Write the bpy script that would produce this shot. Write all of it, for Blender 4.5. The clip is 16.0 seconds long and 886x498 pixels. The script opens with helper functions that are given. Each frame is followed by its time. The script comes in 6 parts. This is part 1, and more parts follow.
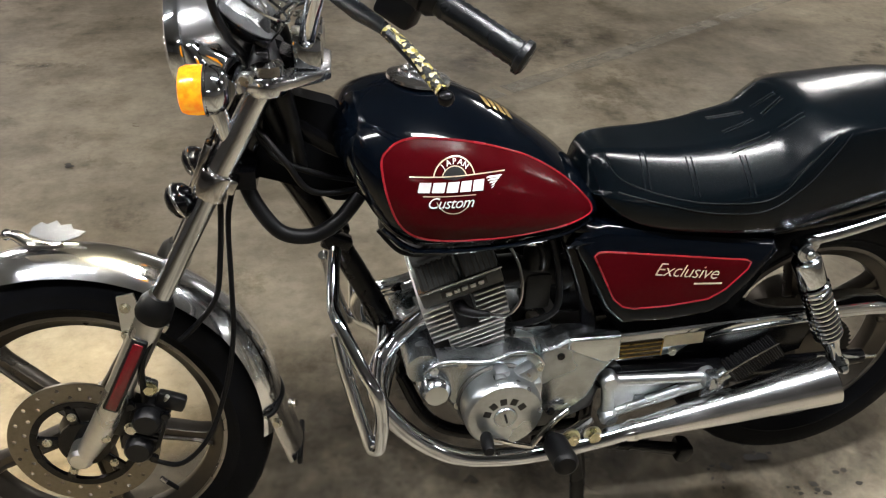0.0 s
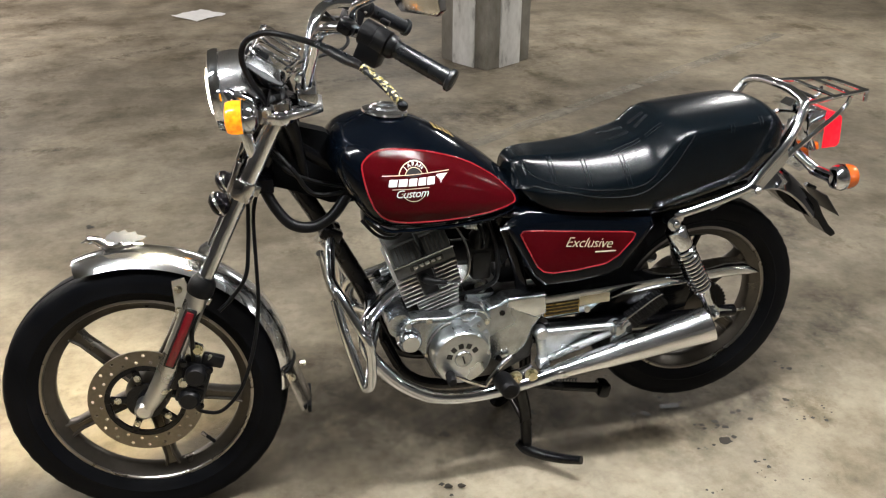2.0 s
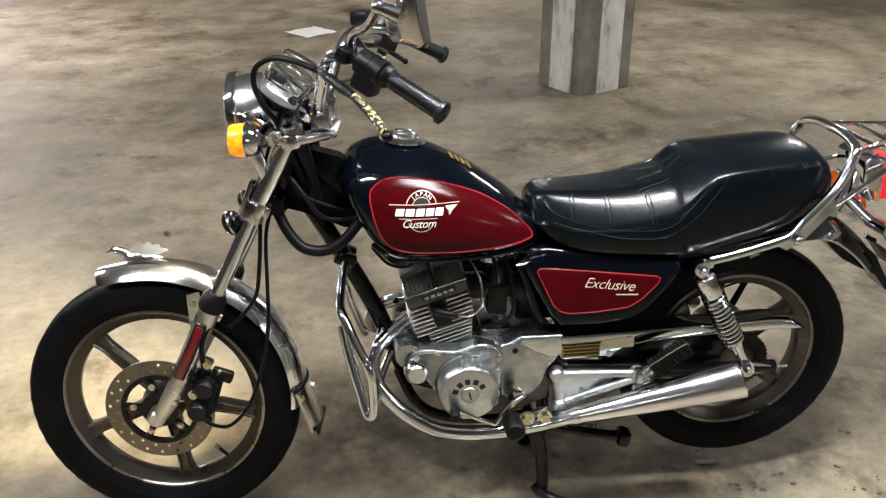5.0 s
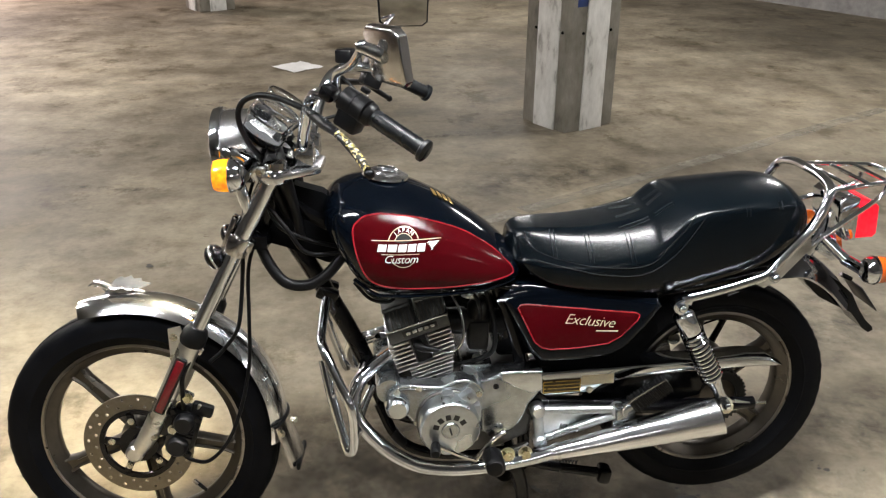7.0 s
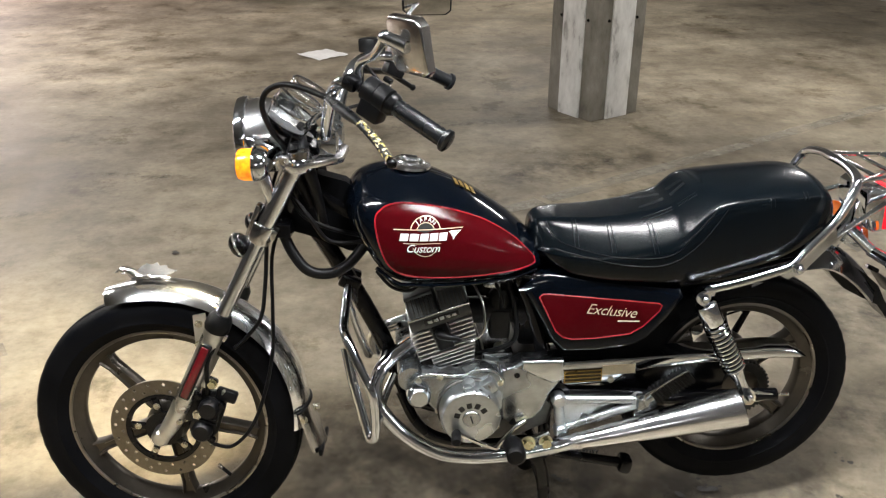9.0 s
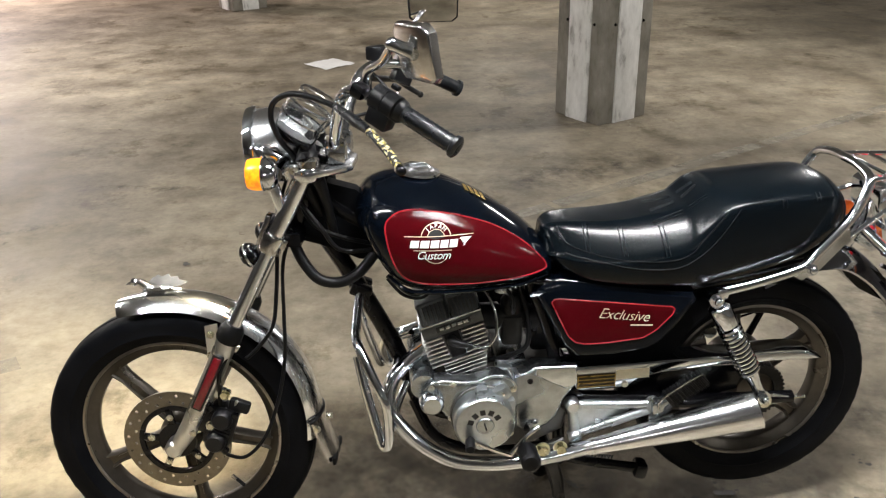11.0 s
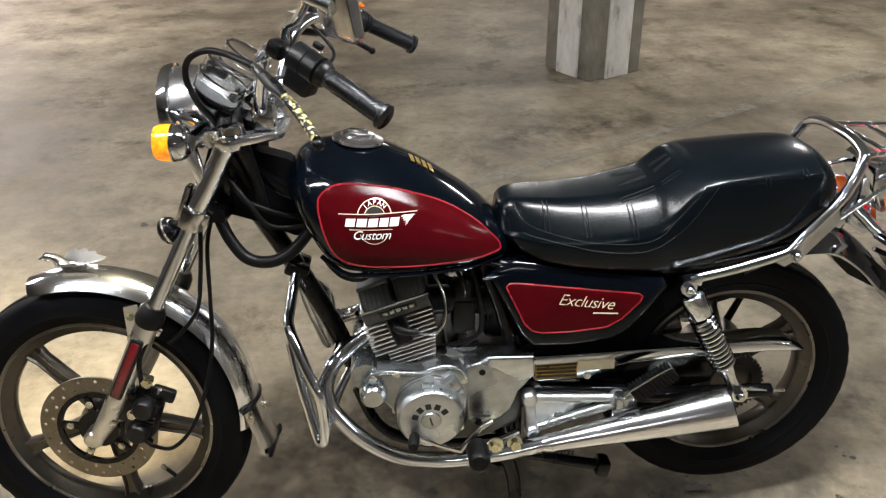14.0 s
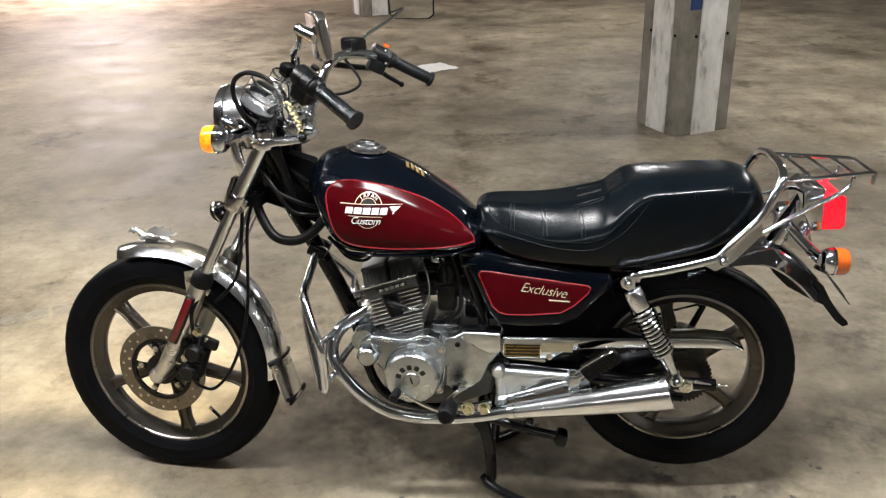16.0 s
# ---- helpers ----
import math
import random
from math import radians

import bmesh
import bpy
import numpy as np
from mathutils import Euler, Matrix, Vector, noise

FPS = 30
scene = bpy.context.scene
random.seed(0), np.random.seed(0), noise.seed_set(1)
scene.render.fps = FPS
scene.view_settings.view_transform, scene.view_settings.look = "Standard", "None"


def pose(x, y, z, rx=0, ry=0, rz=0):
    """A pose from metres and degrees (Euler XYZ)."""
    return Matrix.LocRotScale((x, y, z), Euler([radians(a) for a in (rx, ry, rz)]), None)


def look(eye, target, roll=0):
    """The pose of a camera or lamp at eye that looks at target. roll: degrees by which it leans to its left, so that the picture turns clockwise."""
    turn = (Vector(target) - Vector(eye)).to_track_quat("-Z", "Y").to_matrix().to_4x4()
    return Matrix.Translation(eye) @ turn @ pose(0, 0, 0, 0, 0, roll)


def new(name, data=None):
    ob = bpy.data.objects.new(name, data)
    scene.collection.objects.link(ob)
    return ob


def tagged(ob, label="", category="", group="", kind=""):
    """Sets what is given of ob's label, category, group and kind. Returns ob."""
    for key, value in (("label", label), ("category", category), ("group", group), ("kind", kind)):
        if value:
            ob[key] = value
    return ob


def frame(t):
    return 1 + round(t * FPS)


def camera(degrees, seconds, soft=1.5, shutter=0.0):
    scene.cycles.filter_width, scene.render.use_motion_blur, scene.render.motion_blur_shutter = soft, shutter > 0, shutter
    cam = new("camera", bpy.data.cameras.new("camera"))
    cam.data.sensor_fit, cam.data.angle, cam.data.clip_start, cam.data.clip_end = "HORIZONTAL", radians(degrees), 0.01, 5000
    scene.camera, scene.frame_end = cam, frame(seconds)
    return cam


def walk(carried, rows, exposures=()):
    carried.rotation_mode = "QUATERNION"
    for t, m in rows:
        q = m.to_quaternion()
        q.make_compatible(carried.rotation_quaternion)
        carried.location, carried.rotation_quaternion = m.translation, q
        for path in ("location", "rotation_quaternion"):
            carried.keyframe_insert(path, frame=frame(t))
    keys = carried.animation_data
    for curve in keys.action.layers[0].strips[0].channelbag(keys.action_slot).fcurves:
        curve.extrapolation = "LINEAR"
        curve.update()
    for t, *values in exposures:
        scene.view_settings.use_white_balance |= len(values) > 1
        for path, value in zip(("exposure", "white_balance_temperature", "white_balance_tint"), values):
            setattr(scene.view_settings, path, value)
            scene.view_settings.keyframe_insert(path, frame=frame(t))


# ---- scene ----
LENS = 54.0
cam = camera(LENS, 16.0, soft=1.2)
PATH = [
    (0, (-0.359, -1.249, 1.475), (-0.012, 0.273, 0.447), 2.8),
    (0.5, (-0.403, -1.485, 1.537), (-0.002, 0.084, 0.602), 2.5),
    (1, (-0.553, -1.662, 1.553), (-0.033, -0.087, 0.692), 1.3),
    (1.5, (-0.627, -1.796, 1.574), (-0.051, -0.241, 0.709), 0.2),
    (2, (-0.468, -1.806, 1.571), (-0.046, -0.205, 0.703), 0.3),
    (2.5, (-0.256, -1.781, 1.580), (-0.004, -0.144, 0.713), 0.5),
    (3, (-0.227, -1.783, 1.586), (-0.030, -0.135, 0.725), 0.1),
    (5.3, (-0.213, -1.810, 1.582), (-0.047, -0.137, 0.762), -0.2),
    (5.5, (-0.212, -1.813, 1.588), (-0.041, -0.134, 0.785), -0.2),
    (6, (-0.208, -1.821, 1.599), (-0.022, -0.124, 0.837), 0.1),
    (6.5, (-0.208, -1.820, 1.595), (-0.007, -0.119, 0.844), 0.4),
    (7, (-0.209, -1.818, 1.593), (-0.008, -0.126, 0.825), 0.7),
    (7.5, (-0.211, -1.816, 1.586), (-0.014, -0.131, 0.797), 0.7),
    (8, (-0.214, -1.814, 1.586), (-0.026, -0.136, 0.784), 0.8),
    (8.5, (-0.209, -1.812, 1.588), (-0.033, -0.134, 0.782), 0.7),
    (9, (-0.204, -1.823, 1.599), (-0.056, -0.136, 0.806), 0.3),
    (9.2, (-0.206, -1.827, 1.604), (-0.084, -0.135, 0.816), -0.0),
    (11.3, (-0.206, -1.813, 1.591), (-0.068, -0.120, 0.812), -1.3),
    (11.5, (-0.196, -1.808, 1.587), (-0.030, -0.121, 0.797), -1.4),
    (12, (-0.196, -1.806, 1.577), (0.015, -0.128, 0.777), -1.9),
    (12.5, (-0.192, -1.805, 1.567), (0.012, -0.129, 0.764), -2.0),
    (13, (-0.175, -1.792, 1.569), (-0.007, -0.120, 0.749), -1.6),
    (13.5, (-0.150, -1.717, 1.561), (0.001, -0.054, 0.720), -1.1),
    (14, (-0.073, -1.625, 1.562), (0.048, 0.023, 0.688), -0.2),
    (14.5, (0.124, -1.721, 1.566), (0.052, -0.074, 0.684), 0.2),
    (15, (0.248, -1.829, 1.587), (0.008, -0.166, 0.767), -0.8),
    (15.5, (0.243, -2.016, 1.594), (0.033, -0.318, 0.841), -1.4),
    (16, (0.300, -2.060, 1.590), (0.110, -0.359, 0.839), -1.1),
]
walk(cam, [(t, look(eye, aim, roll)) for t, eye, aim, roll in PATH], [(0, -0.38), (0.5, -0.20), (1.0, -0.06), (1.5, 0.02), (2.0, -0.06), (3.0, -0.04), (5.5, 0.0), (13.0, -0.02), (14.0, -0.08), (15.0, 0.0), (16.0, 0.0)])

# ---- light ----
world = bpy.data.worlds.new("garage_air")
scene.world = world
world.use_nodes = True
world.node_tree.nodes["Background"].inputs["Color"].default_value = (0.5, 0.48, 0.45, 1)
world.node_tree.nodes["Background"].inputs["Strength"].default_value = 0.02
CEILING = 2.75
GRID = radians(30)
scene.view_settings.exposure = 0.0


def grid(u, v):
    """A place on the garage's own axes, which stand at an angle to the motorcycle."""
    return (u * math.cos(GRID) - v * math.sin(GRID), u * math.sin(GRID) + v * math.cos(GRID))


# ceiling lamps: x, y, turn, watts, warmth; two hang in a row over the motorcycle, the others are added fill
LAMPS = [
    (0.52, -0.50, 4, 86, (0.98, 0.99, 1.0)),
    (-1.45, -0.64, 4, 46, (0.98, 0.99, 1.0)),
    # unseen fill from here on, added to brighten parts of the floor and column
    (3.9, 0.3, 30, 26, (1.0, 0.98, 0.96)),
    (3.2, 3.8, 30, 54, (1.0, 0.975, 0.95)),
    (-3.2, 5.2, 30, 92, (1.0, 0.96, 0.93)),
    (1.3, 7.7, 30, 56, (1.0, 0.97, 0.94)),
    # strong pink fill, added for the glow on the far floor
    (-6.0, 10.2, 30, 520, (1.0, 0.84, 0.83)),
    (-3.6, 1.6, 30, 44, (1.0, 0.98, 0.95)),
    (-0.6, -5.2, 30, 12, (1.0, 0.98, 0.96)),
    (4.6, -3.4, 30, 12, (1.0, 0.98, 0.96)),
]


def lamp_light(x, y, turn, watts, colour):
    light = bpy.data.lights.new("tube_light", "AREA")
    light.shape, light.size, light.size_y = "RECTANGLE", 1.2, 0.10
    light.energy, light.color = watts, colour
    ob = new("tube_light", light)
    ob.matrix_world = pose(x, y, CEILING - 0.295, 0, 0, turn)
    return ob


for lx, ly, lt, lw, lc in LAMPS:
    lamp_light(lx, ly, lt, lw, lc)


# ---- materials ----
def nodes_of(name):
    mat = bpy.data.materials.new(name)
    mat.use_nodes = True
    tree = mat.node_tree
    return mat, tree, tree.nodes["Principled BSDF"]


def noise_to(tree, scale, detail=4.0, rough=0.55, stretch=None):
    coord = tree.nodes.new("ShaderNodeTexCoord")
    tex = tree.nodes.new("ShaderNodeTexNoise")
    tex.inputs["Scale"].default_value = scale
    tex.inputs["Detail"].default_value = detail
    tex.inputs["Roughness"].default_value = rough
    if stretch:
        mapping = tree.nodes.new("ShaderNodeMapping")
        mapping.inputs["Scale"].default_value = stretch
        tree.links.new(coord.outputs["Object"], mapping.inputs["Vector"])
        tree.links.new(mapping.outputs["Vector"], tex.inputs["Vector"])
    else:
        tree.links.new(coord.outputs["Object"], tex.inputs["Vector"])
    return tex.outputs["Fac"]


def ramp(tree, fac, stops):
    node = tree.nodes.new("ShaderNodeValToRGB")
    els = node.color_ramp.elements
    while len(els) < len(stops):
        els.new(0.5)
    for el, (at, colour) in zip(els, stops):
        el.position = at
        el.color = (*colour, 1) if len(colour) == 3 else colour
    tree.links.new(fac, node.inputs["Fac"])
    return node.outputs["Color"]


def span(tree, fac, low, high, lo=0.3, hi=0.7):
    node = tree.nodes.new("ShaderNodeMapRange")
    node.inputs["From Min"].default_value, node.inputs["From Max"].default_value = lo, hi
    node.inputs["To Min"].default_value, node.inputs["To Max"].default_value = low, high
    tree.links.new(fac, node.inputs["Value"])
    return node.outputs["Result"]


def mixed(tree, fac, a, b, kind="MIX"):
    node = tree.nodes.new("ShaderNodeMix")
    node.data_type, node.blend_type = "RGBA", kind
    for socket, value in (("Factor", fac), ("A", a), ("B", b)):
        sock = [s for s in node.inputs if s.name == socket and s.type in (("VALUE",) if socket == "Factor" else ("RGBA",))][0]
        if isinstance(value, (int, float)):
            sock.default_value = value
        elif isinstance(value, tuple):
            sock.default_value = (*value, 1)
        else:
            tree.links.new(value, sock)
    return [s for s in node.outputs if s.type == "RGBA"][0]


def bumped(tree, bsdf, height, strength, distance=0.002):
    node = tree.nodes.new("ShaderNodeBump")
    node.inputs["Strength"].default_value = strength
    node.inputs["Distance"].default_value = distance
    tree.links.new(height, node.inputs["Height"])
    tree.links.new(node.outputs["Normal"], bsdf.inputs["Normal"])


def surface(name, colour, rough=0.5, metal=0.0, vary=0.15, scale=30.0, bump=0.0, bump_scale=200.0, rough_vary=0.1, coat=0.0, gloss=0.5):
    """A plain painted, cast or moulded surface, uneven at two scales."""
    mat, tree, bsdf = nodes_of(name)
    fine, broad = noise_to(tree, scale), noise_to(tree, scale * 0.17, 3)
    dark = tuple(c * (1 - vary) for c in colour)
    light = tuple(min(1, c * (1 + vary)) for c in colour)
    tone = mixed(tree, 0.5, ramp(tree, fine, [(0.3, dark), (0.7, light)]), ramp(tree, broad, [(0.3, dark), (0.7, light)]))
    tree.links.new(tone, bsdf.inputs["Base Color"])
    tree.links.new(span(tree, broad, max(0.02, rough - rough_vary), rough + rough_vary), bsdf.inputs["Roughness"])
    bsdf.inputs["Metallic"].default_value = metal
    bsdf.inputs["Specular IOR Level"].default_value = gloss
    bsdf.inputs["Coat Weight"].default_value = coat
    bsdf.inputs["Coat Roughness"].default_value = 0.04
    if bump:
        bumped(tree, bsdf, noise_to(tree, bump_scale, 5), bump)
    return mat


def glow(name, colour, emit, strength, rough=0.15):
    mat, tree, bsdf = nodes_of(name)
    bsdf.inputs["Base Color"].default_value = (*colour, 1)
    bsdf.inputs["Roughness"].default_value = rough
    if emit[1] < 0.5:
        low, high = (emit[0] * 0.8, emit[1] * 0.62, emit[2]), (emit[0], min(1, emit[1] * 1.5), emit[2] * 1.5)
        tree.links.new(ramp(tree, noise_to(tree, 95, 3), [(0.36, low), (0.62, high)]), bsdf.inputs["Emission Color"])
    else:
        bsdf.inputs["Emission Color"].default_value = (*emit, 1)
    bsdf.inputs["Emission Strength"].default_value = strength
    fac = noise_to(tree, 120, 2)
    bumped(tree, bsdf, fac, 0.3, 0.001)
    return mat


def glass(name, tint=(0.95, 0.96, 0.96), rough=0.02):
    mat, tree, bsdf = nodes_of(name)
    bsdf.inputs["Base Color"].default_value = (*tint, 1)
    bsdf.inputs["Roughness"].default_value = rough
    bsdf.inputs["Transmission Weight"].default_value = 1.0
    bsdf.inputs["IOR"].default_value = 1.2
    tree.links.new(span(tree, noise_to(tree, 40), rough, rough + 0.05), bsdf.inputs["Roughness"])
    return mat


CHROME = surface("chrome_plating", (0.72, 0.755, 0.80), 0.065, 1.0, 0.05, 60, 0.015, 300, 0.03)
SATIN = surface("satin_silver_lamp_shell", (0.82, 0.83, 0.85), 0.20, 1.0, 0.06, 60, 0.02, 300, 0.05)
MATT_BLACK = surface("matt_black_plastic", (0.0020, 0.0022, 0.0028), 0.6, 0.0, 0.3, 60, 0.1, 300, 0.1, gloss=0.06)
CHROME_DULL = surface("worn_chrome", (0.62, 0.61, 0.60), 0.15, 1.0, 0.12, 70, 0.04, 300, 0.08)
ALLOY = surface("cast_alloy", (0.44, 0.47, 0.49), 0.24, 1.0, 0.30, 45, 0.12, 500, 0.1)
ALLOY_BRIGHT = surface("polished_alloy", (0.66, 0.70, 0.725), 0.20, 1.0, 0.10, 50, 0.04, 400, 0.07)
BRUSHED = surface("satin_cast_alloy", (0.60, 0.635, 0.655), 0.31, 1.0, 0.22, 50, 0.06, 500, 0.08)
CAST_DARK = surface("grimy_dark_casting", (0.10, 0.098, 0.092), 0.5, 0.8, 0.35, 45, 0.15, 300, 0.1)
FORK_ALLOY = surface("brushed_fork_alloy", (0.70, 0.70, 0.69), 0.30, 1.0, 0.1, 60, 0.05, 400, 0.08)
WHEEL_PAINT = surface("bronze_grey_wheel_paint", (0.082, 0.073, 0.061), 0.33, 0.75, 0.18, 60, 0.05, 400, 0.08)
RIM_EDGE = surface("machined_rim_edge", (0.32, 0.30, 0.27), 0.30, 1.0, 0.15, 80, 0.05, 400, 0.08)
DISC = surface("brake_disc_steel", (0.20, 0.182, 0.150), 0.36, 1.0, 0.18, 120, 0.05, 600, 0.1)
BLACK_PAINT = surface("gloss_black_paint", (0.0012, 0.0022, 0.0042), 0.07, 0.0, 0.3, 25, 0.0, 100, 0.03, coat=0.0, gloss=0.30)
FRAME_PAINT = surface("black_frame_enamel", (0.0025, 0.0026, 0.0034), 0.22, 0.0, 0.3, 40, 0.05, 200, 0.1, gloss=0.28)
RED_PAINT = surface("candy_red_paint", (0.047, 0.0015, 0.0030), 0.17, 0.0, 0.12, 18, 0.0, 900, 0.03, coat=0.0, gloss=0.12)
RED_LINE = surface("bright_red_pinstripe", (0.24, 0.008, 0.016), 0.25, 0.0, 0.1, 60, 0.0, 100, 0.05, coat=0.3)
VINYL = surface("black_seat_vinyl", (0.0020, 0.0036, 0.0052), 0.20, 0.0, 0.25, 60, 0.03, 420, 0.03, gloss=0.21)
SEAM = surface("seat_stitching", (0.0040, 0.0055, 0.0070), 0.5, 0.0, 0.3, 200, gloss=0.12)
RUBBER = surface("black_rubber", (0.0030, 0.0031, 0.0036), 0.45, 0.0, 0.3, 60, 0.1, 300, 0.1, gloss=0.2)
GRIP = surface("grip_rubber", (0.0040, 0.0050, 0.0065), 0.28, 0.0, 0.3, 60, 0.25, 420, 0.08, gloss=0.45)
PLASTIC = surface("black_switch_plastic", (0.0040, 0.0042, 0.0050), 0.36, 0.0, 0.3, 60, 0.12, 500, 0.1, gloss=0.3)
# barrel core: grime, with the shade between the fins put into its colour
FINS = surface("grimy_shaded_barrel_metal", (0.010, 0.010, 0.011), 0.5, 0.5, 0.3, 60, 0.1, 400, 0.1)
FIN_METAL = surface("machined_fin_metal", (0.60, 0.60, 0.59), 0.34, 1.0, 0.15, 60, 0.05, 400, 0.08)
HEAD = surface("dark_grey_cylinder_head", (0.10, 0.105, 0.105), 0.42, 0.8, 0.25, 60, 0.2, 300, 0.1)
CARB = surface("grimy_carburettor_metal", (0.018, 0.018, 0.017), 0.45, 0.7, 0.4, 70, 0.2, 200, 0.1)
AMBER = glow("lit_amber_lens", (0.80, 0.24, 0.01), (1.0, 0.31, 0.010), 0.80)
DUSTY_CHROME = surface("polished_fender_chrome", (0.88, 0.90, 0.93), 0.15, 1.0, 0.06, 50, 0.03, 300, 0.05)
SMOKED_CHROME = surface("smoked_chrome", (0.42, 0.43, 0.48), 0.07, 1.0, 0.1, 50, 0.03, 300, 0.05)
AMBER_DARK = surface("amber_lens", (0.55, 0.10, 0.01), 0.12, 0.0, 0.1, 200, 0.3, 300, 0.03, coat=1.0)
TAIL_RED = glow("lit_red_lens", (0.75, 0.01, 0.02), (1.0, 0.015, 0.03), 0.85)
REFLECTOR = surface("red_reflector", (0.13, 0.004, 0.008), 0.2, 0.0, 0.25, 220, 0.3, 700, 0.05, coat=0.4)
GLASS = glass("clear_gauge_glass")
MIRROR = surface("mirror_glass", (0.88, 0.88, 0.88), 0.03, 1.0, 0.02, 40, 0.0, 100, 0.01)
DIAL = surface("gauge_dial", (0.055, 0.057, 0.06), 0.5, 0.0, 0.2, 80)
GOLD = surface("gold_foil", (0.48, 0.32, 0.09), 0.30, 0.9, 0.25, 120, 0.05, 400, 0.1)
GOLD_DARK = surface("dark_brown_plate", (0.045, 0.030, 0.010), 0.35, 0.3, 0.3, 120)
LABEL = surface("cream_paper_label", (0.82, 0.72, 0.50), 0.5, 0.0, 0.1, 120)
WHITE_INK = surface("white_decal", (0.80, 0.79, 0.76), 0.35, 0.0, 0.06, 200)
CREAM_INK = surface("pale_gold_script", (0.72, 0.60, 0.42), 0.35, 0.2, 0.1, 200)
BLACK_INK = surface("black_decal", (0.01, 0.01, 0.01), 0.4, 0.0, 0.2, 200)
BOLT = surface("zinc_bolt", (0.62, 0.60, 0.52), 0.28, 1.0, 0.2, 200, 0.1, 500, 0.1)
BRASS = surface("yellow_passivated_nut", (0.66, 0.62, 0.42), 0.28, 1.0, 0.2, 200)
LAMP_LENS = glow("lit_headlamp_lens", (0.9, 0.9, 0.88), (1.0, 0.95, 0.84), 160.0)
PLATE = surface("number_plate_back", (0.03, 0.03, 0.03), 0.45, 0.0, 0.1, 60)
TUBE_GLOW = glow("lit_fluorescent_tube", (0.9, 0.9, 0.9), (1.0, 0.97, 0.93), 60.0)
HOUSING = surface("white_lamp_housing", (0.7, 0.7, 0.68), 0.4, 0.0, 0.1, 30)


def tyre_rubber():
    mat, tree, bsdf = nodes_of("tyre_rubber")
    dust = noise_to(tree, 14, 6)
    tone = ramp(tree, dust, [(0.35, (0.0018, 0.0022, 0.0034)), (0.75, (0.0050, 0.0052, 0.0064))])
    tree.links.new(tone, bsdf.inputs["Base Color"])
    tree.links.new(span(tree, dust, 0.42, 0.65), bsdf.inputs["Roughness"])
    bsdf.inputs["Specular IOR Level"].default_value = 0.09
    bumped(tree, bsdf, noise_to(tree, 260, 4), 0.25, 0.002)
    return mat


def braided():
    """Black sleeve with yellow flecks wound round it."""
    mat, tree, bsdf = nodes_of("black_yellow_braid")
    coord = tree.nodes.new("ShaderNodeTexCoord")
    wave = tree.nodes.new("ShaderNodeTexVoronoi")
    wave.inputs["Scale"].default_value = 235
    tree.links.new(coord.outputs["Object"], wave.inputs["Vector"])
    tone = ramp(tree, wave.outputs["Color"], [(0.50, (0.02, 0.02, 0.018)), (0.62, (0.60, 0.48, 0.10)), (0.78, (0.70, 0.64, 0.42))])
    tree.links.new(tone, bsdf.inputs["Base Color"])
    bsdf.inputs["Roughness"].default_value = 0.55
    bumped(tree, bsdf, wave.outputs["Distance"], 0.6, 0.003)
    return mat


def concrete_floor():
    """Old power-floated slab: tan grey, cloudy, with worn glossy patches, scuffs and dark specks."""
    mat, tree, bsdf = nodes_of("polished_garage_concrete")
    cloud = noise_to(tree, 0.55, 5, 0.6)
    blotch = noise_to(tree, 3.1, 8, 0.66)
    sweep = noise_to(tree, 1.35, 8, 0.66)
    fine = noise_to(tree, 28, 7, 0.7)
    speck = noise_to(tree, 9, 4, 0.5)
    base = ramp(tree, cloud, [(0.30, (0.168, 0.143, 0.105)), (0.5, (0.246, 0.212, 0.158)), (0.72, (0.330, 0.287, 0.218))])
    spots = ramp(tree, blotch, [(0.28, (0.36, 0.33, 0.28)), (0.42, (0.80, 0.78, 0.74)), (0.53, (1.03, 1.03, 1.03)), (0.70, (1.32, 1.32, 1.31))])
    tone = mixed(tree, 1.0, base, spots, "MULTIPLY")
    streak = ramp(tree, sweep, [(0.33, (0.62, 0.60, 0.56)), (0.5, (1.0, 1.0, 1.0)), (0.68, (1.24, 1.23, 1.20))])
    tone = mixed(tree, 1.0, tone, streak, "MULTIPLY")
    smudge = noise_to(tree, 1.9, 9, 0.72, (1.15, 0.9, 1))
    tone = mixed(tree, 1.0, tone, ramp(tree, smudge, [(0.36, (0.55, 0.52, 0.46)), (0.44, (0.96, 0.95, 0.94)), (0.62, (1.0, 1.0, 1.0)), (0.70, (1.28, 1.27, 1.25))]), "MULTIPLY")
    mid = noise_to(tree, 10, 8, 0.7)
    tone = mixed(tree, 1.0, tone, ramp(tree, mid, [(0.28, (0.80, 0.78, 0.75)), (0.5, (1.0, 1.0, 1.0)), (0.72, (1.11, 1.11, 1.10))]), "MULTIPLY")
    grain = ramp(tree, fine, [(0.28, (0.82, 0.81, 0.79)), (0.5, (1.0, 1.0, 1.0)), (0.72, (1.10, 1.10, 1.10))])
    tone = mixed(tree, 1.0, tone, grain, "MULTIPLY")
    dots = ramp(tree, speck, [(0.235, (0.45, 0.40, 0.33)), (0.275, (1.0, 1.0, 1.0))])
    tone = mixed(tree, 1.0, tone, dots, "MULTIPLY")
    tree.links.new(tone, bsdf.inputs["Base Color"])
    tree.links.new(span(tree, blotch, 0.48, 0.68, 0.35, 0.62), bsdf.inputs["Roughness"])
    bsdf.inputs["Specular IOR Level"].default_value = 0.28
    bumped(tree, bsdf, fine, 0.10, 0.004)
    return mat


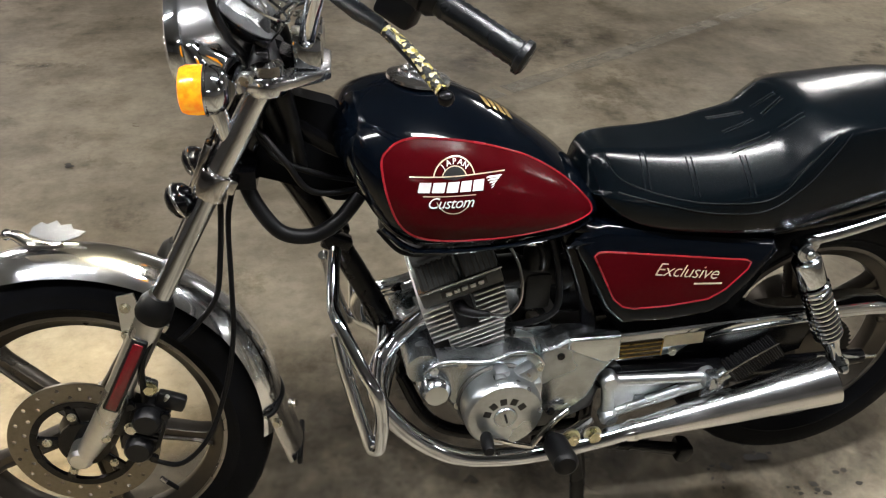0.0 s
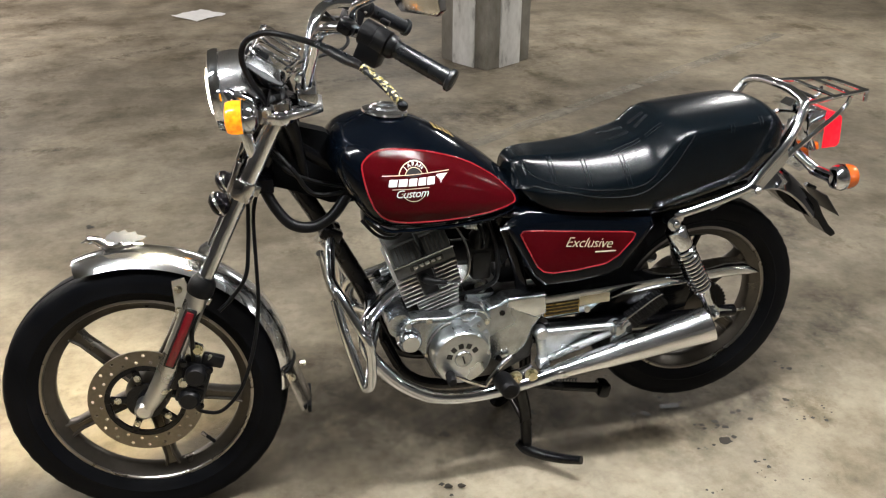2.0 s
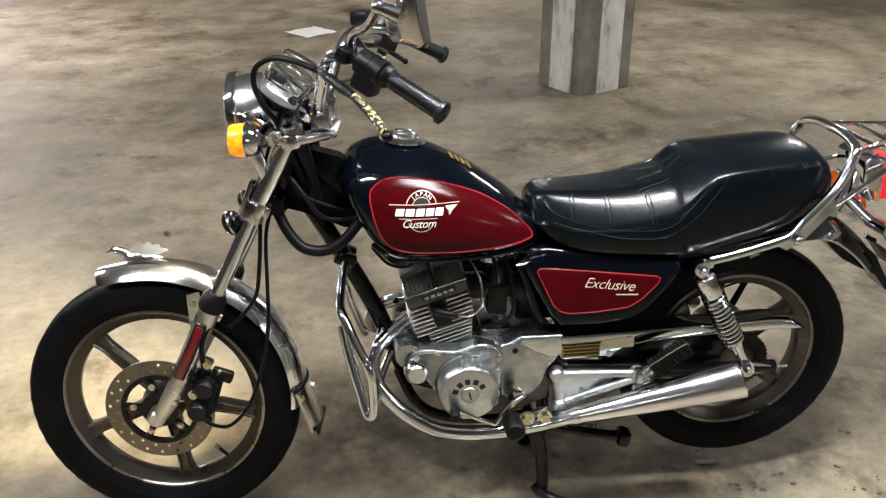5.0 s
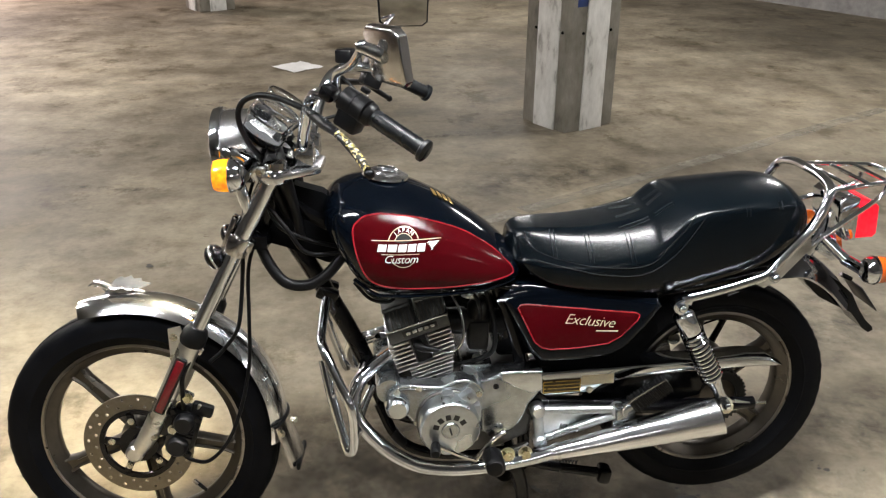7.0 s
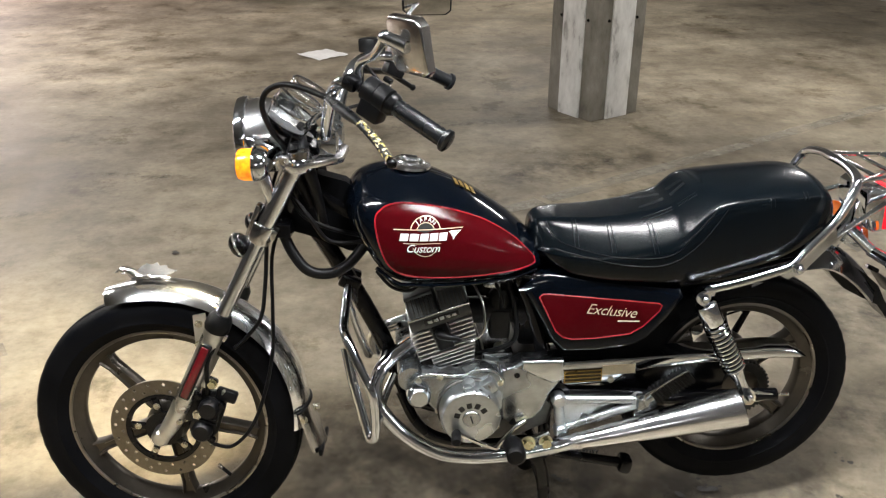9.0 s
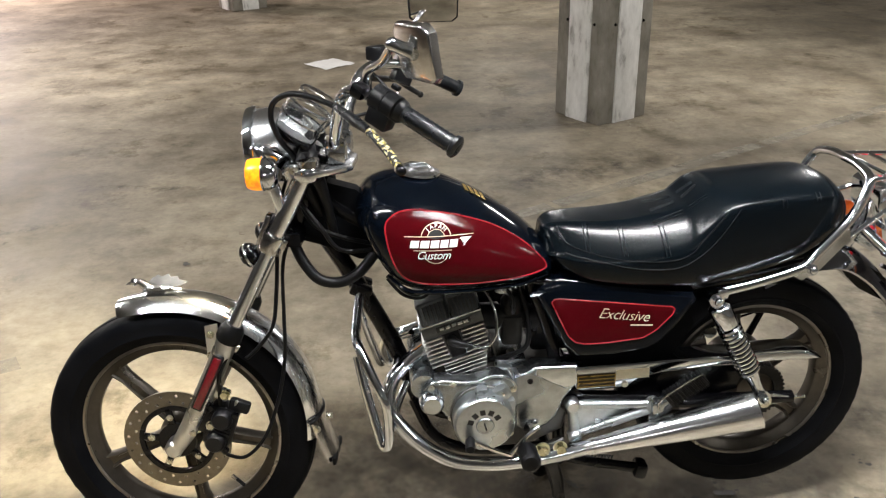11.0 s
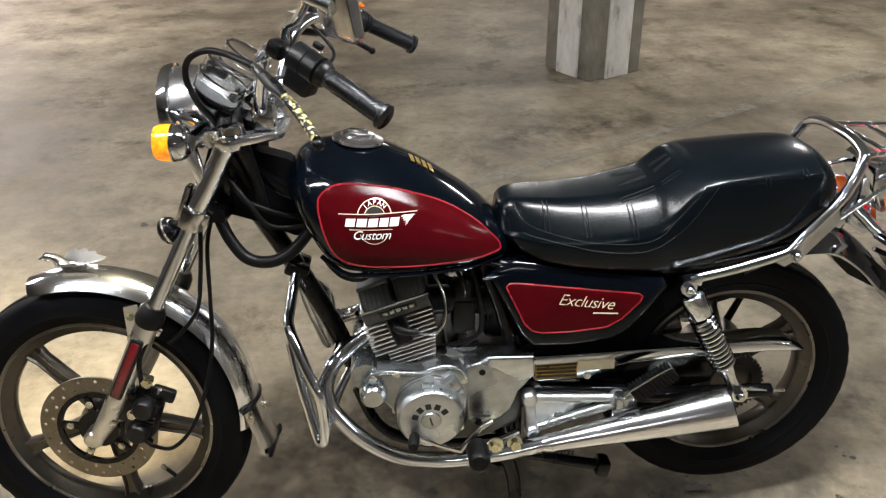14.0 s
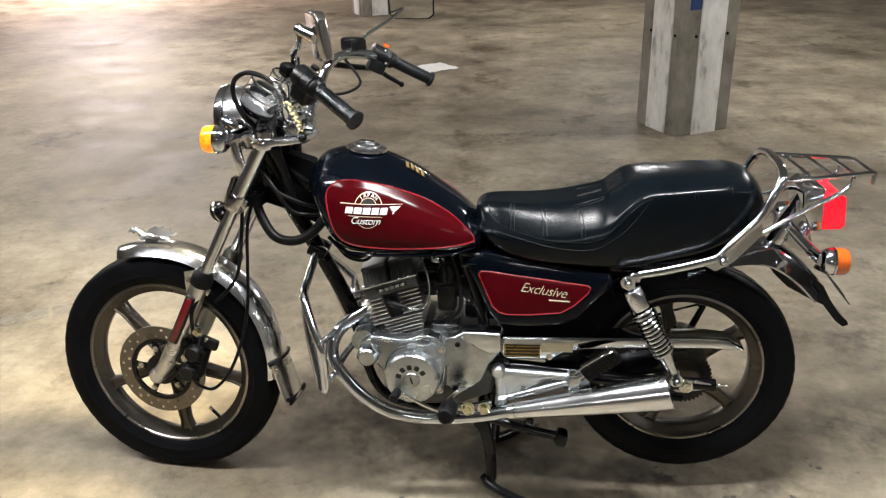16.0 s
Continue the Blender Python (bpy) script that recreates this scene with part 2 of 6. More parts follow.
def dirt_shade_film(name, colour, scale, low, high):
    """A thin film of dirt or painted shade that breaks up into the bare floor."""
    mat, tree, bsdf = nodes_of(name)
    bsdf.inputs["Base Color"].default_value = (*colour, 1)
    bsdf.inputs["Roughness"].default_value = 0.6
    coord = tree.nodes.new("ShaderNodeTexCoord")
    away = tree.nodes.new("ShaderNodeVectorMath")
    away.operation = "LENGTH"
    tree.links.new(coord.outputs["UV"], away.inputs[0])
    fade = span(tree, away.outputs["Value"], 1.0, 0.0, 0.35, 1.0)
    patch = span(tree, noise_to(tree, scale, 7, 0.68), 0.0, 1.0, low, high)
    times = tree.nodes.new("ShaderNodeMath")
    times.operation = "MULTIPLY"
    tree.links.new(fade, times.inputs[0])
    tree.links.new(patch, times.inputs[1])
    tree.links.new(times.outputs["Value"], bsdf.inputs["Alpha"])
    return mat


# grime colour, which also paints shade under the motorcycle
GRIME_SHADE = dirt_shade_film("dark_floor_grime_shade", (0.075, 0.062, 0.045), 7.0, 0.42, 0.85)
SCUFF = dirt_shade_film("tyre_scuff", (0.085, 0.073, 0.056), 13.0, 0.45, 0.90)


def column_concrete():
    mat, tree, bsdf = nodes_of("column_concrete")
    stain = noise_to(tree, 7, 7, 0.66, (1, 1, 0.5))
    tone = ramp(tree, stain, [(0.28, (0.075, 0.068, 0.056)), (0.45, (0.17, 0.155, 0.125)), (0.6, (0.225, 0.208, 0.175)), (0.75, (0.30, 0.285, 0.255))])
    tree.links.new(tone, bsdf.inputs["Base Color"])
    bsdf.inputs["Roughness"].default_value = 0.75
    bumped(tree, bsdf, noise_to(tree, 60, 5), 0.3, 0.004)
    return mat


def scuffed_white():
    mat, tree, bsdf = nodes_of("scuffed_white_paint")
    scuff = noise_to(tree, 9, 6, 0.65, (1.3, 1.3, 0.6))
    tone = ramp(tree, scuff, [(0.30, (0.26, 0.25, 0.23)), (0.44, (0.60, 0.59, 0.56)), (0.7, (0.78, 0.77, 0.74))])
    tree.links.new(tone, bsdf.inputs["Base Color"])
    bsdf.inputs["Roughness"].default_value = 0.5
    bumped(tree, bsdf, noise_to(tree, 80, 4), 0.2, 0.002)
    return mat


TYRE, BRAID, FLOOR, COLUMN, WHITE_BOARD = tyre_rubber(), braided(), concrete_floor(), column_concrete(), scuffed_white()
WALL = surface("rough_grey_render", (0.36, 0.35, 0.34), 0.85, 0.0, 0.35, 14, 0.5, 30, 0.05)
CEIL = surface("bare_concrete_ceiling", (0.20, 0.21, 0.22), 0.85, 0.0, 0.15, 6, 0.3, 20, 0.05)
FADED_LINE = surface("faded_line_paint", (0.30, 0.272, 0.216), 0.55, 0.0, 0.25, 8, 0.1, 40, 0.1)
worn = FADED_LINE.node_tree
worn.links.new(span(worn, noise_to(worn, 5, 7, 0.65), 0.15, 0.75, 0.35, 0.68), worn.nodes["Principled BSDF"].inputs["Alpha"])
BLUE = surface("blue_bay_paint", (0.02, 0.045, 0.16), 0.5, 0.0, 0.3, 12)
OIL = surface("dried_oil_spot", (0.030, 0.024, 0.016), 0.45, 0.0, 0.3, 40)
PAPER = surface("crumpled_white_paper", (0.75, 0.74, 0.72), 0.6, 0.0, 0.1, 30, 0.3, 60)


# ---- shape helpers ----
def part(name, bm, material, parent=None, label="", turn=None, smooth=40):
    """One bmesh as one mesh object under a thing or a part."""
    if turn is not None:
        bmesh.ops.transform(bm, matrix=turn, verts=bm.verts)
    bmesh.ops.recalc_face_normals(bm, faces=bm.faces)
    me = bpy.data.meshes.new(name)
    bm.to_mesh(me)
    bm.free()
    me.materials.append(material)
    if smooth:
        me.shade_smooth()
        me.set_sharp_from_angle(angle=radians(smooth))
    ob = new(name, me)
    if parent is not None:
        ob.parent = parent
    if label:
        ob["label"] = label
    return ob


def joined(*bms):
    out = bmesh.new()
    for bm in bms:
        me = bpy.data.meshes.new("tmp")
        bm.to_mesh(me)
        bm.free()
        out.from_mesh(me)
        bpy.data.meshes.remove(me)
    return out


def curve(points, steps=6, closed=False):
    """A smooth line through the points."""
    pts = [Vector(p) for p in points]
    n = len(pts)
    out = []
    for i in range(n if closed else n - 1):
        if closed:
            a, b, c, d = (pts[(i + k) % n] for k in (-1, 0, 1, 2))
        else:
            a, b, c, d = pts[max(i - 1, 0)], pts[i], pts[i + 1], pts[min(i + 2, n - 1)]
        for k in range(steps):
            s = k / steps
            out.append(0.5 * ((2 * b) + (c - a) * s + (2 * a - 5 * b + 4 * c - d) * s * s + (3 * b - a - 3 * c + d) * s ** 3))
    if not closed:
        out.append(pts[-1])
    return out


def tube(points, radius, sides=12, steps=6, closed=False, smooth=True, caps=True):
    """A round bar along a line; radius is one number, or one for each given point."""
    line = curve(points, steps, closed) if smooth and len(points) > 2 else [Vector(p) for p in points]
    n = len(line)
    if isinstance(radius, (int, float)):
        radii = [radius] * n
    else:
        marks = np.linspace(0, n - 1, len(radius))
        radii = [float(r) for r in np.interp(range(n), marks, radius)]
    bm = bmesh.new()
    rings = []
    ahead0 = (line[1] - line[0]).normalized()
    side = ahead0.orthogonal().normalized()
    for i, p in enumerate(line):
        if closed:
            ahead = (line[(i + 1) % n] - line[i - 1]).normalized()
        else:
            ahead = (line[min(i + 1, n - 1)] - line[max(i - 1, 0)]).normalized()
        side = (side - ahead * side.dot(ahead)).normalized()
        up = ahead.cross(side)
        rings.append([bm.verts.new(p + radii[i] * (side * math.cos(a) + up * math.sin(a))) for a in (2 * math.pi * k / sides for k in range(sides))])
    for i in range(n if closed else n - 1):
        r, q = rings[i], rings[(i + 1) % n]
        for k in range(sides):
            bm.faces.new((r[k], r[(k + 1) % sides], q[(k + 1) % sides], q[k]))
    if caps and not closed:
        bm.faces.new(rings[0])
        bm.faces.new(rings[-1][::-1])
    return bm


def lathe(profile, sides=48, axis="Y", closed=False, at=(0, 0, 0)):
    """Turns (radius, along) pairs round an axis."""
    bm = bmesh.new()
    rings = []
    for r, h in profile:
        ring = []
        for k in range(sides):
            a = 2 * math.pi * k / sides
            c, s = r * math.cos(a), r * math.sin(a)
            p = {"Y": (c, h, s), "X": (h, c, s), "Z": (c, s, h)}[axis]
            ring.append(bm.verts.new(Vector(p) + Vector(at)))
        rings.append(ring)
    n = len(rings)
    for i in range(n if closed else n - 1):
        r, q = rings[i], rings[(i + 1) % n]
        for k in range(sides):
            bm.faces.new((r[k], r[(k + 1) % sides], q[(k + 1) % sides], q[k]))
    if not closed:
        for ring in (rings[0], rings[-1]):
            bm.faces.new(ring)
    bmesh.ops.remove_doubles(bm, verts=bm.verts, dist=1e-6)
    return bm


def block(size, at=(0, 0, 0), turn=None, bevel=0.003, taper=(1, 1)):
    """A box with rounded edges; taper shrinks its top in x and y."""
    bm = bmesh.new()
    bmesh.ops.create_cube(bm, size=1)
    for v in bm.verts:
        k = (taper[0], taper[1]) if v.co.z > 0 else (1, 1)
        v.co = Vector((v.co.x * size[0] * k[0], v.co.y * size[1] * k[1], v.co.z * size[2]))
    if bevel:
        bmesh.ops.bevel(bm, geom=bm.edges[:], offset=bevel, segments=2, affect="EDGES", profile=0.5)
    m = Matrix.Translation(at) @ (turn.to_4x4() if turn is not None else Matrix())
    bmesh.ops.transform(bm, matrix=m, verts=bm.verts)
    return bm


def slab(outline, y0, y1, bevel=0.004, y_of=None):
    """An outline in x and z, made thick from y0 to y1."""
    bm = bmesh.new()
    verts = [bm.verts.new((x, y0, z)) for x, z in outline]
    face = bm.faces.new(verts)
    moved = bmesh.ops.extrude_face_region(bm, geom=[face])
    bmesh.ops.translate(bm, vec=(0, y1 - y0, 0), verts=[g for g in moved["geom"] if isinstance(g, bmesh.types.BMVert)])
    if bevel:
        edges = [e for e in bm.edges if abs(e.verts[0].co.y - e.verts[1].co.y) < 1e-6 and abs(e.verts[0].co.y - y1) < 1e-6]
        bmesh.ops.bevel(bm, geom=edges, offset=bevel, segments=3, affect="EDGES", profile=0.5)
    if y_of:
        for v in bm.verts:
            v.co.y += y_of(v.co.x, v.co.z)
    return bm


def loft(sections, caps=True):
    """Skins a row of closed loops that have equally many points."""
    bm = bmesh.new()
    rings = [[bm.verts.new(p) for p in ring] for ring in sections]
    n = len(rings[0])
    for r, q in zip(rings, rings[1:]):
        for k in range(n):
            bm.faces.new((r[k], r[(k + 1) % n], q[(k + 1) % n], q[k]))
    if caps:
        bm.faces.new(rings[0][::-1])
        bm.faces.new(rings[-1])
    return bm


def rod(a, b, radius, sides=14, radius_end=None):
    return tube([a, b], [radius, radius if radius_end is None else radius_end], sides, smooth=False)


def ball(at, radius, squash=(1, 1, 1), turn=None):
    bm = bmesh.new()
    bmesh.ops.create_uvsphere(bm, u_segments=18, v_segments=12, radius=radius)
    m = Matrix.Translation(at) @ (turn.to_4x4() if turn is not None else Matrix()) @ Matrix.Diagonal((*squash, 1))
    bmesh.ops.transform(bm, matrix=m, verts=bm.verts)
    return bm


def bolt(at, along, radius=0.008, height=0.006):
    """A six-sided bolt head with a washer."""
    d = Vector(along).normalized()
    p = Vector(at)
    return joined(rod(p, p + d * height * 0.35, radius * 1.35, 16), rod(p + d * height * 0.35, p + d * height, radius, 6))


def coil(a, b, radius, wire, turns, sides=8):
    a, b = Vector(a), Vector(b)
    d = (b - a).normalized()
    s = d.orthogonal().normalized()
    u = d.cross(s)
    n = int(turns * 18)
    line = [a + (b - a) * (k / n) + radius * (s * math.cos(2 * math.pi * turns * k / n) + u * math.sin(2 * math.pi * turns * k / n)) for k in range(n + 1)]
    return tube(line, wire, sides, smooth=False)


def interp(table, x):
    xs, ys = [a for a, _ in table], [b for _, b in table]
    return float(np.interp(x, xs, ys))


def mirror_y(bm):
    bmesh.ops.scale(bm, vec=(1, -1, 1), verts=bm.verts)
    return bm


def written(text, size, shear=0.0, spacing=1.0, thick=0.0006, slim=0.0):
    """Letters as a flat mesh in x and z, with their middle at the origin, reading towards +x."""
    data = bpy.data.curves.new("letters", "FONT")
    data.body, data.size, data.shear, data.space_character = text, size, shear, spacing
    data.offset = -slim
    data.align_x, data.align_y, data.extrude, data.resolution_u = "CENTER", "CENTER", thick, 3
    ob = new("letters", data)
    bpy.context.view_layer.update()
    me = bpy.data.meshes.new_from_object(ob)
    bm = bmesh.new()
    bm.from_mesh(me)
    bpy.data.objects.remove(ob)
    bpy.data.curves.remove(data)
    bpy.data.meshes.remove(me)
    bmesh.ops.subdivide_edges(bm, edges=[e for e in bm.edges if e.calc_length() > size * 0.4], cuts=2)
    bmesh.ops.triangulate(bm, faces=bm.faces)
    bmesh.ops.transform(bm, matrix=pose(0, 0, 0, 90, 0, 0), verts=bm.verts)
    return bm


def laid_on(bm, target, lift=0.001):
    """Pushes a flat thing that lies in x and z along y onto the near side of a surface."""
    from_y = -1.0
    deep = max(v.co.y for v in bm.verts)
    for v in bm.verts:
        over = deep - v.co.y
        hit = target.ray_cast(Vector((v.co.x, from_y, v.co.z)), Vector((0, 1, 0)))
        if hit[0] is not None:
            v.co.y = hit[0].y - lift - over
    return bm


from mathutils.bvhtree import BVHTree


# ---- the garage ----
def sheet(name, corners, material, up):
    """A slab 0.2 m thick whose visible face lies at the height up."""
    bm = bmesh.new()
    far = up - 0.2 if name == "floor" else up + 0.2
    a = [bm.verts.new((x, y, up)) for x, y, _ in corners]
    b = [bm.verts.new((x, y, far)) for x, y, _ in corners]
    bm.faces.new(a)
    bm.faces.new(b[::-1])
    for k in range(4):
        bm.faces.new((a[k], a[(k + 1) % 4], b[(k + 1) % 4], b[k]))
    return part(name, bm, material, smooth=0)


def square(half_u, v0, v1, z):
    return [(*grid(u, v), z) for u, v in ((-half_u, v0), (8.75, v0), (8.75, v1), (-half_u, v1))]


floor = tagged(sheet("floor", square(11, -8, 17, 0), FLOOR, 0.0), "worn polished tan-grey concrete garage floor", "floor", kind="structure")
ceiling = tagged(sheet("ceiling", square(11, -8, 17, CEILING), CEIL, CEILING), "bare grey concrete garage ceiling slab", "ceiling", kind="structure")


def wall(name, a, b, label):
    (ax, ay), (bx, by) = grid(*a), grid(*b)
    length = math.hypot(bx - ax, by - ay)
    bm = block((length, 0.2, CEILING), (0, 0, CEILING / 2), bevel=0)
    bmesh.ops.transform(bm, matrix=Matrix.Translation(((ax + bx) / 2, (ay + by) / 2, 0)) @ Matrix.Rotation(math.atan2(by - ay, bx - ax), 4, "Z"), verts=bm.verts)
    return tagged(part(name, bm, WALL, smooth=0), label, "wall", kind="structure")


wall("wall_east", (8.85, -8), (8.85, 17), "rough pale grey rendered garage wall")
wall("wall_west", (-11.1, -8), (-11.1, 17), "rough grey garage wall in the dark")
wall("wall_north", (-11, 17.1), (8.75, 17.1), "rough grey garage wall far behind the columns")
wall("wall_south", (-11, -8.1), (8.75, -8.1), "rough grey garage wall behind the walkway")


def paint_line(u0, u1, v):
    """A worn bay line: a thin film broken up along its edges."""
    bm = bmesh.new()
    n = 90
    rows = []
    for k in range(n + 1):
        u = u0 + (u1 - u0) * k / n
        wob = 0.012 * noise.noise((u * 9, 3.1, 0))
        wob2 = 0.012 * noise.noise((u * 9, 8.7, 0))
        rows.append([bm.verts.new((*grid(u, v - 0.045 + wob), 0.004)), bm.verts.new((*grid(u, v + 0.045 + wob2), 0.004))])
    for k, (a, b) in enumerate(zip(rows, rows[1:])):
        if noise.noise((k * 0.37, 1.7, 5.0)) > -0.45:
            bm.faces.new((a[0], b[0], b[1], a[1]))
    return tagged(part("bay_line", bm, FADED_LINE, smooth=0), "faded pale bay line worn into the floor", "floor marking", kind="structure")


paint_line(1.2, 5.0, 1.50)
paint_line(-2.3, -0.85, 1.50)


def column(x, y, side=0.415):
    """A square column with a white board screwed to each face."""
    post = tagged(new("column"), "square concrete column with scuffed white boards on its faces", "column", kind="structure")
    post.matrix_world = pose(x, y, 0, 0, 0, 30)
    body = part("column_body", block((side, side, CEILING), (0, 0, CEILING / 2), bevel=0.012), COLUMN, post)
    for k in range(4):
        turn = Matrix.Rotation(k * math.pi / 2, 4, "Z")
        bm = block((0.19, 0.012, CEILING - 0.004), (0.005, -side / 2 - 0.005, CEILING / 2), bevel=0.002)
        board = part("board", bm, WHITE_BOARD, post, "scuffed white painted board", turn=turn)
        for z in (0.62, 1.5, 2.3):
            for dx in (-0.115, 0.125):
                part("screw", bolt((dx, -side / 2, z), (0, -1, 0), 0.007, 0.008), FRAME_PAINT, board, turn=turn)
    part("blue_mark", block((0.085, 0.004, 1.1), (-0.135, -side / 2 - 0.001, 1.33), bevel=0.001), BLUE, post, "blue painted stripe")
    return post


column(1.257, 3.670)
column(-1.665, 8.52)


def scrap(x, y):
    bm = bmesh.new()
    bmesh.ops.create_grid(bm, x_segments=10, y_segments=6, size=0.5)
    for v in bm.verts:
        px, py = v.co.x * 0.30, v.co.y * 0.30
        v.co = Vector((px + 0.03 * noise.noise((py * 20, 0, 1)), py + 0.03 * noise.noise((px * 14, 4, 0)), 0.012 + 0.010 * noise.noise((px * 16, py * 20, 2))))
    bmesh.ops.solidify(bm, geom=bm.faces[:], thickness=0.001)
    low = min(v.co.z for v in bm.verts)
    bmesh.ops.translate(bm, vec=(0, 0, -low + 0.001), verts=bm.verts)
    ob = tagged(part("paper_scrap", bm, PAPER), "crumpled white paper scrap lying on the floor", "litter")
    ob.matrix_world = pose(x, y, 0, 0, 0, 40)


scrap(-0.575, 5.42)


def oil_spots():
    """Small dark drips scattered beside the rear wheel and under the engine."""
    bm = bmesh.new()
    rng = random.Random(7)
    homes = [(0.761, -0.188, 0.020), (0.780, -0.125, 0.012), (0.875, -0.106, 0.014), (0.684, -0.219, 0.008), (0.668, -0.029, 0.016), (0.570, -0.035, 0.013), (0.80, -0.30, 0.007), (0.72, -0.12, 0.008), (1.12, 0.07, 0.010), (0.30, 0.05, 0.010), (0.02, 0.02, 0.010), (-0.02, -0.20, 0.012), (-1.05, 1.60, 0.020)]
    homes += [(rng.uniform(0.5, 1.4), rng.uniform(-0.45, 0.25), rng.uniform(0.003, 0.007)) for _ in range(16)]
    lift = 0.0036
    for x, y, r in homes:
        for _ in range(4):
            lift += 0.00006
            cx, cy, cr = x + rng.gauss(0, 0.016), y + rng.gauss(0, 0.012), r * rng.uniform(0.25, 1.0)
            bm.faces.new([bm.verts.new((cx + cr * rng.uniform(0.7, 1.2) * math.cos(a), cy + cr * 0.8 * rng.uniform(0.7, 1.2) * math.sin(a), lift)) for a in (2 * math.pi * k / 11 for k in range(11))])
    return tagged(part("oil_drips", bm, OIL, smooth=0), "dried dark oil drips on the concrete", "stain", kind="stuff")


oil_spots()


def dirt_shade_patch(name, x, y, rx, ry, turn, material, label, lift):
    """A ragged film of dirt or painted shade on the floor; its edge fades out."""
    bm = bmesh.new()
    uv = bm.loops.layers.uv.new("UVMap")
    rings = [[bm.verts.new((0, 0, lift))]]
    for r in (0.33, 0.66, 1.0):
        rings.append([bm.verts.new((r * rx * math.cos(a), r * ry * math.sin(a), lift)) for a in (2 * math.pi * k / 28 for k in range(28))])
    for k in range(28):
        bm.faces.new((rings[0][0], rings[1][k], rings[1][(k + 1) % 28]))
        for a, b in zip(rings[1:], rings[2:]):
            bm.faces.new((a[k], b[k], b[(k + 1) % 28], a[(k + 1) % 28]))
    for face in bm.faces:
        for loop in face.loops:
            loop[uv].uv = (loop.vert.co.x / rx, loop.vert.co.y / ry)
    ob = tagged(part(name, bm, material, smooth=0), label, "stain", kind="stuff")
    ob.matrix_world = pose(x, y, 0, 0, 0, turn)


# grime patches; those under the engine paint the motorcycle's shade into the floor
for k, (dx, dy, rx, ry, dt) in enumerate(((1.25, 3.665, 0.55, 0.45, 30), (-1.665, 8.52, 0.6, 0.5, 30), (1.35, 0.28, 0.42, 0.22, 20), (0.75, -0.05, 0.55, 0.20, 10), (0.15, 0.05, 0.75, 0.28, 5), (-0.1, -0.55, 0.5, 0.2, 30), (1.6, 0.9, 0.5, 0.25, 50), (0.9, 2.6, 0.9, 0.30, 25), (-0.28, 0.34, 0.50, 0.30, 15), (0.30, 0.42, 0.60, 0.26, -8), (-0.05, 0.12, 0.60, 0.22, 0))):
    dirt_shade_patch("floor_grime_shade", dx, dy, rx, ry, dt, GRIME_SHADE, "dark grime worn into the concrete floor and painted shade under the motorcycle", 0.0015 + 0.0002 * k)
for k, (dx, dy, rx, ry, dt) in enumerate(((-1.96, 2.08, 0.42, 0.06, 15), (-2.8, 3.2, 0.5, 0.05, 60), (-1.4, 2.6, 0.5, 0.04, -10), (2.6, 2.4, 0.7, 0.06, 40), (2.9, 1.6, 0.6, 0.05, 20), (0.3, 3.4, 0.8, 0.06, 5), (-0.9, 4.4, 0.9, 0.07, 30))):
    dirt_shade_patch("tyre_scuff", dx, dy, rx, ry, dt, SCUFF, "dark tyre scuff across the concrete", 0.0018 + 0.0002 * k)


def ceiling_lamp(x, y, turn):
    thing = tagged(new("ceiling_lamp"), "unseen white twin-tube fluorescent ceiling lamp, placed to light the garage", "lamp", "ceiling lamps")
    thing.matrix_world = pose(x, y, CEILING, 0, 0, turn)
    part("housing", block((1.25, 0.05, 0.045), (0, 0, -0.205), bevel=0.008), HOUSING, thing)
    for dx in (-0.4, 0.4):
        part("hanger_rod", rod((dx, 0, -0.19), (dx, 0, 0.0), 0.006), HOUSING, thing)
    for dy in (-0.045, 0.045):
        part("tube", rod((-0.6, dy, -0.25), (0.6, dy, -0.25), 0.013), TUBE_GLOW, thing, "glowing fluorescent tube")
    for dx in (-0.61, 0.61):
        part("holder", block((0.02, 0.13, 0.05), (dx, 0, -0.245), bevel=0.004), HOUSING, thing)


for lx, ly, lt, lw, lc in LAMPS:
    ceiling_lamp(lx, ly, lt)


# ---- the motorcycle: x to its tail, y to its right side, z up ----
bike = tagged(new("motorcycle"), "black and dark red cruiser motorcycle on its centre stand, lamps lit", "motorcycle")
bike.matrix_world = pose(0, -0.022, 0.015, -3.0, 0, 0)
RAKE = radians(26.4)
STEER_AXIS = Vector((math.sin(RAKE), 0, math.cos(RAKE)))
STEER_AT = Vector((-0.503, 0, 0.592))
ST = Matrix.Translation(STEER_AT) @ Matrix.Rotation(radians(-6.5), 4, STEER_AXIS) @ Matrix.Translation(-STEER_AT)
FORK_Y = 0.092


def on_fork(z, y=0.0, ahead=0.0):
    """A place on the fork's centre line at a height; ahead: metres in front of it."""
    return Vector((-0.548 + (z - 0.592) * math.tan(RAKE) - ahead, y, z))


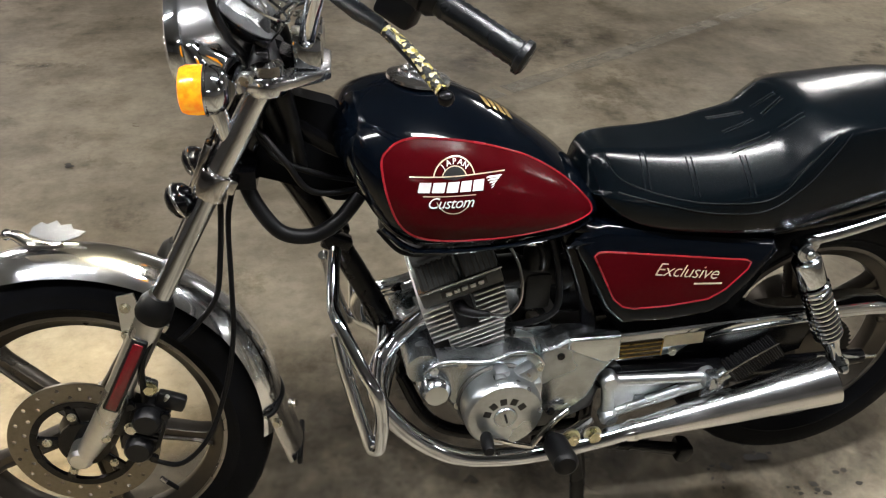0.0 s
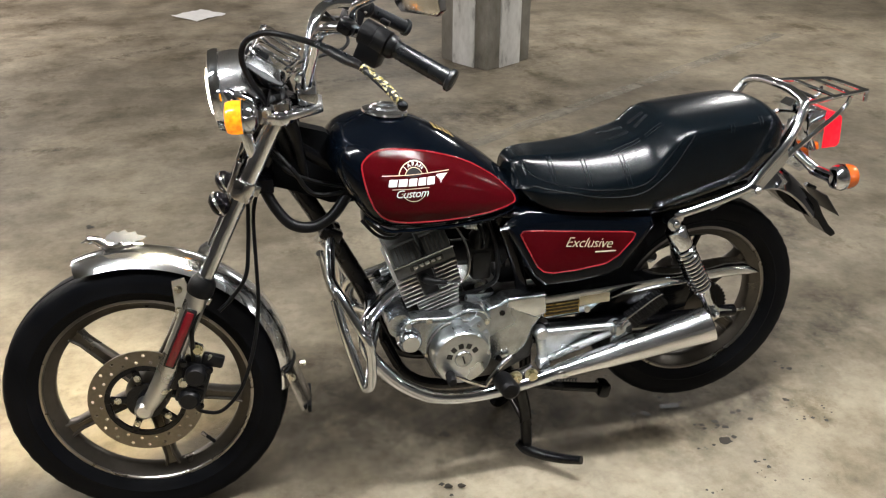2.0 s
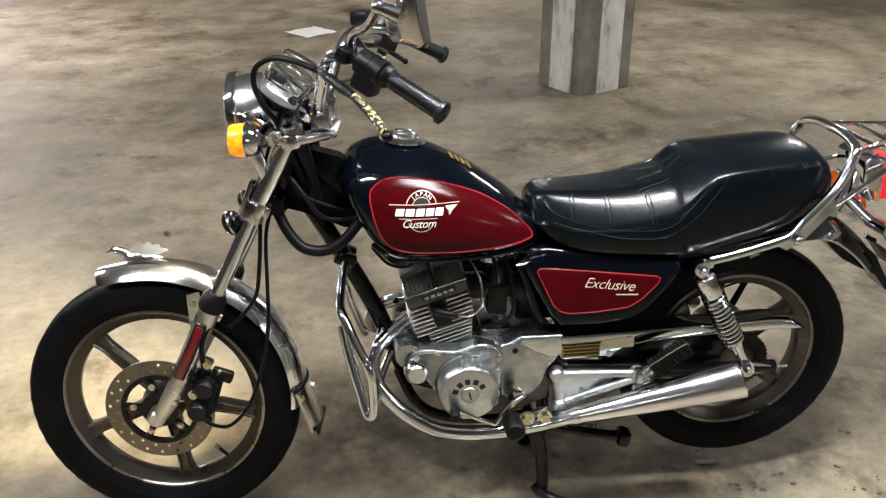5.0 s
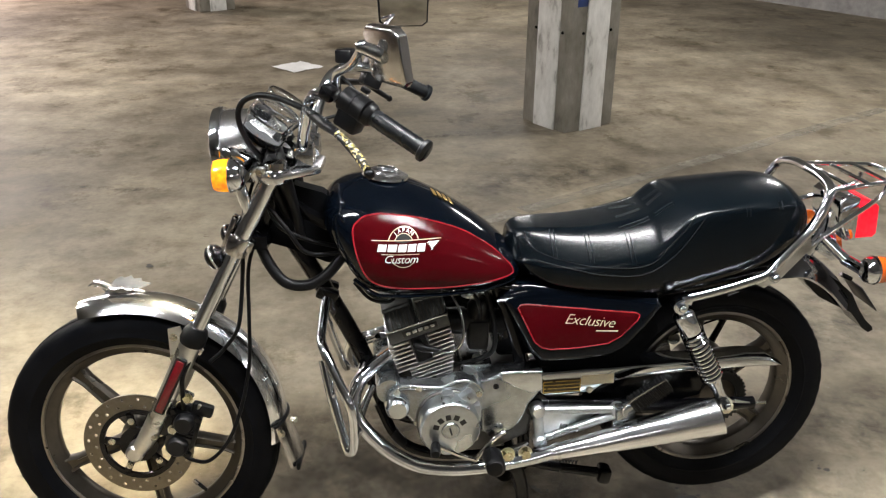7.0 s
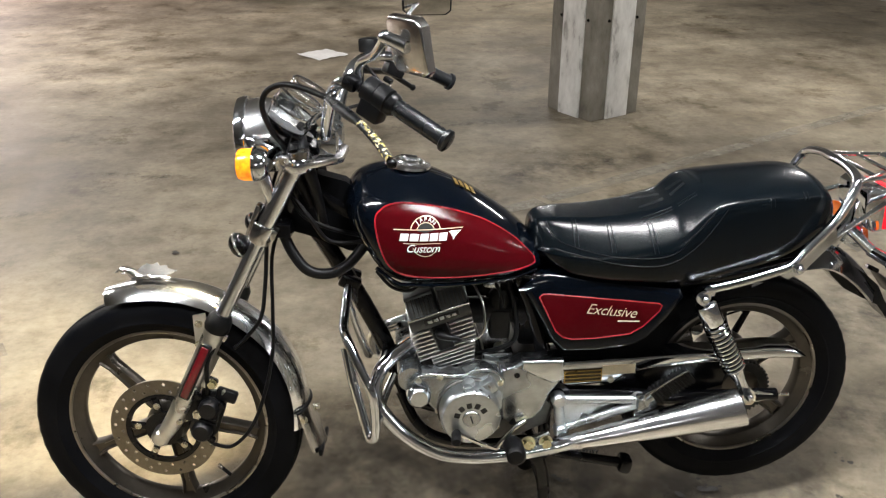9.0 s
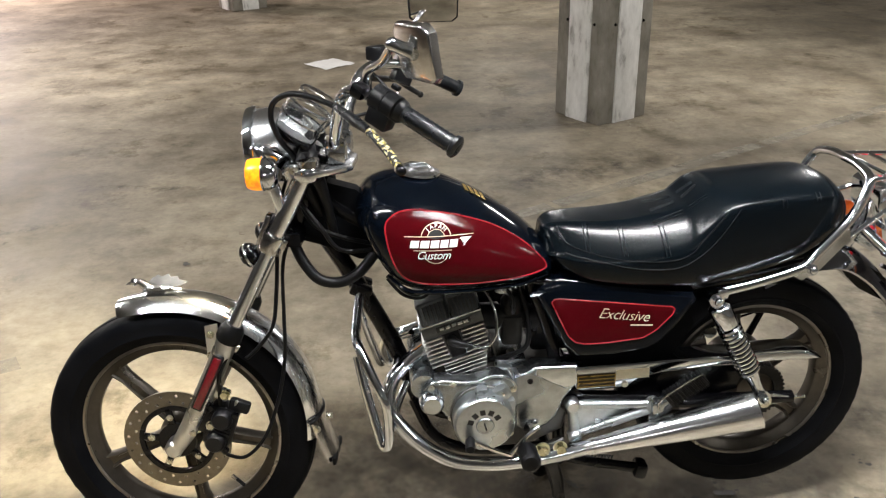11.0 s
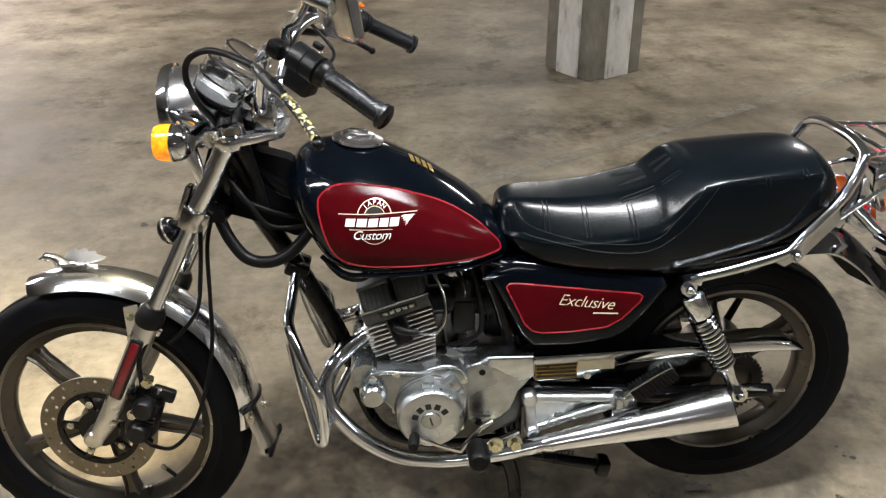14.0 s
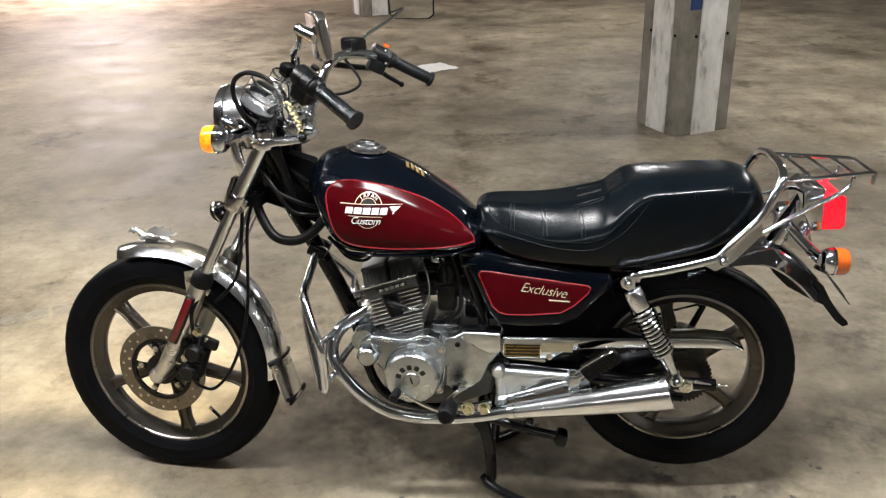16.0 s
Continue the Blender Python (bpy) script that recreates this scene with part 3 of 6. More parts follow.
# -- wheels --
def tyre_mesh(outer, bead, half, sides=96):
    mid = (outer + bead) / 2
    prof = [(bead - 0.004, 0.62), (bead + 0.004, 0.74), (bead + 0.012, 0.86), (bead + 0.020, 0.935), (bead + 0.021, 0.955), (bead + 0.024, 0.955), (bead + 0.025, 0.945), (mid, 1.0), (outer - 0.016, 0.975), (outer - 0.0075, 0.86), (outer - 0.0035, 0.62),
            (outer - 0.0025, 0.33), (outer - 0.0065, 0.31), (outer - 0.0065, 0.26), (outer - 0.0015, 0.24), (outer, 0.0)]
    both = prof + [(r, -y) for r, y in prof[-2::-1]]
    bm = lathe([(r, y * half) for r, y in both], sides, closed=True)
    # tread sipes cut into the shoulder
    for v in bm.verts:
        rad = math.hypot(v.co.x, v.co.z)
        share = abs(v.co.y) / half
        if 0.5 < share < 0.95 and rad > mid + 0.006:
            ang = math.atan2(v.co.z, v.co.x) + share * 0.05
            if int(round(ang / (2 * math.pi) * sides)) % 2:
                k = (rad - 0.0018) / rad
                v.co.x *= k
                v.co.z *= k
    return bm


def rim_mesh(bead, half):
    prof = [(bead + 0.001, half), (bead - 0.006, half + 0.002), (bead - 0.010, half - 0.004), (bead - 0.020, half - 0.009), (bead - 0.026, half - 0.016),
            (bead - 0.032, half - 0.018), (bead - 0.034, half - 0.021)]
    inner = prof + [(r, -y) for r, y in prof[::-1]]
    back = [(bead - 0.022, -half + 0.016), (bead - 0.022, half - 0.016)]
    return lathe(inner + back, 96, closed=True)


def spoke_mesh(r0, r1, w0, w1, thick, ang):
    """A tapered wheel arm with a trough down each face."""
    rows = []
    bm = bmesh.new()
    n = 6
    for k in range(n + 1):
        s = k / n
        r, w = r0 + (r1 - r0) * s, w0 + (w1 - w0) * s
        if k == n:
            w *= 1.5
        t = thick / 2
        ring = [(-w / 2, -t * 0.7), (-w / 2 + 0.003, -t), (-w / 2 + 0.006, -t), (-w / 2 + 0.009, -t + 0.006), (w / 2 - 0.009, -t + 0.006), (w / 2 - 0.006, -t), (w / 2 - 0.003, -t), (w / 2, -t * 0.7)]
        ring += [(x, -y) for x, y in ring[::-1]]
        rows.append([bm.verts.new((r, y, x)) for x, y in ring])
    for a, b in zip(rows, rows[1:]):
        for k in range(len(a)):
            bm.faces.new((a[k], a[(k + 1) % len(a)], b[(k + 1) % len(a)], b[k]))
    bm.faces.new(rows[0])
    bm.faces.new(rows[-1][::-1])
    bmesh.ops.rotate(bm, cent=(0, 0, 0), matrix=Matrix.Rotation(-ang, 3, "Y"), verts=bm.verts)
    return bm


def disc_mesh(r0, r1, y, thick, holes=40):
    """A brake rotor with real drilled holes, set in a zigzag."""
    bm = bmesh.new()
    step = 2 * math.pi / holes
    cache = {}

    def vert(r, a):
        key = (round(r, 5), round(a % (2 * math.pi), 5))
        if key not in cache:
            cache[key] = bm.verts.new((r * math.cos(a), y, r * math.sin(a)))
        return cache[key]

    for k in range(holes):
        a0, a1 = k * step, ((k + 1) % holes) * step
        am = a0 + step / 2
        rm = (r0 + r1) / 2
        rim = [vert(r0, a0), vert(r0, am), vert(r0, a1), vert(rm, a1), vert(r1, a1), vert(r1, am), vert(r1, a0), vert(rm, a0)]
        c = Vector((am, rm + (0.0085 if k % 2 else -0.0085)))
        h = 0.0040
        hole = []
        for j in range(8):
            b = math.radians(225 + 45 * j)
            hole.append(bm.verts.new(((c.y + h * math.sin(b)) * math.cos(c.x + h / c.y * math.cos(b)), y, (c.y + h * math.sin(b)) * math.sin(c.x + h / c.y * math.cos(b)))))
        for j in range(8):
            bm.faces.new((rim[j], rim[(j + 1) % 8], hole[(j + 1) % 8], hole[j]))
    got = bmesh.ops.extrude_face_region(bm, geom=bm.faces[:])
    bmesh.ops.translate(bm, vec=(0, thick, 0), verts=[g for g in got["geom"] if isinstance(g, bmesh.types.BMVert)])
    return bm


def carrier_mesh(r0, r1, y, thick, arms=5):
    bits = [lathe([(r1, y), (r1, y + thick), (r1 - 0.012, y + thick), (r1 - 0.012, y)], 48, closed=True), lathe([(0.002, y), (r0, y), (r0, y + thick), (0.002, y + thick)], 32)]
    for k in range(arms):
        a = 2 * math.pi * k / arms + 0.5
        b = block((r1 - r0, thick, 0.016), ((r0 + r1) / 2 - 0.004, y + thick / 2, 0), bevel=0.002)
        bmesh.ops.rotate(b, cent=(0, 0, 0), matrix=Matrix.Rotation(-a, 3, "Y"), verts=b.verts)
        bits.append(b)
    return joined(*bits)


FRONT_AXLE = Vector((-0.712, -0.003, 0.300))
REAR_AXLE = Vector((0.699, 0.018, 0.346))


def front_wheel():
    here = Matrix.Translation(FRONT_AXLE)
    m = ST @ here
    wheel = part("front_wheel", rim_mesh(0.245, 0.029), WHEEL_PAINT, bike, "bronze-grey five-spoke cast wheel", m)
    part("tyre", tyre_mesh(0.3235, 0.245, 0.048), TYRE, wheel, "dusty black road tyre", m)
    for side in (-1, 1):
        lip = lathe([(0.2425, side * 0.0305), (0.2365, side * 0.0318), (0.2340, side * 0.0285), (0.2360, side * 0.0255)], 96, closed=True)
        part("rim_edge", lip, RIM_EDGE, wheel, "bright machined rim edge", m)
    for k in range(5):
        part("spoke", spoke_mesh(0.045, 0.216, 0.036, 0.026, 0.034, radians(61 + 72 * k)), WHEEL_PAINT, wheel, turn=m)
    part("hub", lathe([(0.012, -0.062), (0.036, -0.062), (0.040, -0.05), (0.052, -0.03), (0.052, 0.03), (0.036, 0.055), (0.012, 0.06)], 40), WHEEL_PAINT, wheel, turn=m)
    part("brake_disc", disc_mesh(0.090, 0.129, -0.064, 0.005), DISC, wheel, "drilled steel brake disc", m)
    part("disc_carrier", carrier_mesh(0.045, 0.092, -0.066, 0.008), FRAME_PAINT, wheel, "black disc carrier", m)
    for k in range(5):
        a = 2 * math.pi * k / 5 + 0.5
        part("disc_bolt", bolt((0.062 * math.cos(a), -0.066, 0.062 * math.sin(a)), (0, -1, 0), 0.006, 0.006), BOLT, wheel, turn=m)
    stem = rod((0.17 * math.cos(-0.9), -0.012, 0.17 * math.sin(-0.9)), (0.212 * math.cos(-0.9), -0.006, 0.212 * math.sin(-0.9)), 0.0045)
    part("valve", stem, RUBBER, wheel, turn=m)
    part("valve_cap", rod((0.170 * math.cos(-0.9), -0.012, 0.170 * math.sin(-0.9)), (0.182 * math.cos(-0.9), -0.011, 0.182 * math.sin(-0.9)), 0.0056), CHROME_DULL, wheel, turn=m)


def rear_wheel():
    m = Matrix.Translation(REAR_AXLE)
    wheel = part("rear_wheel", rim_mesh(0.2175, 0.038), WHEEL_PAINT, bike, "bronze-grey five-spoke cast wheel", m)
    part("tyre", tyre_mesh(0.297, 0.2175, 0.060), TYRE, wheel, "dusty black road tyre", m)
    for side in (-1, 1):
        lip = lathe([(0.2150, side * 0.0395), (0.2090, side * 0.0408), (0.2065, side * 0.0375), (0.2085, side * 0.0345)], 96, closed=True)
        part("rim_edge", lip, RIM_EDGE, wheel, "bright machined rim edge", m)
    for k in range(5):
        part("spoke", spoke_mesh(0.06, 0.190, 0.042, 0.030, 0.036, radians(33 + 72 * k)), WHEEL_PAINT, wheel, turn=m)
    part("hub", lathe([(0.012, -0.07), (0.05, -0.07), (0.07, -0.05), (0.075, 0.0), (0.085, 0.04), (0.085, 0.075), (0.012, 0.08)], 40), WHEEL_PAINT, wheel, turn=m)
    # toothed sprocket
    bm = bmesh.new()
    teeth = 40
    outer = [bm.verts.new(((0.075 if k % 4 < 2 else 0.070) * math.cos(2 * math.pi * k / (teeth * 4)), -0.082, (0.075 if k % 4 < 2 else 0.070) * math.sin(2 * math.pi * k / (teeth * 4)))) for k in range(teeth * 4)]
    inner = [bm.verts.new((0.048 * math.cos(2 * math.pi * k / (teeth * 4)), -0.082, 0.048 * math.sin(2 * math.pi * k / (teeth * 4)))) for k in range(teeth * 4)]
    for k in range(teeth * 4):
        j = (k + 1) % (teeth * 4)
        bm.faces.new((outer[k], outer[j], inner[j], inner[k]))
    got = bmesh.ops.extrude_face_region(bm, geom=bm.faces[:])
    bmesh.ops.translate(bm, vec=(0, 0.007, 0), verts=[g for g in got["geom"] if isinstance(g, bmesh.types.BMVert)])
    part("sprocket", bm, CARB, wheel, "oily toothed sprocket", m)


front_wheel()
rear_wheel()


# -- fork and front end --
def fork_leg(side):
    y = side * FORK_Y
    leg = part("fork_leg", tube([on_fork(0.300, y, 0.010), on_fork(0.34, y, 0.003), on_fork(0.40, y), on_fork(0.575, y)], [0.018, 0.022, 0.0235, 0.0245], 24), FORK_ALLOY, bike, "satin alloy fork lower leg", ST)
    ax = FRONT_AXLE
    boss = lathe([(0.004, -0.016), (0.015, -0.016), (0.021, -0.010), (0.022, 0.022), (0.006, 0.024)], 24, at=(ax.x, y, ax.z - 0.006))
    part("axle_boss", boss if side < 0 else mirror_y(lathe([(0.004, -0.016), (0.015, -0.016), (0.021, -0.010), (0.022, 0.022), (0.006, 0.024)], 24, at=(ax.x, -y, ax.z - 0.006))), FORK_ALLOY, leg, turn=ST)
    part("dust_boot", tube([on_fork(0.572, y), on_fork(0.580, y), on_fork(0.600, y), on_fork(0.612, y)], [0.027, 0.030, 0.028, 0.020], 24, smooth=False), RUBBER, leg, "black rubber dust boot", ST)
    part("stanchion", rod(on_fork(0.57, y), on_fork(0.80, y, -0.006), 0.0168, 24), CHROME, leg, "chromed fork tube", ST)
    part("upper_cover", rod(on_fork(0.80, y, -0.006), on_fork(0.962, y, -0.015), 0.0192, 24), SATIN, leg, "chromed upper fork cover", ST)
    part("collar", tube([on_fork(z, y, -0.006) for z in (0.784, 0.7845, 0.787, 0.820, 0.8225, 0.823)], [0.0205, 0.0250, 0.0262, 0.0262, 0.0250, 0.0205], 28, smooth=False), CHROME_DULL, leg, "chrome clamp collar", ST)
    part("pinch_lug", block((0.022, 0.030, 0.026), on_fork(0.803, y, -0.03), Matrix.Rotation(RAKE, 3, "Y"), 0.004), CHROME_DULL, leg, turn=ST)
    turn = Matrix.Rotation(RAKE, 3, "Y")
    shell = block((0.027, 0.012, 0.152), on_fork(0.478, y + side * 0.026, 0.002), turn, 0.005)
    part("reflector_frame", shell, PLASTIC, leg, turn=ST)
    part("reflector", block((0.019, 0.010, 0.142), on_fork(0.478, y + side * 0.030, 0.002), turn, 0.0045), REFLECTOR, leg, "long red reflector strip", ST)
    if side < 0:
        part("drain_bolt", bolt(on_fork(0.345, y - 0.018, -0.012), (0, -1, 0), 0.006, 0.006), BOLT, leg, turn=ST)
        for z in (0.44, 0.36):
            part("caliper_lug", block((0.045, 0.020, 0.029), on_fork(z, y, -0.035), turn, 0.006), FORK_ALLOY, leg, turn=ST)
        for z in (0.44, 0.36):
            part("lug_bolt", bolt(on_fork(z, y - 0.010, -0.048), (0, -1, 0), 0.0095, 0.010), BRASS if z > 0.4 else BOLT, leg, turn=ST)
    # fender bracket plate between the leg and the fender
    plate = [(-0.618, 0.592), (-0.590, 0.598), (-0.580, 0.55), (-0.605, 0.48), (-0.618, 0.50)]
    part("fender_bracket", slab(plate, side * 0.056, side * 0.061, 0), FORK_ALLOY, leg, "satin alloy fender bracket", ST)
    for z, x in ((0.572, -0.606), (0.52, -0.610)):
        part("bracket_bolt", bolt((x, side * 0.061, z), (0, side, 0), 0.007, 0.007), BOLT, leg, turn=ST)


fork_leg(-1)
fork_leg(1)

CALIPER = Vector((-0.598, -0.080, 0.352))


def caliper():
    t = Matrix.Rotation(radians(20), 3, "Y")
    body = part("brake_caliper", block((0.070, 0.052, 0.120), CALIPER, t, 0.020), PLASTIC, bike, "black front brake caliper", ST)
    for dz in (-0.032, 0.030):
        part("piston_cap", lathe([(0.003, -0.012), (0.019, -0.012), (0.024, -0.006), (0.024, 0.01), (0.003, 0.01)], 24, at=CALIPER + t @ Vector((0.002, -0.034, dz))), PLASTIC, body, turn=ST)
    part("pad_pin_cover", block((0.05, 0.02, 0.03), CALIPER + t @ Vector((0.030, -0.012, 0.068)), t, 0.006), PLASTIC, body, turn=ST)
    for k in range(3):
        part("caliper_rib", block((0.050, 0.006, 0.006), CALIPER + t @ Vector((0.004, -0.028, -0.008 + 0.009 * k)), t, 0.002), PLASTIC, body, turn=ST)
    part("bleed_nipple", rod(CALIPER + t @ Vector((0.018, -0.015, 0.060)), CALIPER + t @ Vector((0.022, -0.022, 0.082)), 0.004), BOLT, body, turn=ST)
    part("slide_arm", block((0.03, 0.04, 0.07), CALIPER + t @ Vector((-0.04, -0.004, 0.01)), t, 0.008), PLASTIC, body, turn=ST)
    for d in ((0.028, -0.03, 0.05), (0.03, -0.03, -0.045), (-0.03, -0.026, 0.05)):
        part("caliper_bolt", bolt(CALIPER + t @ Vector(d), (0, -1, 0), 0.0065, 0.007), FRAME_PAINT, body, turn=ST)
    hose = [CALIPER + Vector((0.01, -0.02, 0.06)), (-0.585, -0.105, 0.45), (-0.578, -0.112, 0.50), (-0.555, -0.100, 0.545), (-0.545, -0.07, 0.56)]
    part("brake_hose", tube(hose, 0.0052, 10), RUBBER, body, "black rubber brake hose", ST)
    part("hose_clip", block((0.028, 0.014, 0.016), (-0.548, -0.085, 0.553), Matrix.Rotation(radians(35), 3, "Y"), 0.003), CHROME_DULL, body, turn=ST)
    drop = [(-0.425, -0.05, 0.83), (-0.440, -0.06, 0.788), (-0.442, -0.07, 0.753), (-0.450, -0.08, 0.675), (-0.463, -0.09, 0.606), (-0.499, -0.09, 0.556), (-0.529, -0.095, 0.531)]
    part("brake_line", tube(drop, 0.0048, 10), RUBBER, body, "black rubber brake line")
    loop = [CALIPER + Vector((0.0, -0.02, -0.06)), (-0.585, -0.09, 0.272), (-0.54, -0.10, 0.275), (-0.49, -0.10, 0.33), (-0.455, -0.085, 0.42), (-0.435, -0.075, 0.52), (-0.43, -0.07, 0.62), (-0.425, -0.06, 0.74), (-0.40, -0.05, 0.82)]
    part("speedometer_cable", tube(loop, 0.0045, 10), RUBBER, body, "thin black cable", ST)


caliper()


def fender_arc(angles, radius, half, thick=0.0025, crown=0.30, lips=True):
    """A curved mudguard strip round the front axle; angles in degrees from the tail end, going up."""
    bm = bmesh.new()
    rows = []
    for a, r, w in zip(angles, radius, half if isinstance(half, list) else [half] * len(angles)):
        c, s = math.cos(radians(a)), math.sin(radians(a))
        row = []
        for k in range(17):
            q = -1 + 2 * k / 16
            rr = r - 0.030 * abs(q) ** 2.6
            row.append(bm.verts.new((FRONT_AXLE.x + rr * c, q * w, FRONT_AXLE.z + rr * s)))
        rows.append(row)
    for a, b in zip(rows, rows[1:]):
        for k in range(16):
            bm.faces.new((a[k], a[k + 1], b[k + 1], b[k]))
    bmesh.ops.recalc_face_normals(bm, faces=bm.faces)
    bmesh.ops.solidify(bm, geom=bm.faces[:], thickness=thick)
    return bm


def front_fender():
    angles = [-2 + k * 112.0 / 44 for k in range(45)]
    radii = [0.340 + 0.018 * min(1, k / 16) for k in range(45)]
    widths = [0.058 * (1 - max(0, (k - 40) / 4) ** 2 * 0.22) for k in range(45)]
    fender = part("front_fender", fender_arc(angles, radii, widths), DUSTY_CHROME, bike, "polished chrome front mudguard", ST)
    # lower tail flap
    rows = []
    for k in range(9):
        s = k / 8
        x, z, w = -0.371 + 0.036 * s, 0.345 - 0.118 * s, 0.054 + 0.004 * s
        rows.append([(x - 0.020 * abs(q) ** 3, q * w, z) for q in [j / 6 for j in range(-6, 7)]] + [(x - 0.004 - 0.020 * abs(q) ** 3, q * w, z) for q in [j / 6 for j in range(6, -7, -1)]])
    part("tail_flap", loft(rows), CHROME_DULL, fender, "dull chrome lower flap", ST)
    part("flap_edge", block((0.010, 0.112, 0.020), (-0.342, 0, 0.228), None, 0.004), RUBBER, fender, turn=ST)
    part("joint_band", tube([(-0.394, -0.060, 0.336), (-0.380, -0.050, 0.342), (-0.369, 0, 0.346), (-0.380, 0.050, 0.342), (-0.394, 0.060, 0.336)], 0.0042, 10), RUBBER, fender, turn=ST)
    part("flap_bolt", bolt((-0.376, -0.058, 0.322), (-0.3, -1, 0), 0.007, 0.008), BOLT, fender, turn=ST)
    part("flap_bolt", bolt((-0.355, -0.030, 0.342), (1, -0.2, 0.2), 0.007, 0.012), BOLT, fender, turn=ST)
    # plain winged ornament on the crown
    top = FRONT_AXLE + Vector((-0.030, 0, 0.351))
    body = tube([top + Vector((-0.052, 0, 0.028)), top + Vector((-0.035, 0, 0.030)), top + Vector((-0.01, 0, 0.014)), top + Vector((0.03, 0, 0.002)), top + Vector((0.07, 0, -0.014))], [0.003, 0.009, 0.013, 0.010, 0.003], 14)
    orn = part("fender_ornament", body, DUSTY_CHROME, fender, "small chrome winged ornament", ST)
    part("head", joined(ball(top + Vector((-0.046, 0, 0.031)), 0.0095), rod(top + Vector((-0.050, 0, 0.031)), top + Vector((-0.066, 0, 0.024)), 0.005, 10, 0.0012)), CHROME, orn, turn=ST)
    for s in (-1, 1):
        w = slab([(-0.026, 0.004), (-0.016, 0.030), (-0.002, 0.041), (0.008, 0.036), (0.022, 0.043), (0.030, 0.034), (0.046, 0.036), (0.050, 0.027), (0.070, 0.022), (0.060, 0.014), (0.040, 0.006), (0.010, 0.000)], -0.0028, 0.0028, 0.0015)
        bmesh.ops.rotate(w, cent=(0, 0, 0), matrix=Matrix.Rotation(-s * radians(52), 3, "X"), verts=w.verts)
        bmesh.ops.translate(w, vec=top + Vector((0, s * 0.006, 0.008)), verts=w.verts)
        part("wing", w, SATIN, orn, turn=ST)
    part("tail", slab([(0.050, -0.012), (0.072, 0.004), (0.090, 0.000), (0.092, -0.010), (0.070, -0.020)], -0.006, 0.006, 0.002), CHROME, orn, turn=ST @ Matrix.Translation(top))


front_fender()


def triple_clamps():
    low = on_fork(0.803, 0, -0.045)
    yoke = part("lower_yoke", slab([(-0.470, 0.792), (-0.375, 0.792), (-0.375, 0.820), (-0.462, 0.820)], -0.092, 0.092, 0), FRAME_PAINT, bike, "black lower fork yoke", ST)
    plan = [(-0.382, -0.100), (-0.372, -0.118), (-0.345, -0.120), (-0.322, -0.112), (-0.270, -0.070), (-0.258, -0.052), (-0.258, 0.052), (-0.270, 0.070), (-0.322, 0.112), (-0.345, 0.120), (-0.372, 0.118), (-0.382, 0.100)]
    mid = Vector((-0.32, 0))
    top = loft([[(mid.x + (x - mid.x) * k, y * k, z) for x, y in plan] for k, z in ((0.96, 0.950), (0.99, 0.9515), (1.0, 0.954), (1.0, 0.963), (0.99, 0.9655), (0.96, 0.967))])
    crown = part("top_yoke", top, SATIN, bike, "silver top fork yoke", ST)
    for s in (-1, 1):
        part("leg_boss", lathe([(0.003, -0.030), (0.026, -0.030), (0.029, -0.026), (0.029, -0.006), (0.026, -0.002), (0.003, -0.002)], 28, "Z", at=on_fork(0.972, s * FORK_Y, -0.012)), CHROME, crown, turn=ST)
        part("fork_cap", lathe([(0.003, -0.004), (0.024, -0.004), (0.024, 0.010), (0.016, 0.016), (0.003, 0.017)], 24, "Z", at=on_fork(0.975, s * FORK_Y, -0.012)), CHROME_DULL, crown, turn=ST)
        part("yoke_bolt", bolt(on_fork(0.968, s * 0.112, 0.012), (-0.4, s, 0), 0.0075, 0.010), BOLT, crown, turn=ST)
        part("yoke_ear", block((0.035, 0.022, 0.022), on_fork(0.972, s * 0.106, 0.02), None, 0.006), SATIN, crown, turn=ST)
        part("bar_clamp", block((0.046, 0.034, 0.054), on_fork(0.994, s * 0.052, -0.058), None, 0.011), CHROME, crown, turn=ST)
        part("clamp_bolt", bolt(on_fork(1.020, s * 0.052, -0.030), (0, 0, 1), 0.007, 0.008), BOLT, crown, turn=ST)
    part("stem_nut", lathe([(0.003, 0), (0.020, 0), (0.020, 0.012), (0.003, 0.014)], 6, "Z", at=on_fork(0.978, 0, -0.06)), BOLT, crown, turn=ST)
    part("ignition_lock", rod(on_fork(0.975, 0, 0.005), on_fork(1.005, 0, 0.0), 0.018, 20), PLASTIC, crown, turn=ST)


triple_clamps()


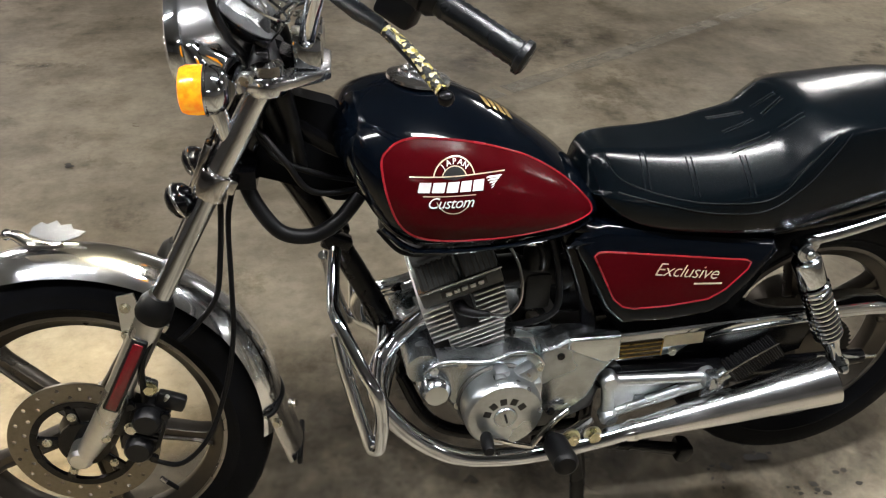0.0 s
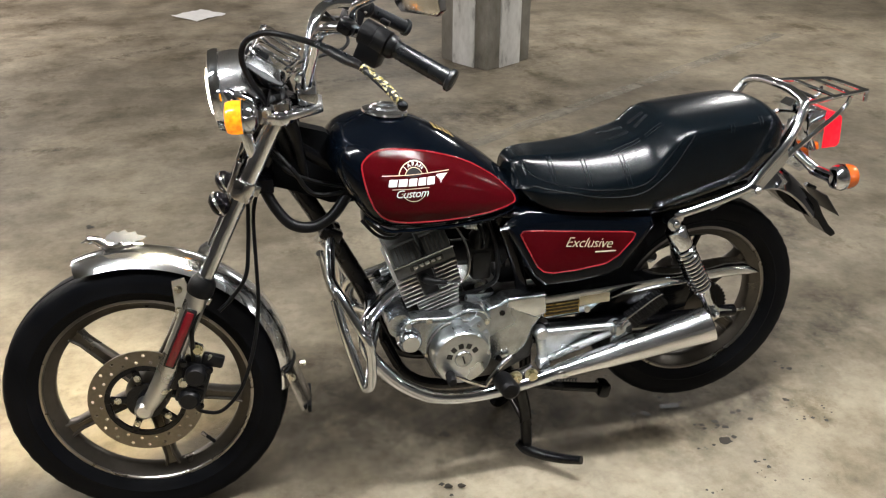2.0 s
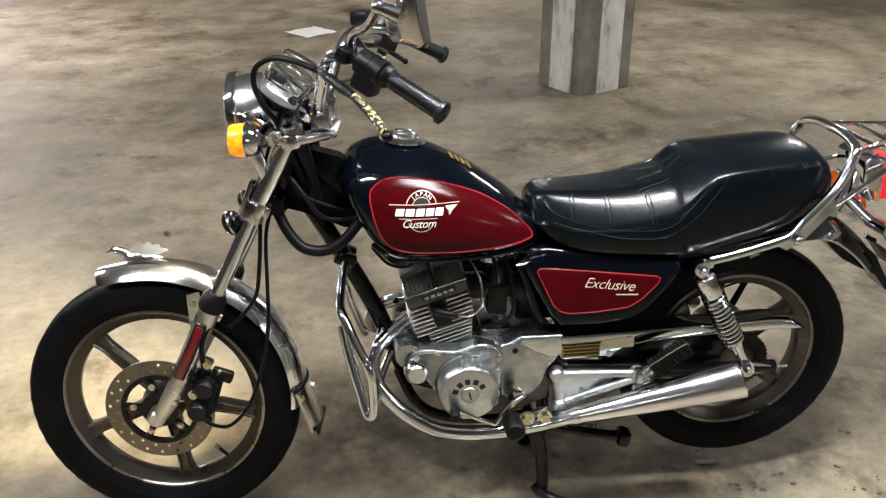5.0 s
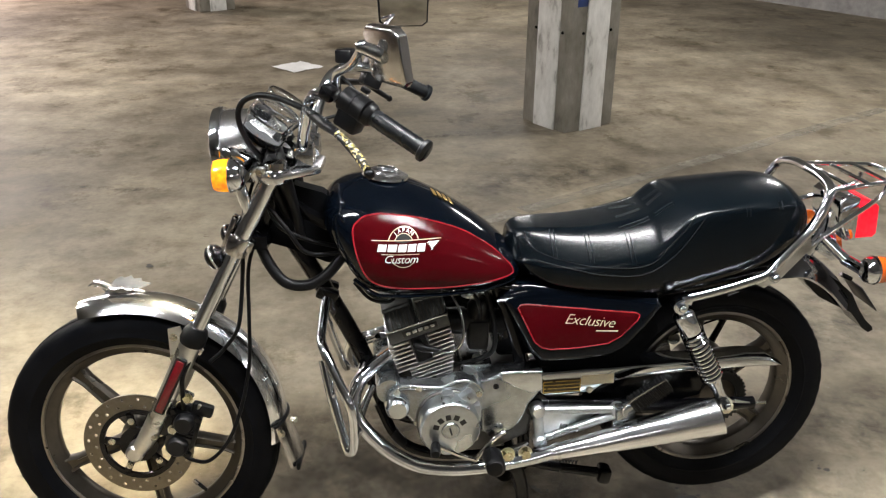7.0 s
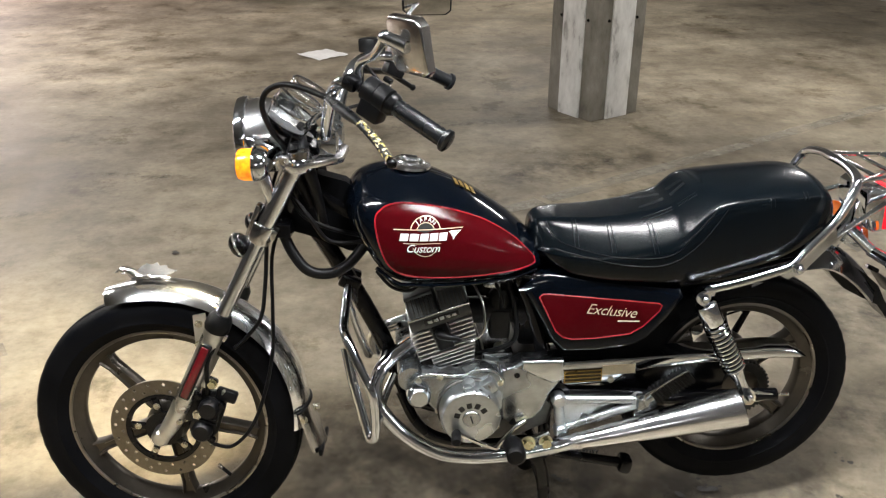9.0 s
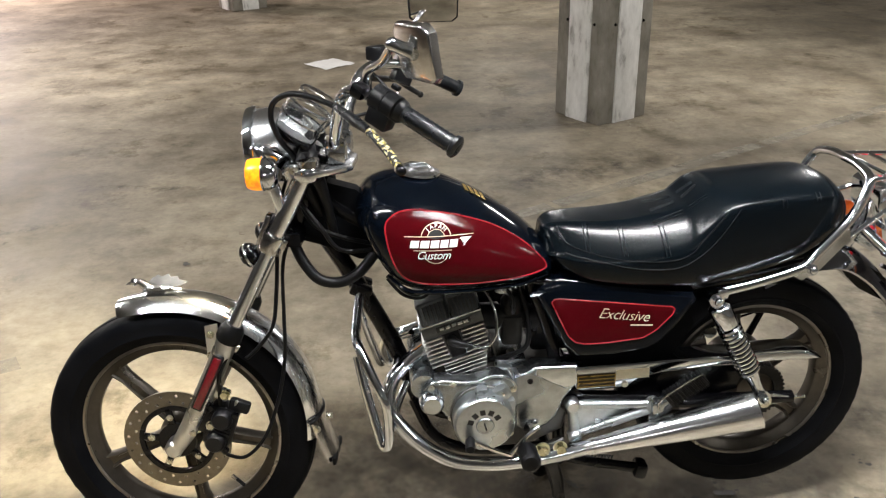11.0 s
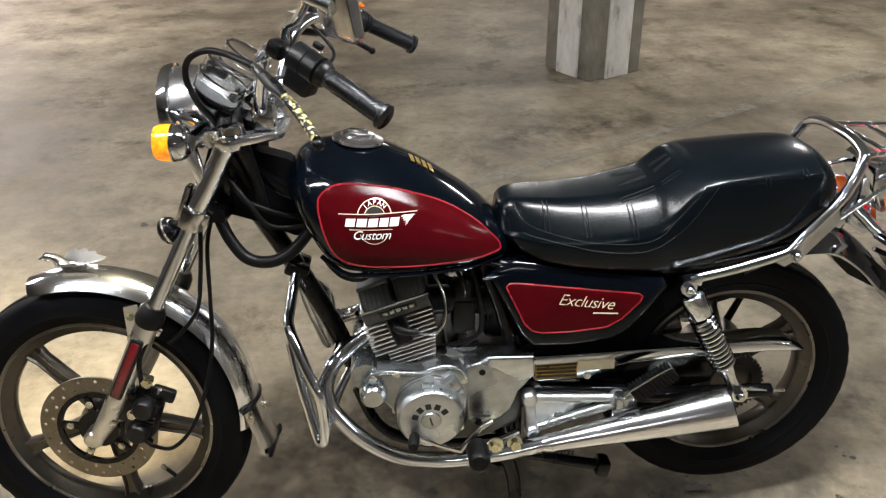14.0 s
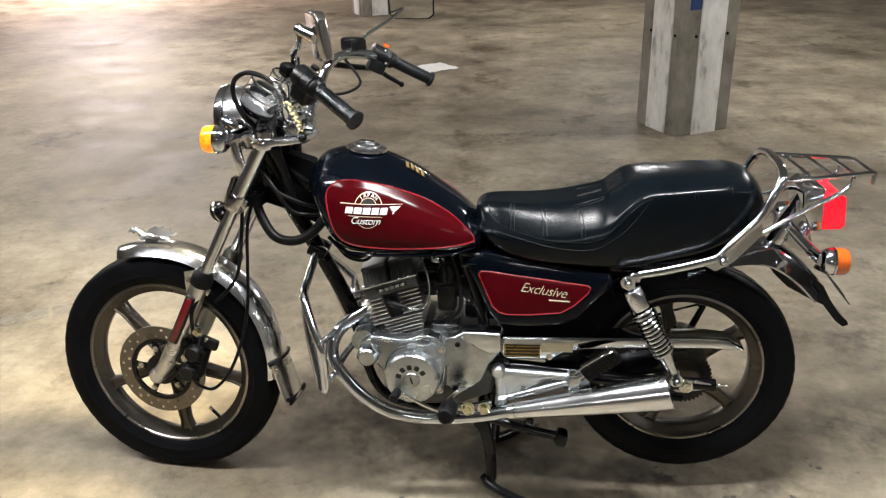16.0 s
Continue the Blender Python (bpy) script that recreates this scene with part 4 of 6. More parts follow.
def headlamp():
    c = Vector((-0.430, 0, 1.000))
    tilt = Matrix.Translation(c) @ Matrix.Rotation(radians(-4), 4, "Y")
    m = ST @ tilt @ Matrix.Diagonal((1, 0.92, 0.92, 1))
    shell = lathe([(0.088, -0.034), (0.090, -0.010), (0.088, 0.014), (0.080, 0.046), (0.062, 0.072), (0.030, 0.086), (0.003, 0.089)], 48, "X")
    lamp = part("headlamp", shell, SATIN, bike, "round chrome headlamp with its lamp lit", m)
    ring = lathe([(0.088, -0.034), (0.0945, -0.032), (0.0965, -0.040), (0.0940, -0.052), (0.084, -0.056), (0.082, -0.050)], 48, "X", closed=True)
    part("trim_ring", ring, CHROME, lamp, turn=m)
    part("lens", lathe([(0.083, -0.050), (0.070, -0.058), (0.045, -0.064), (0.003, -0.066)], 40, "X"), LAMP_LENS, lamp, "glowing headlamp lens", m)
    part("side_bolt", bolt((0.012, -0.088, 0.0), (0, -1, 0), 0.009, 0.010), CHROME_DULL, lamp, turn=m)
    # ears that hold the lamp to the fork covers
    for s in (-1, 1):
        ear = tube([on_fork(0.875, s * 0.094, 0.004), on_fork(0.915, s * 0.100, 0.030), (-0.440, s * 0.100, 0.995), (-0.452, s * 0.096, 1.015)], [0.010, 0.013, 0.015, 0.010], 14)
        brace = tube([on_fork(0.950, s * 0.096, 0.010), (-0.405, s * 0.100, 0.990), (-0.440, s * 0.100, 1.005)], [0.014, 0.013, 0.010], 14)
        part("lamp_ear", joined(ear, brace), CHROME, lamp, "chrome headlamp bracket", ST)


headlamp()


def wiring_loom():
    runs = [[(-0.352, -0.030, 1.010), (-0.345, -0.072, 0.985), (-0.330, -0.085, 0.945), (-0.318, -0.060, 0.880), (-0.310, -0.030, 0.800)],
            [(-0.356, 0.010, 1.030), (-0.352, -0.060, 1.015), (-0.362, -0.092, 0.975), (-0.352, -0.070, 0.915), (-0.335, -0.030, 0.850)],
            [(-0.350, 0.030, 0.985), (-0.352, -0.020, 0.965), (-0.350, -0.060, 0.948), (-0.330, -0.050, 0.900)],
            [(-0.345, 0.060, 1.010), (-0.335, 0.080, 0.975), (-0.325, 0.050, 0.900), (-0.310, 0.02, 0.820)]]
    loom = part("wiring_loom", tube(runs[0], [0.012, 0.018, 0.016, 0.012, 0.010], 12), RUBBER, bike, "black wiring loom behind the headlamp", ST)
    for k, line in enumerate(runs[1:]):
        part("cable", tube(line, 0.011 + 0.002 * k, 12), RUBBER, loom, turn=ST)
    for z, y in ((0.998, -0.088), (0.985, -0.070)):
        part("connector", block((0.018, 0.012, 0.014), (-0.352, y, z), Matrix.Rotation(radians(25), 3, "X"), 0.002), PLASTIC, loom, turn=ST)


wiring_loom()


def indicator(name, at, facing, lens, parent_turn, stalk_to, label):
    """A round turn signal: chrome cup, bulging lens and a chrome stalk."""
    d = 1 if facing > 0 else -1
    a = Vector(at)
    body = part(name, lathe([(0.003, -d * 0.030), (0.018, -d * 0.029), (0.028, -d * 0.022), (0.0322, -d * 0.012), (0.0322, -d * 0.004), (0.0340, -d * 0.003), (0.0340, 0.0), (0.028, 0.0)], 32, "X", at=a), CHROME, bike, label, parent_turn)
    part("lens", lathe([(0.0318, 0.0), (0.0325, d * 0.010), (0.0318, d * 0.023), (0.0290, d * 0.030), (0.020, d * 0.033), (0.003, d * 0.034)], 32, "X", at=a), lens, body, "ribbed amber lens", parent_turn)
    part("stalk", tube([a + Vector((-d * 0.022, 0, 0)), stalk_to], [0.0155, 0.0145], 18, smooth=False), CHROME, body, turn=parent_turn)
    return body


for s in (-1, 1):
    indicator("front_indicator", (-0.414, s * 0.212, 0.985), -1, AMBER, ST, (-0.392, s * 0.112, 0.985), "chrome front turn signal with a glowing amber lens")


def gauges():
    n = Vector((0.55, 0, 0.835)).normalized()
    turn = Vector((0, 0, 1)).rotation_difference(n).to_matrix()
    pod = part("gauge_bracket", block((0.07, 0.20, 0.012), (-0.372, 0, 1.030), turn, 0.005), FRAME_PAINT, bike, "black gauge bracket", ST)
    for s in (-1, 1):
        c = Vector((-0.345, s * 0.066, 1.082))
        m = ST @ Matrix.Translation(c) @ turn.to_4x4()
        cup = part("gauge", lathe([(0.003, -0.074), (0.024, -0.073), (0.038, -0.066), (0.0455, -0.055), (0.044, -0.054)], 40, "Z"), FRAME_PAINT, pod, "round gauge in a dark cup under clear glass", m)
        part("gauge_ring", lathe([(0.0490, -0.020), (0.0515, -0.0195), (0.0515, -0.0165), (0.0490, -0.016)], 40, "Z", closed=True), CHROME, cup, turn=m)
        part("dial", lathe([(0.043, -0.052), (0.043, -0.050), (0.002, -0.050), (0.002, -0.052)], 32, "Z", closed=True), DIAL, cup, "grey dial face", m)
        g = part("gauge_glass", lathe([(0.0450, -0.054), (0.0485, -0.034), (0.0485, 0.010), (0.046, 0.015), (0.040, 0.017), (0.002, 0.018), (0.002, 0.016), (0.038, 0.015), (0.044, 0.013), (0.0462, 0.009), (0.0462, -0.034), (0.0428, -0.054)], 40, "Z", closed=True), GLASS, cup, "clear gauge glass", m)
        g.visible_shadow = False
        part("top_ring", lathe([(0.0480, 0.012), (0.0498, 0.0125), (0.0498, 0.0145), (0.0475, 0.0165), (0.0465, 0.0155)], 40, "Z", closed=True), CHROME, cup, turn=m)
        part("needle", block((0.030, 0.002, 0.0015), (0.008, 0.006, -0.047), Matrix.Rotation(radians(140), 3, "Z"), 0), WHITE_INK, cup, turn=m)
    part("warning_box", block((0.05, 0.055, 0.030), (-0.388, 0, 1.072), turn, 0.006), PLASTIC, pod, turn=ST)


gauges()

GRIP_IN, GRIP_END = Vector((-0.131, 0.303, 1.120)), Vector((-0.040, 0.351, 1.069))


def handlebar():
    half = [(-0.292, 0.0, 1.008), (-0.292, 0.050, 1.008), (-0.288, 0.085, 1.022), (-0.276, 0.118, 1.070), (-0.262, 0.146, 1.118), (-0.236, 0.190, 1.142), (-0.190, 0.246, 1.142), tuple(GRIP_IN), tuple(GRIP_END)]
    line = [(x, -y, z) for x, y, z in half[:0:-1]] + half
    bar = part("handlebar", tube(line, 0.0124, 18, 6), CHROME, bike, "pulled-back chrome handlebar", ST)
    for s in (-1, 1):
        f = Matrix.Diagonal((1, s, 1, 1))
        a, b = GRIP_IN.copy(), GRIP_END.copy()
        d = (b - a).normalized()
        ribs = []
        for k in range(23):
            r = 0.0172 if k % 2 else 0.0160
            ribs.append(r)
        line = [a + d * (0.002 + 0.122 * k / 22) for k in range(23)]
        grip = part("grip", tube([f @ p for p in line], ribs, 20, smooth=False), GRIP, bar, "ribbed black rubber grip", ST)
        part("grip_flange", tube([f @ (a + d * 0.118), f @ (a + d * 0.121), f @ (a + d * 0.128), f @ (a + d * 0.131)], [0.016, 0.0215, 0.0215, 0.017], 24, smooth=False), GRIP, grip, turn=ST)
        part("inner_flange", tube([f @ (a - d * 0.004), f @ (a + d * 0.003), f @ (a + d * 0.010)], [0.0225, 0.0225, 0.018], 24, smooth=False), PLASTIC, grip, turn=ST)
        # switch housing
        w = d.to_track_quat("X", "Z").to_matrix()
        cube = tube([a - d * q for q in (0.062, 0.060, 0.034, 0.0335, 0.031, 0.0305, 0.008, 0.006)], [0.021, 0.0245, 0.0245, 0.0232, 0.0232, 0.0245, 0.0245, 0.021], 28, smooth=False)
        lower = block((0.050, 0.038, 0.044), a - d * 0.036 + Vector((-0.008, -0.004, -0.026)), w, 0.007)
        bits = joined(cube, lower)
        bmesh.ops.transform(bits, matrix=f, verts=bits.verts)
        housing = part("switch_housing", bits, PLASTIC, bar, "black switch housing", ST)
        knob = block((0.018, 0.012, 0.010), a - d * 0.030 + Vector((0.016, -0.006, 0.028)), w, 0.003)
        bmesh.ops.transform(knob, matrix=f, verts=knob.verts)
        part("switch_button", knob, PLASTIC if s < 0 else AMBER_DARK, housing, turn=ST)
        for dz in (-0.022, 0.012):
            part("housing_screw", ball(f @ (a - d * 0.036 + Vector((0.022, -0.014, dz))), 0.004), BOLT, housing, turn=ST)
        perch = block((0.030, 0.030, 0.030), a - d * 0.082 + Vector((-0.012, 0, -0.002)), w, 0.008)
        bmesh.ops.transform(perch, matrix=f, verts=perch.verts)
        part("lever_perch", perch, PLASTIC, bar, "black lever perch", ST)
    return bar


handlebar()


def clutch_lever():
    a, b, c = Vector((-0.263, -0.210, 1.116)), Vector((-0.187, -0.338, 1.091)), Vector((-0.130, -0.408, 1.042))
    lever = part("clutch_lever", tube([a, a.lerp(b, 0.3), a.lerp(b, 0.62), b, b.lerp(c, 0.4), c], [0.0070, 0.0095, 0.0110, 0.0075, 0.0060, 0.0055], 14), GRIP, bike, "clutch lever with a rubber boot and braided sleeve", ST)
    part("sleeve", tube([b, b.lerp(c, 0.5) + Vector((0.002, 0.002, 0.002)), c], [0.0082, 0.0082, 0.0076], 16), BRAID, lever, "black and yellow braided sleeve", ST)
    part("lever_end", ball(c + Vector((0.004, -0.006, -0.006)), 0.0095), FRAME_PAINT, lever, turn=ST)
    cable = [a, (-0.318, -0.155, 1.126), (-0.365, -0.132, 1.130), (-0.402, -0.120, 1.112), (-0.412, -0.112, 1.075), (-0.395, -0.104, 1.025), (-0.375, -0.080, 0.985), (-0.36, -0.05, 0.90)]
    part("clutch_cable", tube(cable, 0.0062, 10), RUBBER, lever, "black clutch cable", ST)
    f = Matrix.Diagonal((1, -1, 1, 1))
    a, b, c = (f @ v for v in (a, b, c))
    lever = part("brake_lever", tube([a, a.lerp(b, 0.5), b, b.lerp(c, 0.5), c], [0.008, 0.0085, 0.0075, 0.007, 0.0065], 14), PLASTIC, bike, "black front brake lever", ST)
    part("lever_end", ball(c, 0.0085), PLASTIC, lever, turn=ST)
    tank = block((0.046, 0.052, 0.034), (-0.218, 0.232, 1.170), Matrix.Rotation(radians(-25), 3, "Z"), 0.006)
    part("brake_reservoir", tank, PLASTIC, bike, "square black brake fluid reservoir", ST)
    pipe = [(-0.24, 0.225, 1.13), (-0.19, 0.20, 1.075), (-0.20, 0.13, 1.055), (-0.25, 0.07, 1.05), (-0.33, 0.03, 1.03), (-0.40, 0.0, 0.95), (-0.44, -0.01, 0.84)]
    part("brake_pipe", tube(pipe, 0.0040, 10), RUBBER, bike, "black brake pipe", ST)


clutch_lever()


def rear_view(side):
    c = Vector((-0.090, side * 0.380, 1.276 if side > 0 else 1.234))
    n = Vector((0.85, 0.50, 0.15) if side < 0 else (0.22, -0.95, -0.20)).normalized()
    turn = n.to_track_quat("Z", "Y").to_matrix()
    m = ST @ Matrix.Translation(c) @ turn.to_4x4()
    outline = [(1.14 * x, 1.08 * y) for x, y in ((-0.056, -0.036), (-0.044, -0.046), (0.040, -0.046), (0.054, -0.034), (0.060, 0.036), (0.048, 0.046), (-0.040, 0.046), (-0.056, 0.034))]
    if side > 0:
        outline = [(-x, y) for x, y in outline[::-1]]
    loops = [[(x * k, y * k, z) for x, y in outline] for k, z in ((0.90, -0.0125), (0.955, -0.0110), (0.985, -0.0075), (1.0, -0.002), (1.0, 0.004), (0.97, 0.006))]
    shell = loft(loops)
    case = part("mirror", shell, CHROME_DULL if side < 0 else PLASTIC, bike, "chrome rectangular rear-view mirror" if side < 0 else "black-rimmed rectangular rear-view mirror", m)
    part("mirror_glass", loft([[(x * 0.93, y * 0.93, 0.006) for x, y in outline], [(x * 0.93, y * 0.93, 0.0075) for x, y in outline]]), MIRROR, case, "mirror glass", m)
    foot = Vector((-0.196, side * 0.250, 1.158))
    swivel = Vector((-0.136, -0.372, 1.246)) if side < 0 else c + n * -0.026
    part("mirror_stem", tube([foot, foot + Vector((0.004, side * 0.020, 0.030)), foot.lerp(swivel, 0.6), swivel], 0.0078 if side < 0 else 0.0055, 12), CHROME, case, turn=ST)
    part("stem_boot", rod(foot - Vector((0, 0, 0.02)), foot + Vector((0, 0, 0.022)), 0.0095, 14), RUBBER, case, turn=ST)
    part("swivel", joined(ball(swivel, 0.0125), tube([swivel, swivel.lerp(c - n * 0.010, 0.5), c - n * 0.009], [0.0115, 0.0125, 0.015], 16, smooth=False)) if side < 0 else ball(swivel, 0.011), CHROME, case, turn=ST)


rear_view(-1)
rear_view(1)


def horns():
    for s in (-1, 1):
        c = Vector((-0.494, s * 0.078, 0.770))
        turn = Matrix.Rotation(radians(-24), 4, "Y")
        m = ST @ Matrix.Translation(c) @ turn
        body = part("horn", lathe([(0.003, -0.016), (0.018, -0.015), (0.026, -0.008), (0.028, 0.004), (0.024, 0.014), (0.012, 0.024), (0.003, 0.024)], 32, "X"), FRAME_PAINT, bike, "round black horn with chrome trim", m)
        part("horn_trim", lathe([(0.027, -0.002), (0.0290, 0.000), (0.0290, 0.003), (0.027, 0.005)], 32, "X", closed=True), CHROME_DULL, body, turn=m)
        part("horn_plate", block((0.012, 0.030, 0.075), c + Vector((0.040, 0, 0.060)), Matrix.Rotation(radians(22), 3, "Y"), 0.003), CHROME_DULL, body, "bent chrome horn plate", ST)
        part("horn_bracket", tube([c + Vector((0.02, 0, 0.01)), c + Vector((0.03, 0, 0.04)), on_fork(0.86, s * 0.06, 0.02)], 0.006, 10), CHROME_DULL, body, turn=ST)


horns()


# -- tank, seat and side covers --
TANK_TOP = [(-0.262, 0.880), (-0.245, 0.912), (-0.220, 0.926), (-0.18, 0.934), (-0.12, 0.935), (-0.064, 0.917), (0.008, 0.881), (0.079, 0.833), (0.137, 0.788), (0.172, 0.745)]
TANK_LOW = [(-0.262, 0.835), (-0.235, 0.795), (-0.195, 0.725), (-0.150, 0.700), (-0.05, 0.695), (0.10, 0.692), (0.172, 0.700)]
TANK_HALF = [(-0.262, 0.060), (-0.245, 0.105), (-0.215, 0.140), (-0.165, 0.166), (-0.10, 0.172), (0.0, 0.162), (0.09, 0.138), (0.15, 0.108), (0.172, 0.085)]
TANK_RING = [(0.0, 1.0), (0.20, 0.985), (0.42, 0.92), (0.67, 0.825), (0.85, 0.69), (0.955, 0.53), (1.0, 0.35), (0.995, 0.22), (0.95, 0.10), (0.86, 0.025), (0.70, 0.0), (0.35, 0.0)]


def tank_section(x):
    top, low, half = interp(TANK_TOP, x), interp(TANK_LOW, x), interp(TANK_HALF, x)
    right = [(x, half * y, low + (top - low) * z) for y, z in TANK_RING]
    left = [(x, -half * y, low + (top - low) * z) for y, z in TANK_RING[:0:-1]]
    return right + [(x, 0.0, low)] + left


def softened(sections, rounds=2):
    """Evens out a row of loops along its length."""
    a = np.array(sections)
    for _ in range(rounds):
        a[1:-1] = 0.25 * a[:-2] + 0.5 * a[1:-1] + 0.25 * a[2:]
    return a.tolist()


def surface_of(bm):
    return BVHTree.FromBMesh(bm)


xs = [-0.262, -0.256, -0.248, -0.238] + [-0.225 + 0.4 * k / 26 for k in range(26)] + [0.172]
tank_bm = loft(softened([tank_section(x) for x in xs], 2))
TANK_SKIN = surface_of(tank_bm)
tank = part("fuel_tank", tank_bm, BLACK_PAINT, bike, "gloss black teardrop fuel tank", smooth=60)
tank_lip = [(x, -interp(TANK_HALF, x) * 0.93, interp(TANK_LOW, x) + 0.004) for x in [-0.2 + 0.36 * k / 14 for k in range(15)]]
for s in (-1, 1):
    part("seam_flange", tube([(x, -s * y, z) for x, y, z in tank_lip], 0.005, 8, 2), BLACK_PAINT, tank)

RED_OUTLINE = [(-0.200, 0.846), (-0.189, 0.867), (-0.164, 0.879), (-0.123, 0.880), (-0.055, 0.867), (0.026, 0.837), (0.094, 0.795), (0.138, 0.755), (0.156, 0.729), (0.140, 0.720), (0.037, 0.717), (-0.060, 0.720), (-0.137, 0.729), (-0.172, 0.750), (-0.192, 0.795)]


def filled(outline, step=0.012):
    """A flat patch in x and z with a fine even mesh inside a closed outline."""
    pts = [(p.x, p.y) for p in curve([(x, z, 0) for x, z in outline], 5, closed=True)]
    bm = bmesh.new()
    face = bm.faces.new([bm.verts.new((x, 0, z)) for x, z in pts])
    lo_x, hi_x = min(p[0] for p in pts), max(p[0] for p in pts)
    lo_z, hi_z = min(p[1] for p in pts), max(p[1] for p in pts)
    x = lo_x + step
    while x < hi_x:
        bmesh.ops.bisect_plane(bm, geom=bm.verts[:] + bm.edges[:] + bm.faces[:], plane_co=(x, 0, 0), plane_no=(1, 0, 0))
        x += step
    z = lo_z + step
    while z < hi_z:
        bmesh.ops.bisect_plane(bm, geom=bm.verts[:] + bm.edges[:] + bm.faces[:], plane_co=(0, 0, z), plane_no=(0, 0, 1))
        z += step
    return bm


def other_side(bm, side):
    return bm if side < 0 else mirror_y(bm)


for s in (-1, 1):
    patch = laid_on(filled(RED_OUTLINE, 0.007), TANK_SKIN, 0.0018)
    part("red_panel", other_side(patch, s), RED_PAINT, tank, "dark candy red side panel", smooth=80)
    edge = [Vector((p.x, 0, p.y)) for p in curve([(x, z, 0) for x, z in RED_OUTLINE], 6, closed=True)]
    line = []
    for p in edge:
        hit = TANK_SKIN.ray_cast(Vector((p.x, -1, p.z)), Vector((0, 1, 0)))[0]
        line.append((p.x, s * abs(hit.y - 0.0012) if hit else s * 0.1, p.z))
    part("pinstripe", tube(line, 0.0022, 6, 1, closed=True, smooth=False), RED_LINE, tank, "bright red pinstripe")

BADGE = Vector((-0.090, 0, 0.815))
SLOPE = radians(2.0)


def badge_piece(name, bm, material, lift, label=""):
    bmesh.ops.rotate(bm, cent=(0, 0, 0), matrix=Matrix.Rotation(SLOPE, 3, "Y"), verts=bm.verts)
    bmesh.ops.translate(bm, vec=BADGE, verts=bm.verts)
    return part(name, laid_on(bm, TANK_SKIN, lift + 0.0006), material, tank, label, smooth=0)


def strip(x0, x1, z0, z1, slant=0.0, cuts=10):
    bm = bmesh.new()
    rows = []
    for k in range(cuts + 1):
        x = x0 + (x1 - x0) * k / cuts
        rows.append((bm.verts.new((x, 0, z0)), bm.verts.new((x + slant, 0, z1))))
    for a, b in zip(rows, rows[1:]):
        bm.faces.new((a[0], b[0], b[1], a[1]))
    return bm


def arc_strip(cx, cz, r0, r1, a0, a1, n=18):
    bm = bmesh.new()
    rows = [(bm.verts.new((cx + r0 * math.cos(a), 0, cz + r0 * math.sin(a))), bm.verts.new((cx + r1 * math.cos(a), 0, cz + r1 * math.sin(a)))) for a in (radians(a0 + (a1 - a0) * k / n) for k in range(n + 1))]
    for a, b in zip(rows, rows[1:]):
        bm.faces.new((a[0], b[0], b[1], a[1]))
    return bm


badge_piece("badge_line", strip(-0.072, 0.078, 0.0150, 0.0166), CREAM_INK, 0.0022)
badge_piece("badge_line", strip(-0.052, 0.030, -0.0135, -0.0122), CREAM_INK, 0.0022)
badge_piece("badge_arch", arc_strip(-0.004, 0.010, 0.0315, 0.0335, 10, 170), CREAM_INK, 0.0022)
badge_piece("badge_arch", arc_strip(-0.004, 0.010, 0.0190, 0.0205, 15, 165), CREAM_INK, 0.0022)
badge_piece("badge_disc", arc_strip(-0.004, 0.010, 0.001, 0.0185, 10, 170), BLACK_INK, 0.0020)
badge_piece("badge_arch", arc_strip(-0.004, -0.012, 0.0275, 0.0288, 200, 340), CREAM_INK, 0.0022)
# five plain blocks stand for the maker's name
for k, (x0, x1) in enumerate(((-0.060, -0.042), (-0.039, -0.020), (-0.017, 0.001), (0.004, 0.021), (0.024, 0.041))):
    badge_piece("badge_block", strip(x0, x1, -0.0070, 0.0085, 0.003, 3), WHITE_INK, 0.0026, "white badge block")
for k in range(5):
    badge_piece("badge_wing", strip(0.046 + 0.0025 * k, 0.070 - 0.004 * k, 0.0085 - 0.0035 * k, 0.0112 - 0.0035 * k, 0.004, 4), WHITE_INK, 0.0024)
for k, ch in enumerate("JAPAN"):
    a = radians(132 - 21 * k)
    bm = written(ch, 0.0115)
    bmesh.ops.rotate(bm, cent=(0, 0, 0), matrix=Matrix.Rotation(-(a - math.pi / 2), 3, "Y"), verts=bm.verts)
    bmesh.ops.translate(bm, vec=(-0.004 + 0.0262 * math.cos(a), 0, 0.010 + 0.0262 * math.sin(a)), verts=bm.verts)
    badge_piece("letter", bm, WHITE_INK, 0.0024)
bm = written("Custom", 0.024, 0.35, 0.92, slim=0.00025)
bmesh.ops.translate(bm, vec=(-0.010, 0, -0.0235), verts=bm.verts)
badge_piece("script", bm, WHITE_INK, 0.0026, "white script lettering")

# gold flashes and filler cap on the tank's back
for k in range(4):
    bm = bmesh.new()
    rows = []
    for j in range(5):
        y = -0.036 + 0.030 * j / 4
        xa = -0.018 + 0.0125 * k + (y + 0.036) * -0.15
        row = []
        for dx in (0.0, 0.0088):
            hit = TANK_SKIN.ray_cast(Vector((xa + dx, y, 2)), Vector((0, 0, -1)))[0]
            row.append(bm.verts.new((xa + dx, y, hit.z + 0.0030)))
        rows.append(row)
    for a, b in zip(rows, rows[1:]):
        bm.faces.new((a[0], a[1], b[1], b[0]))
    part("gold_flash", bm, GOLD, tank, "gold foil stripe", smooth=0)

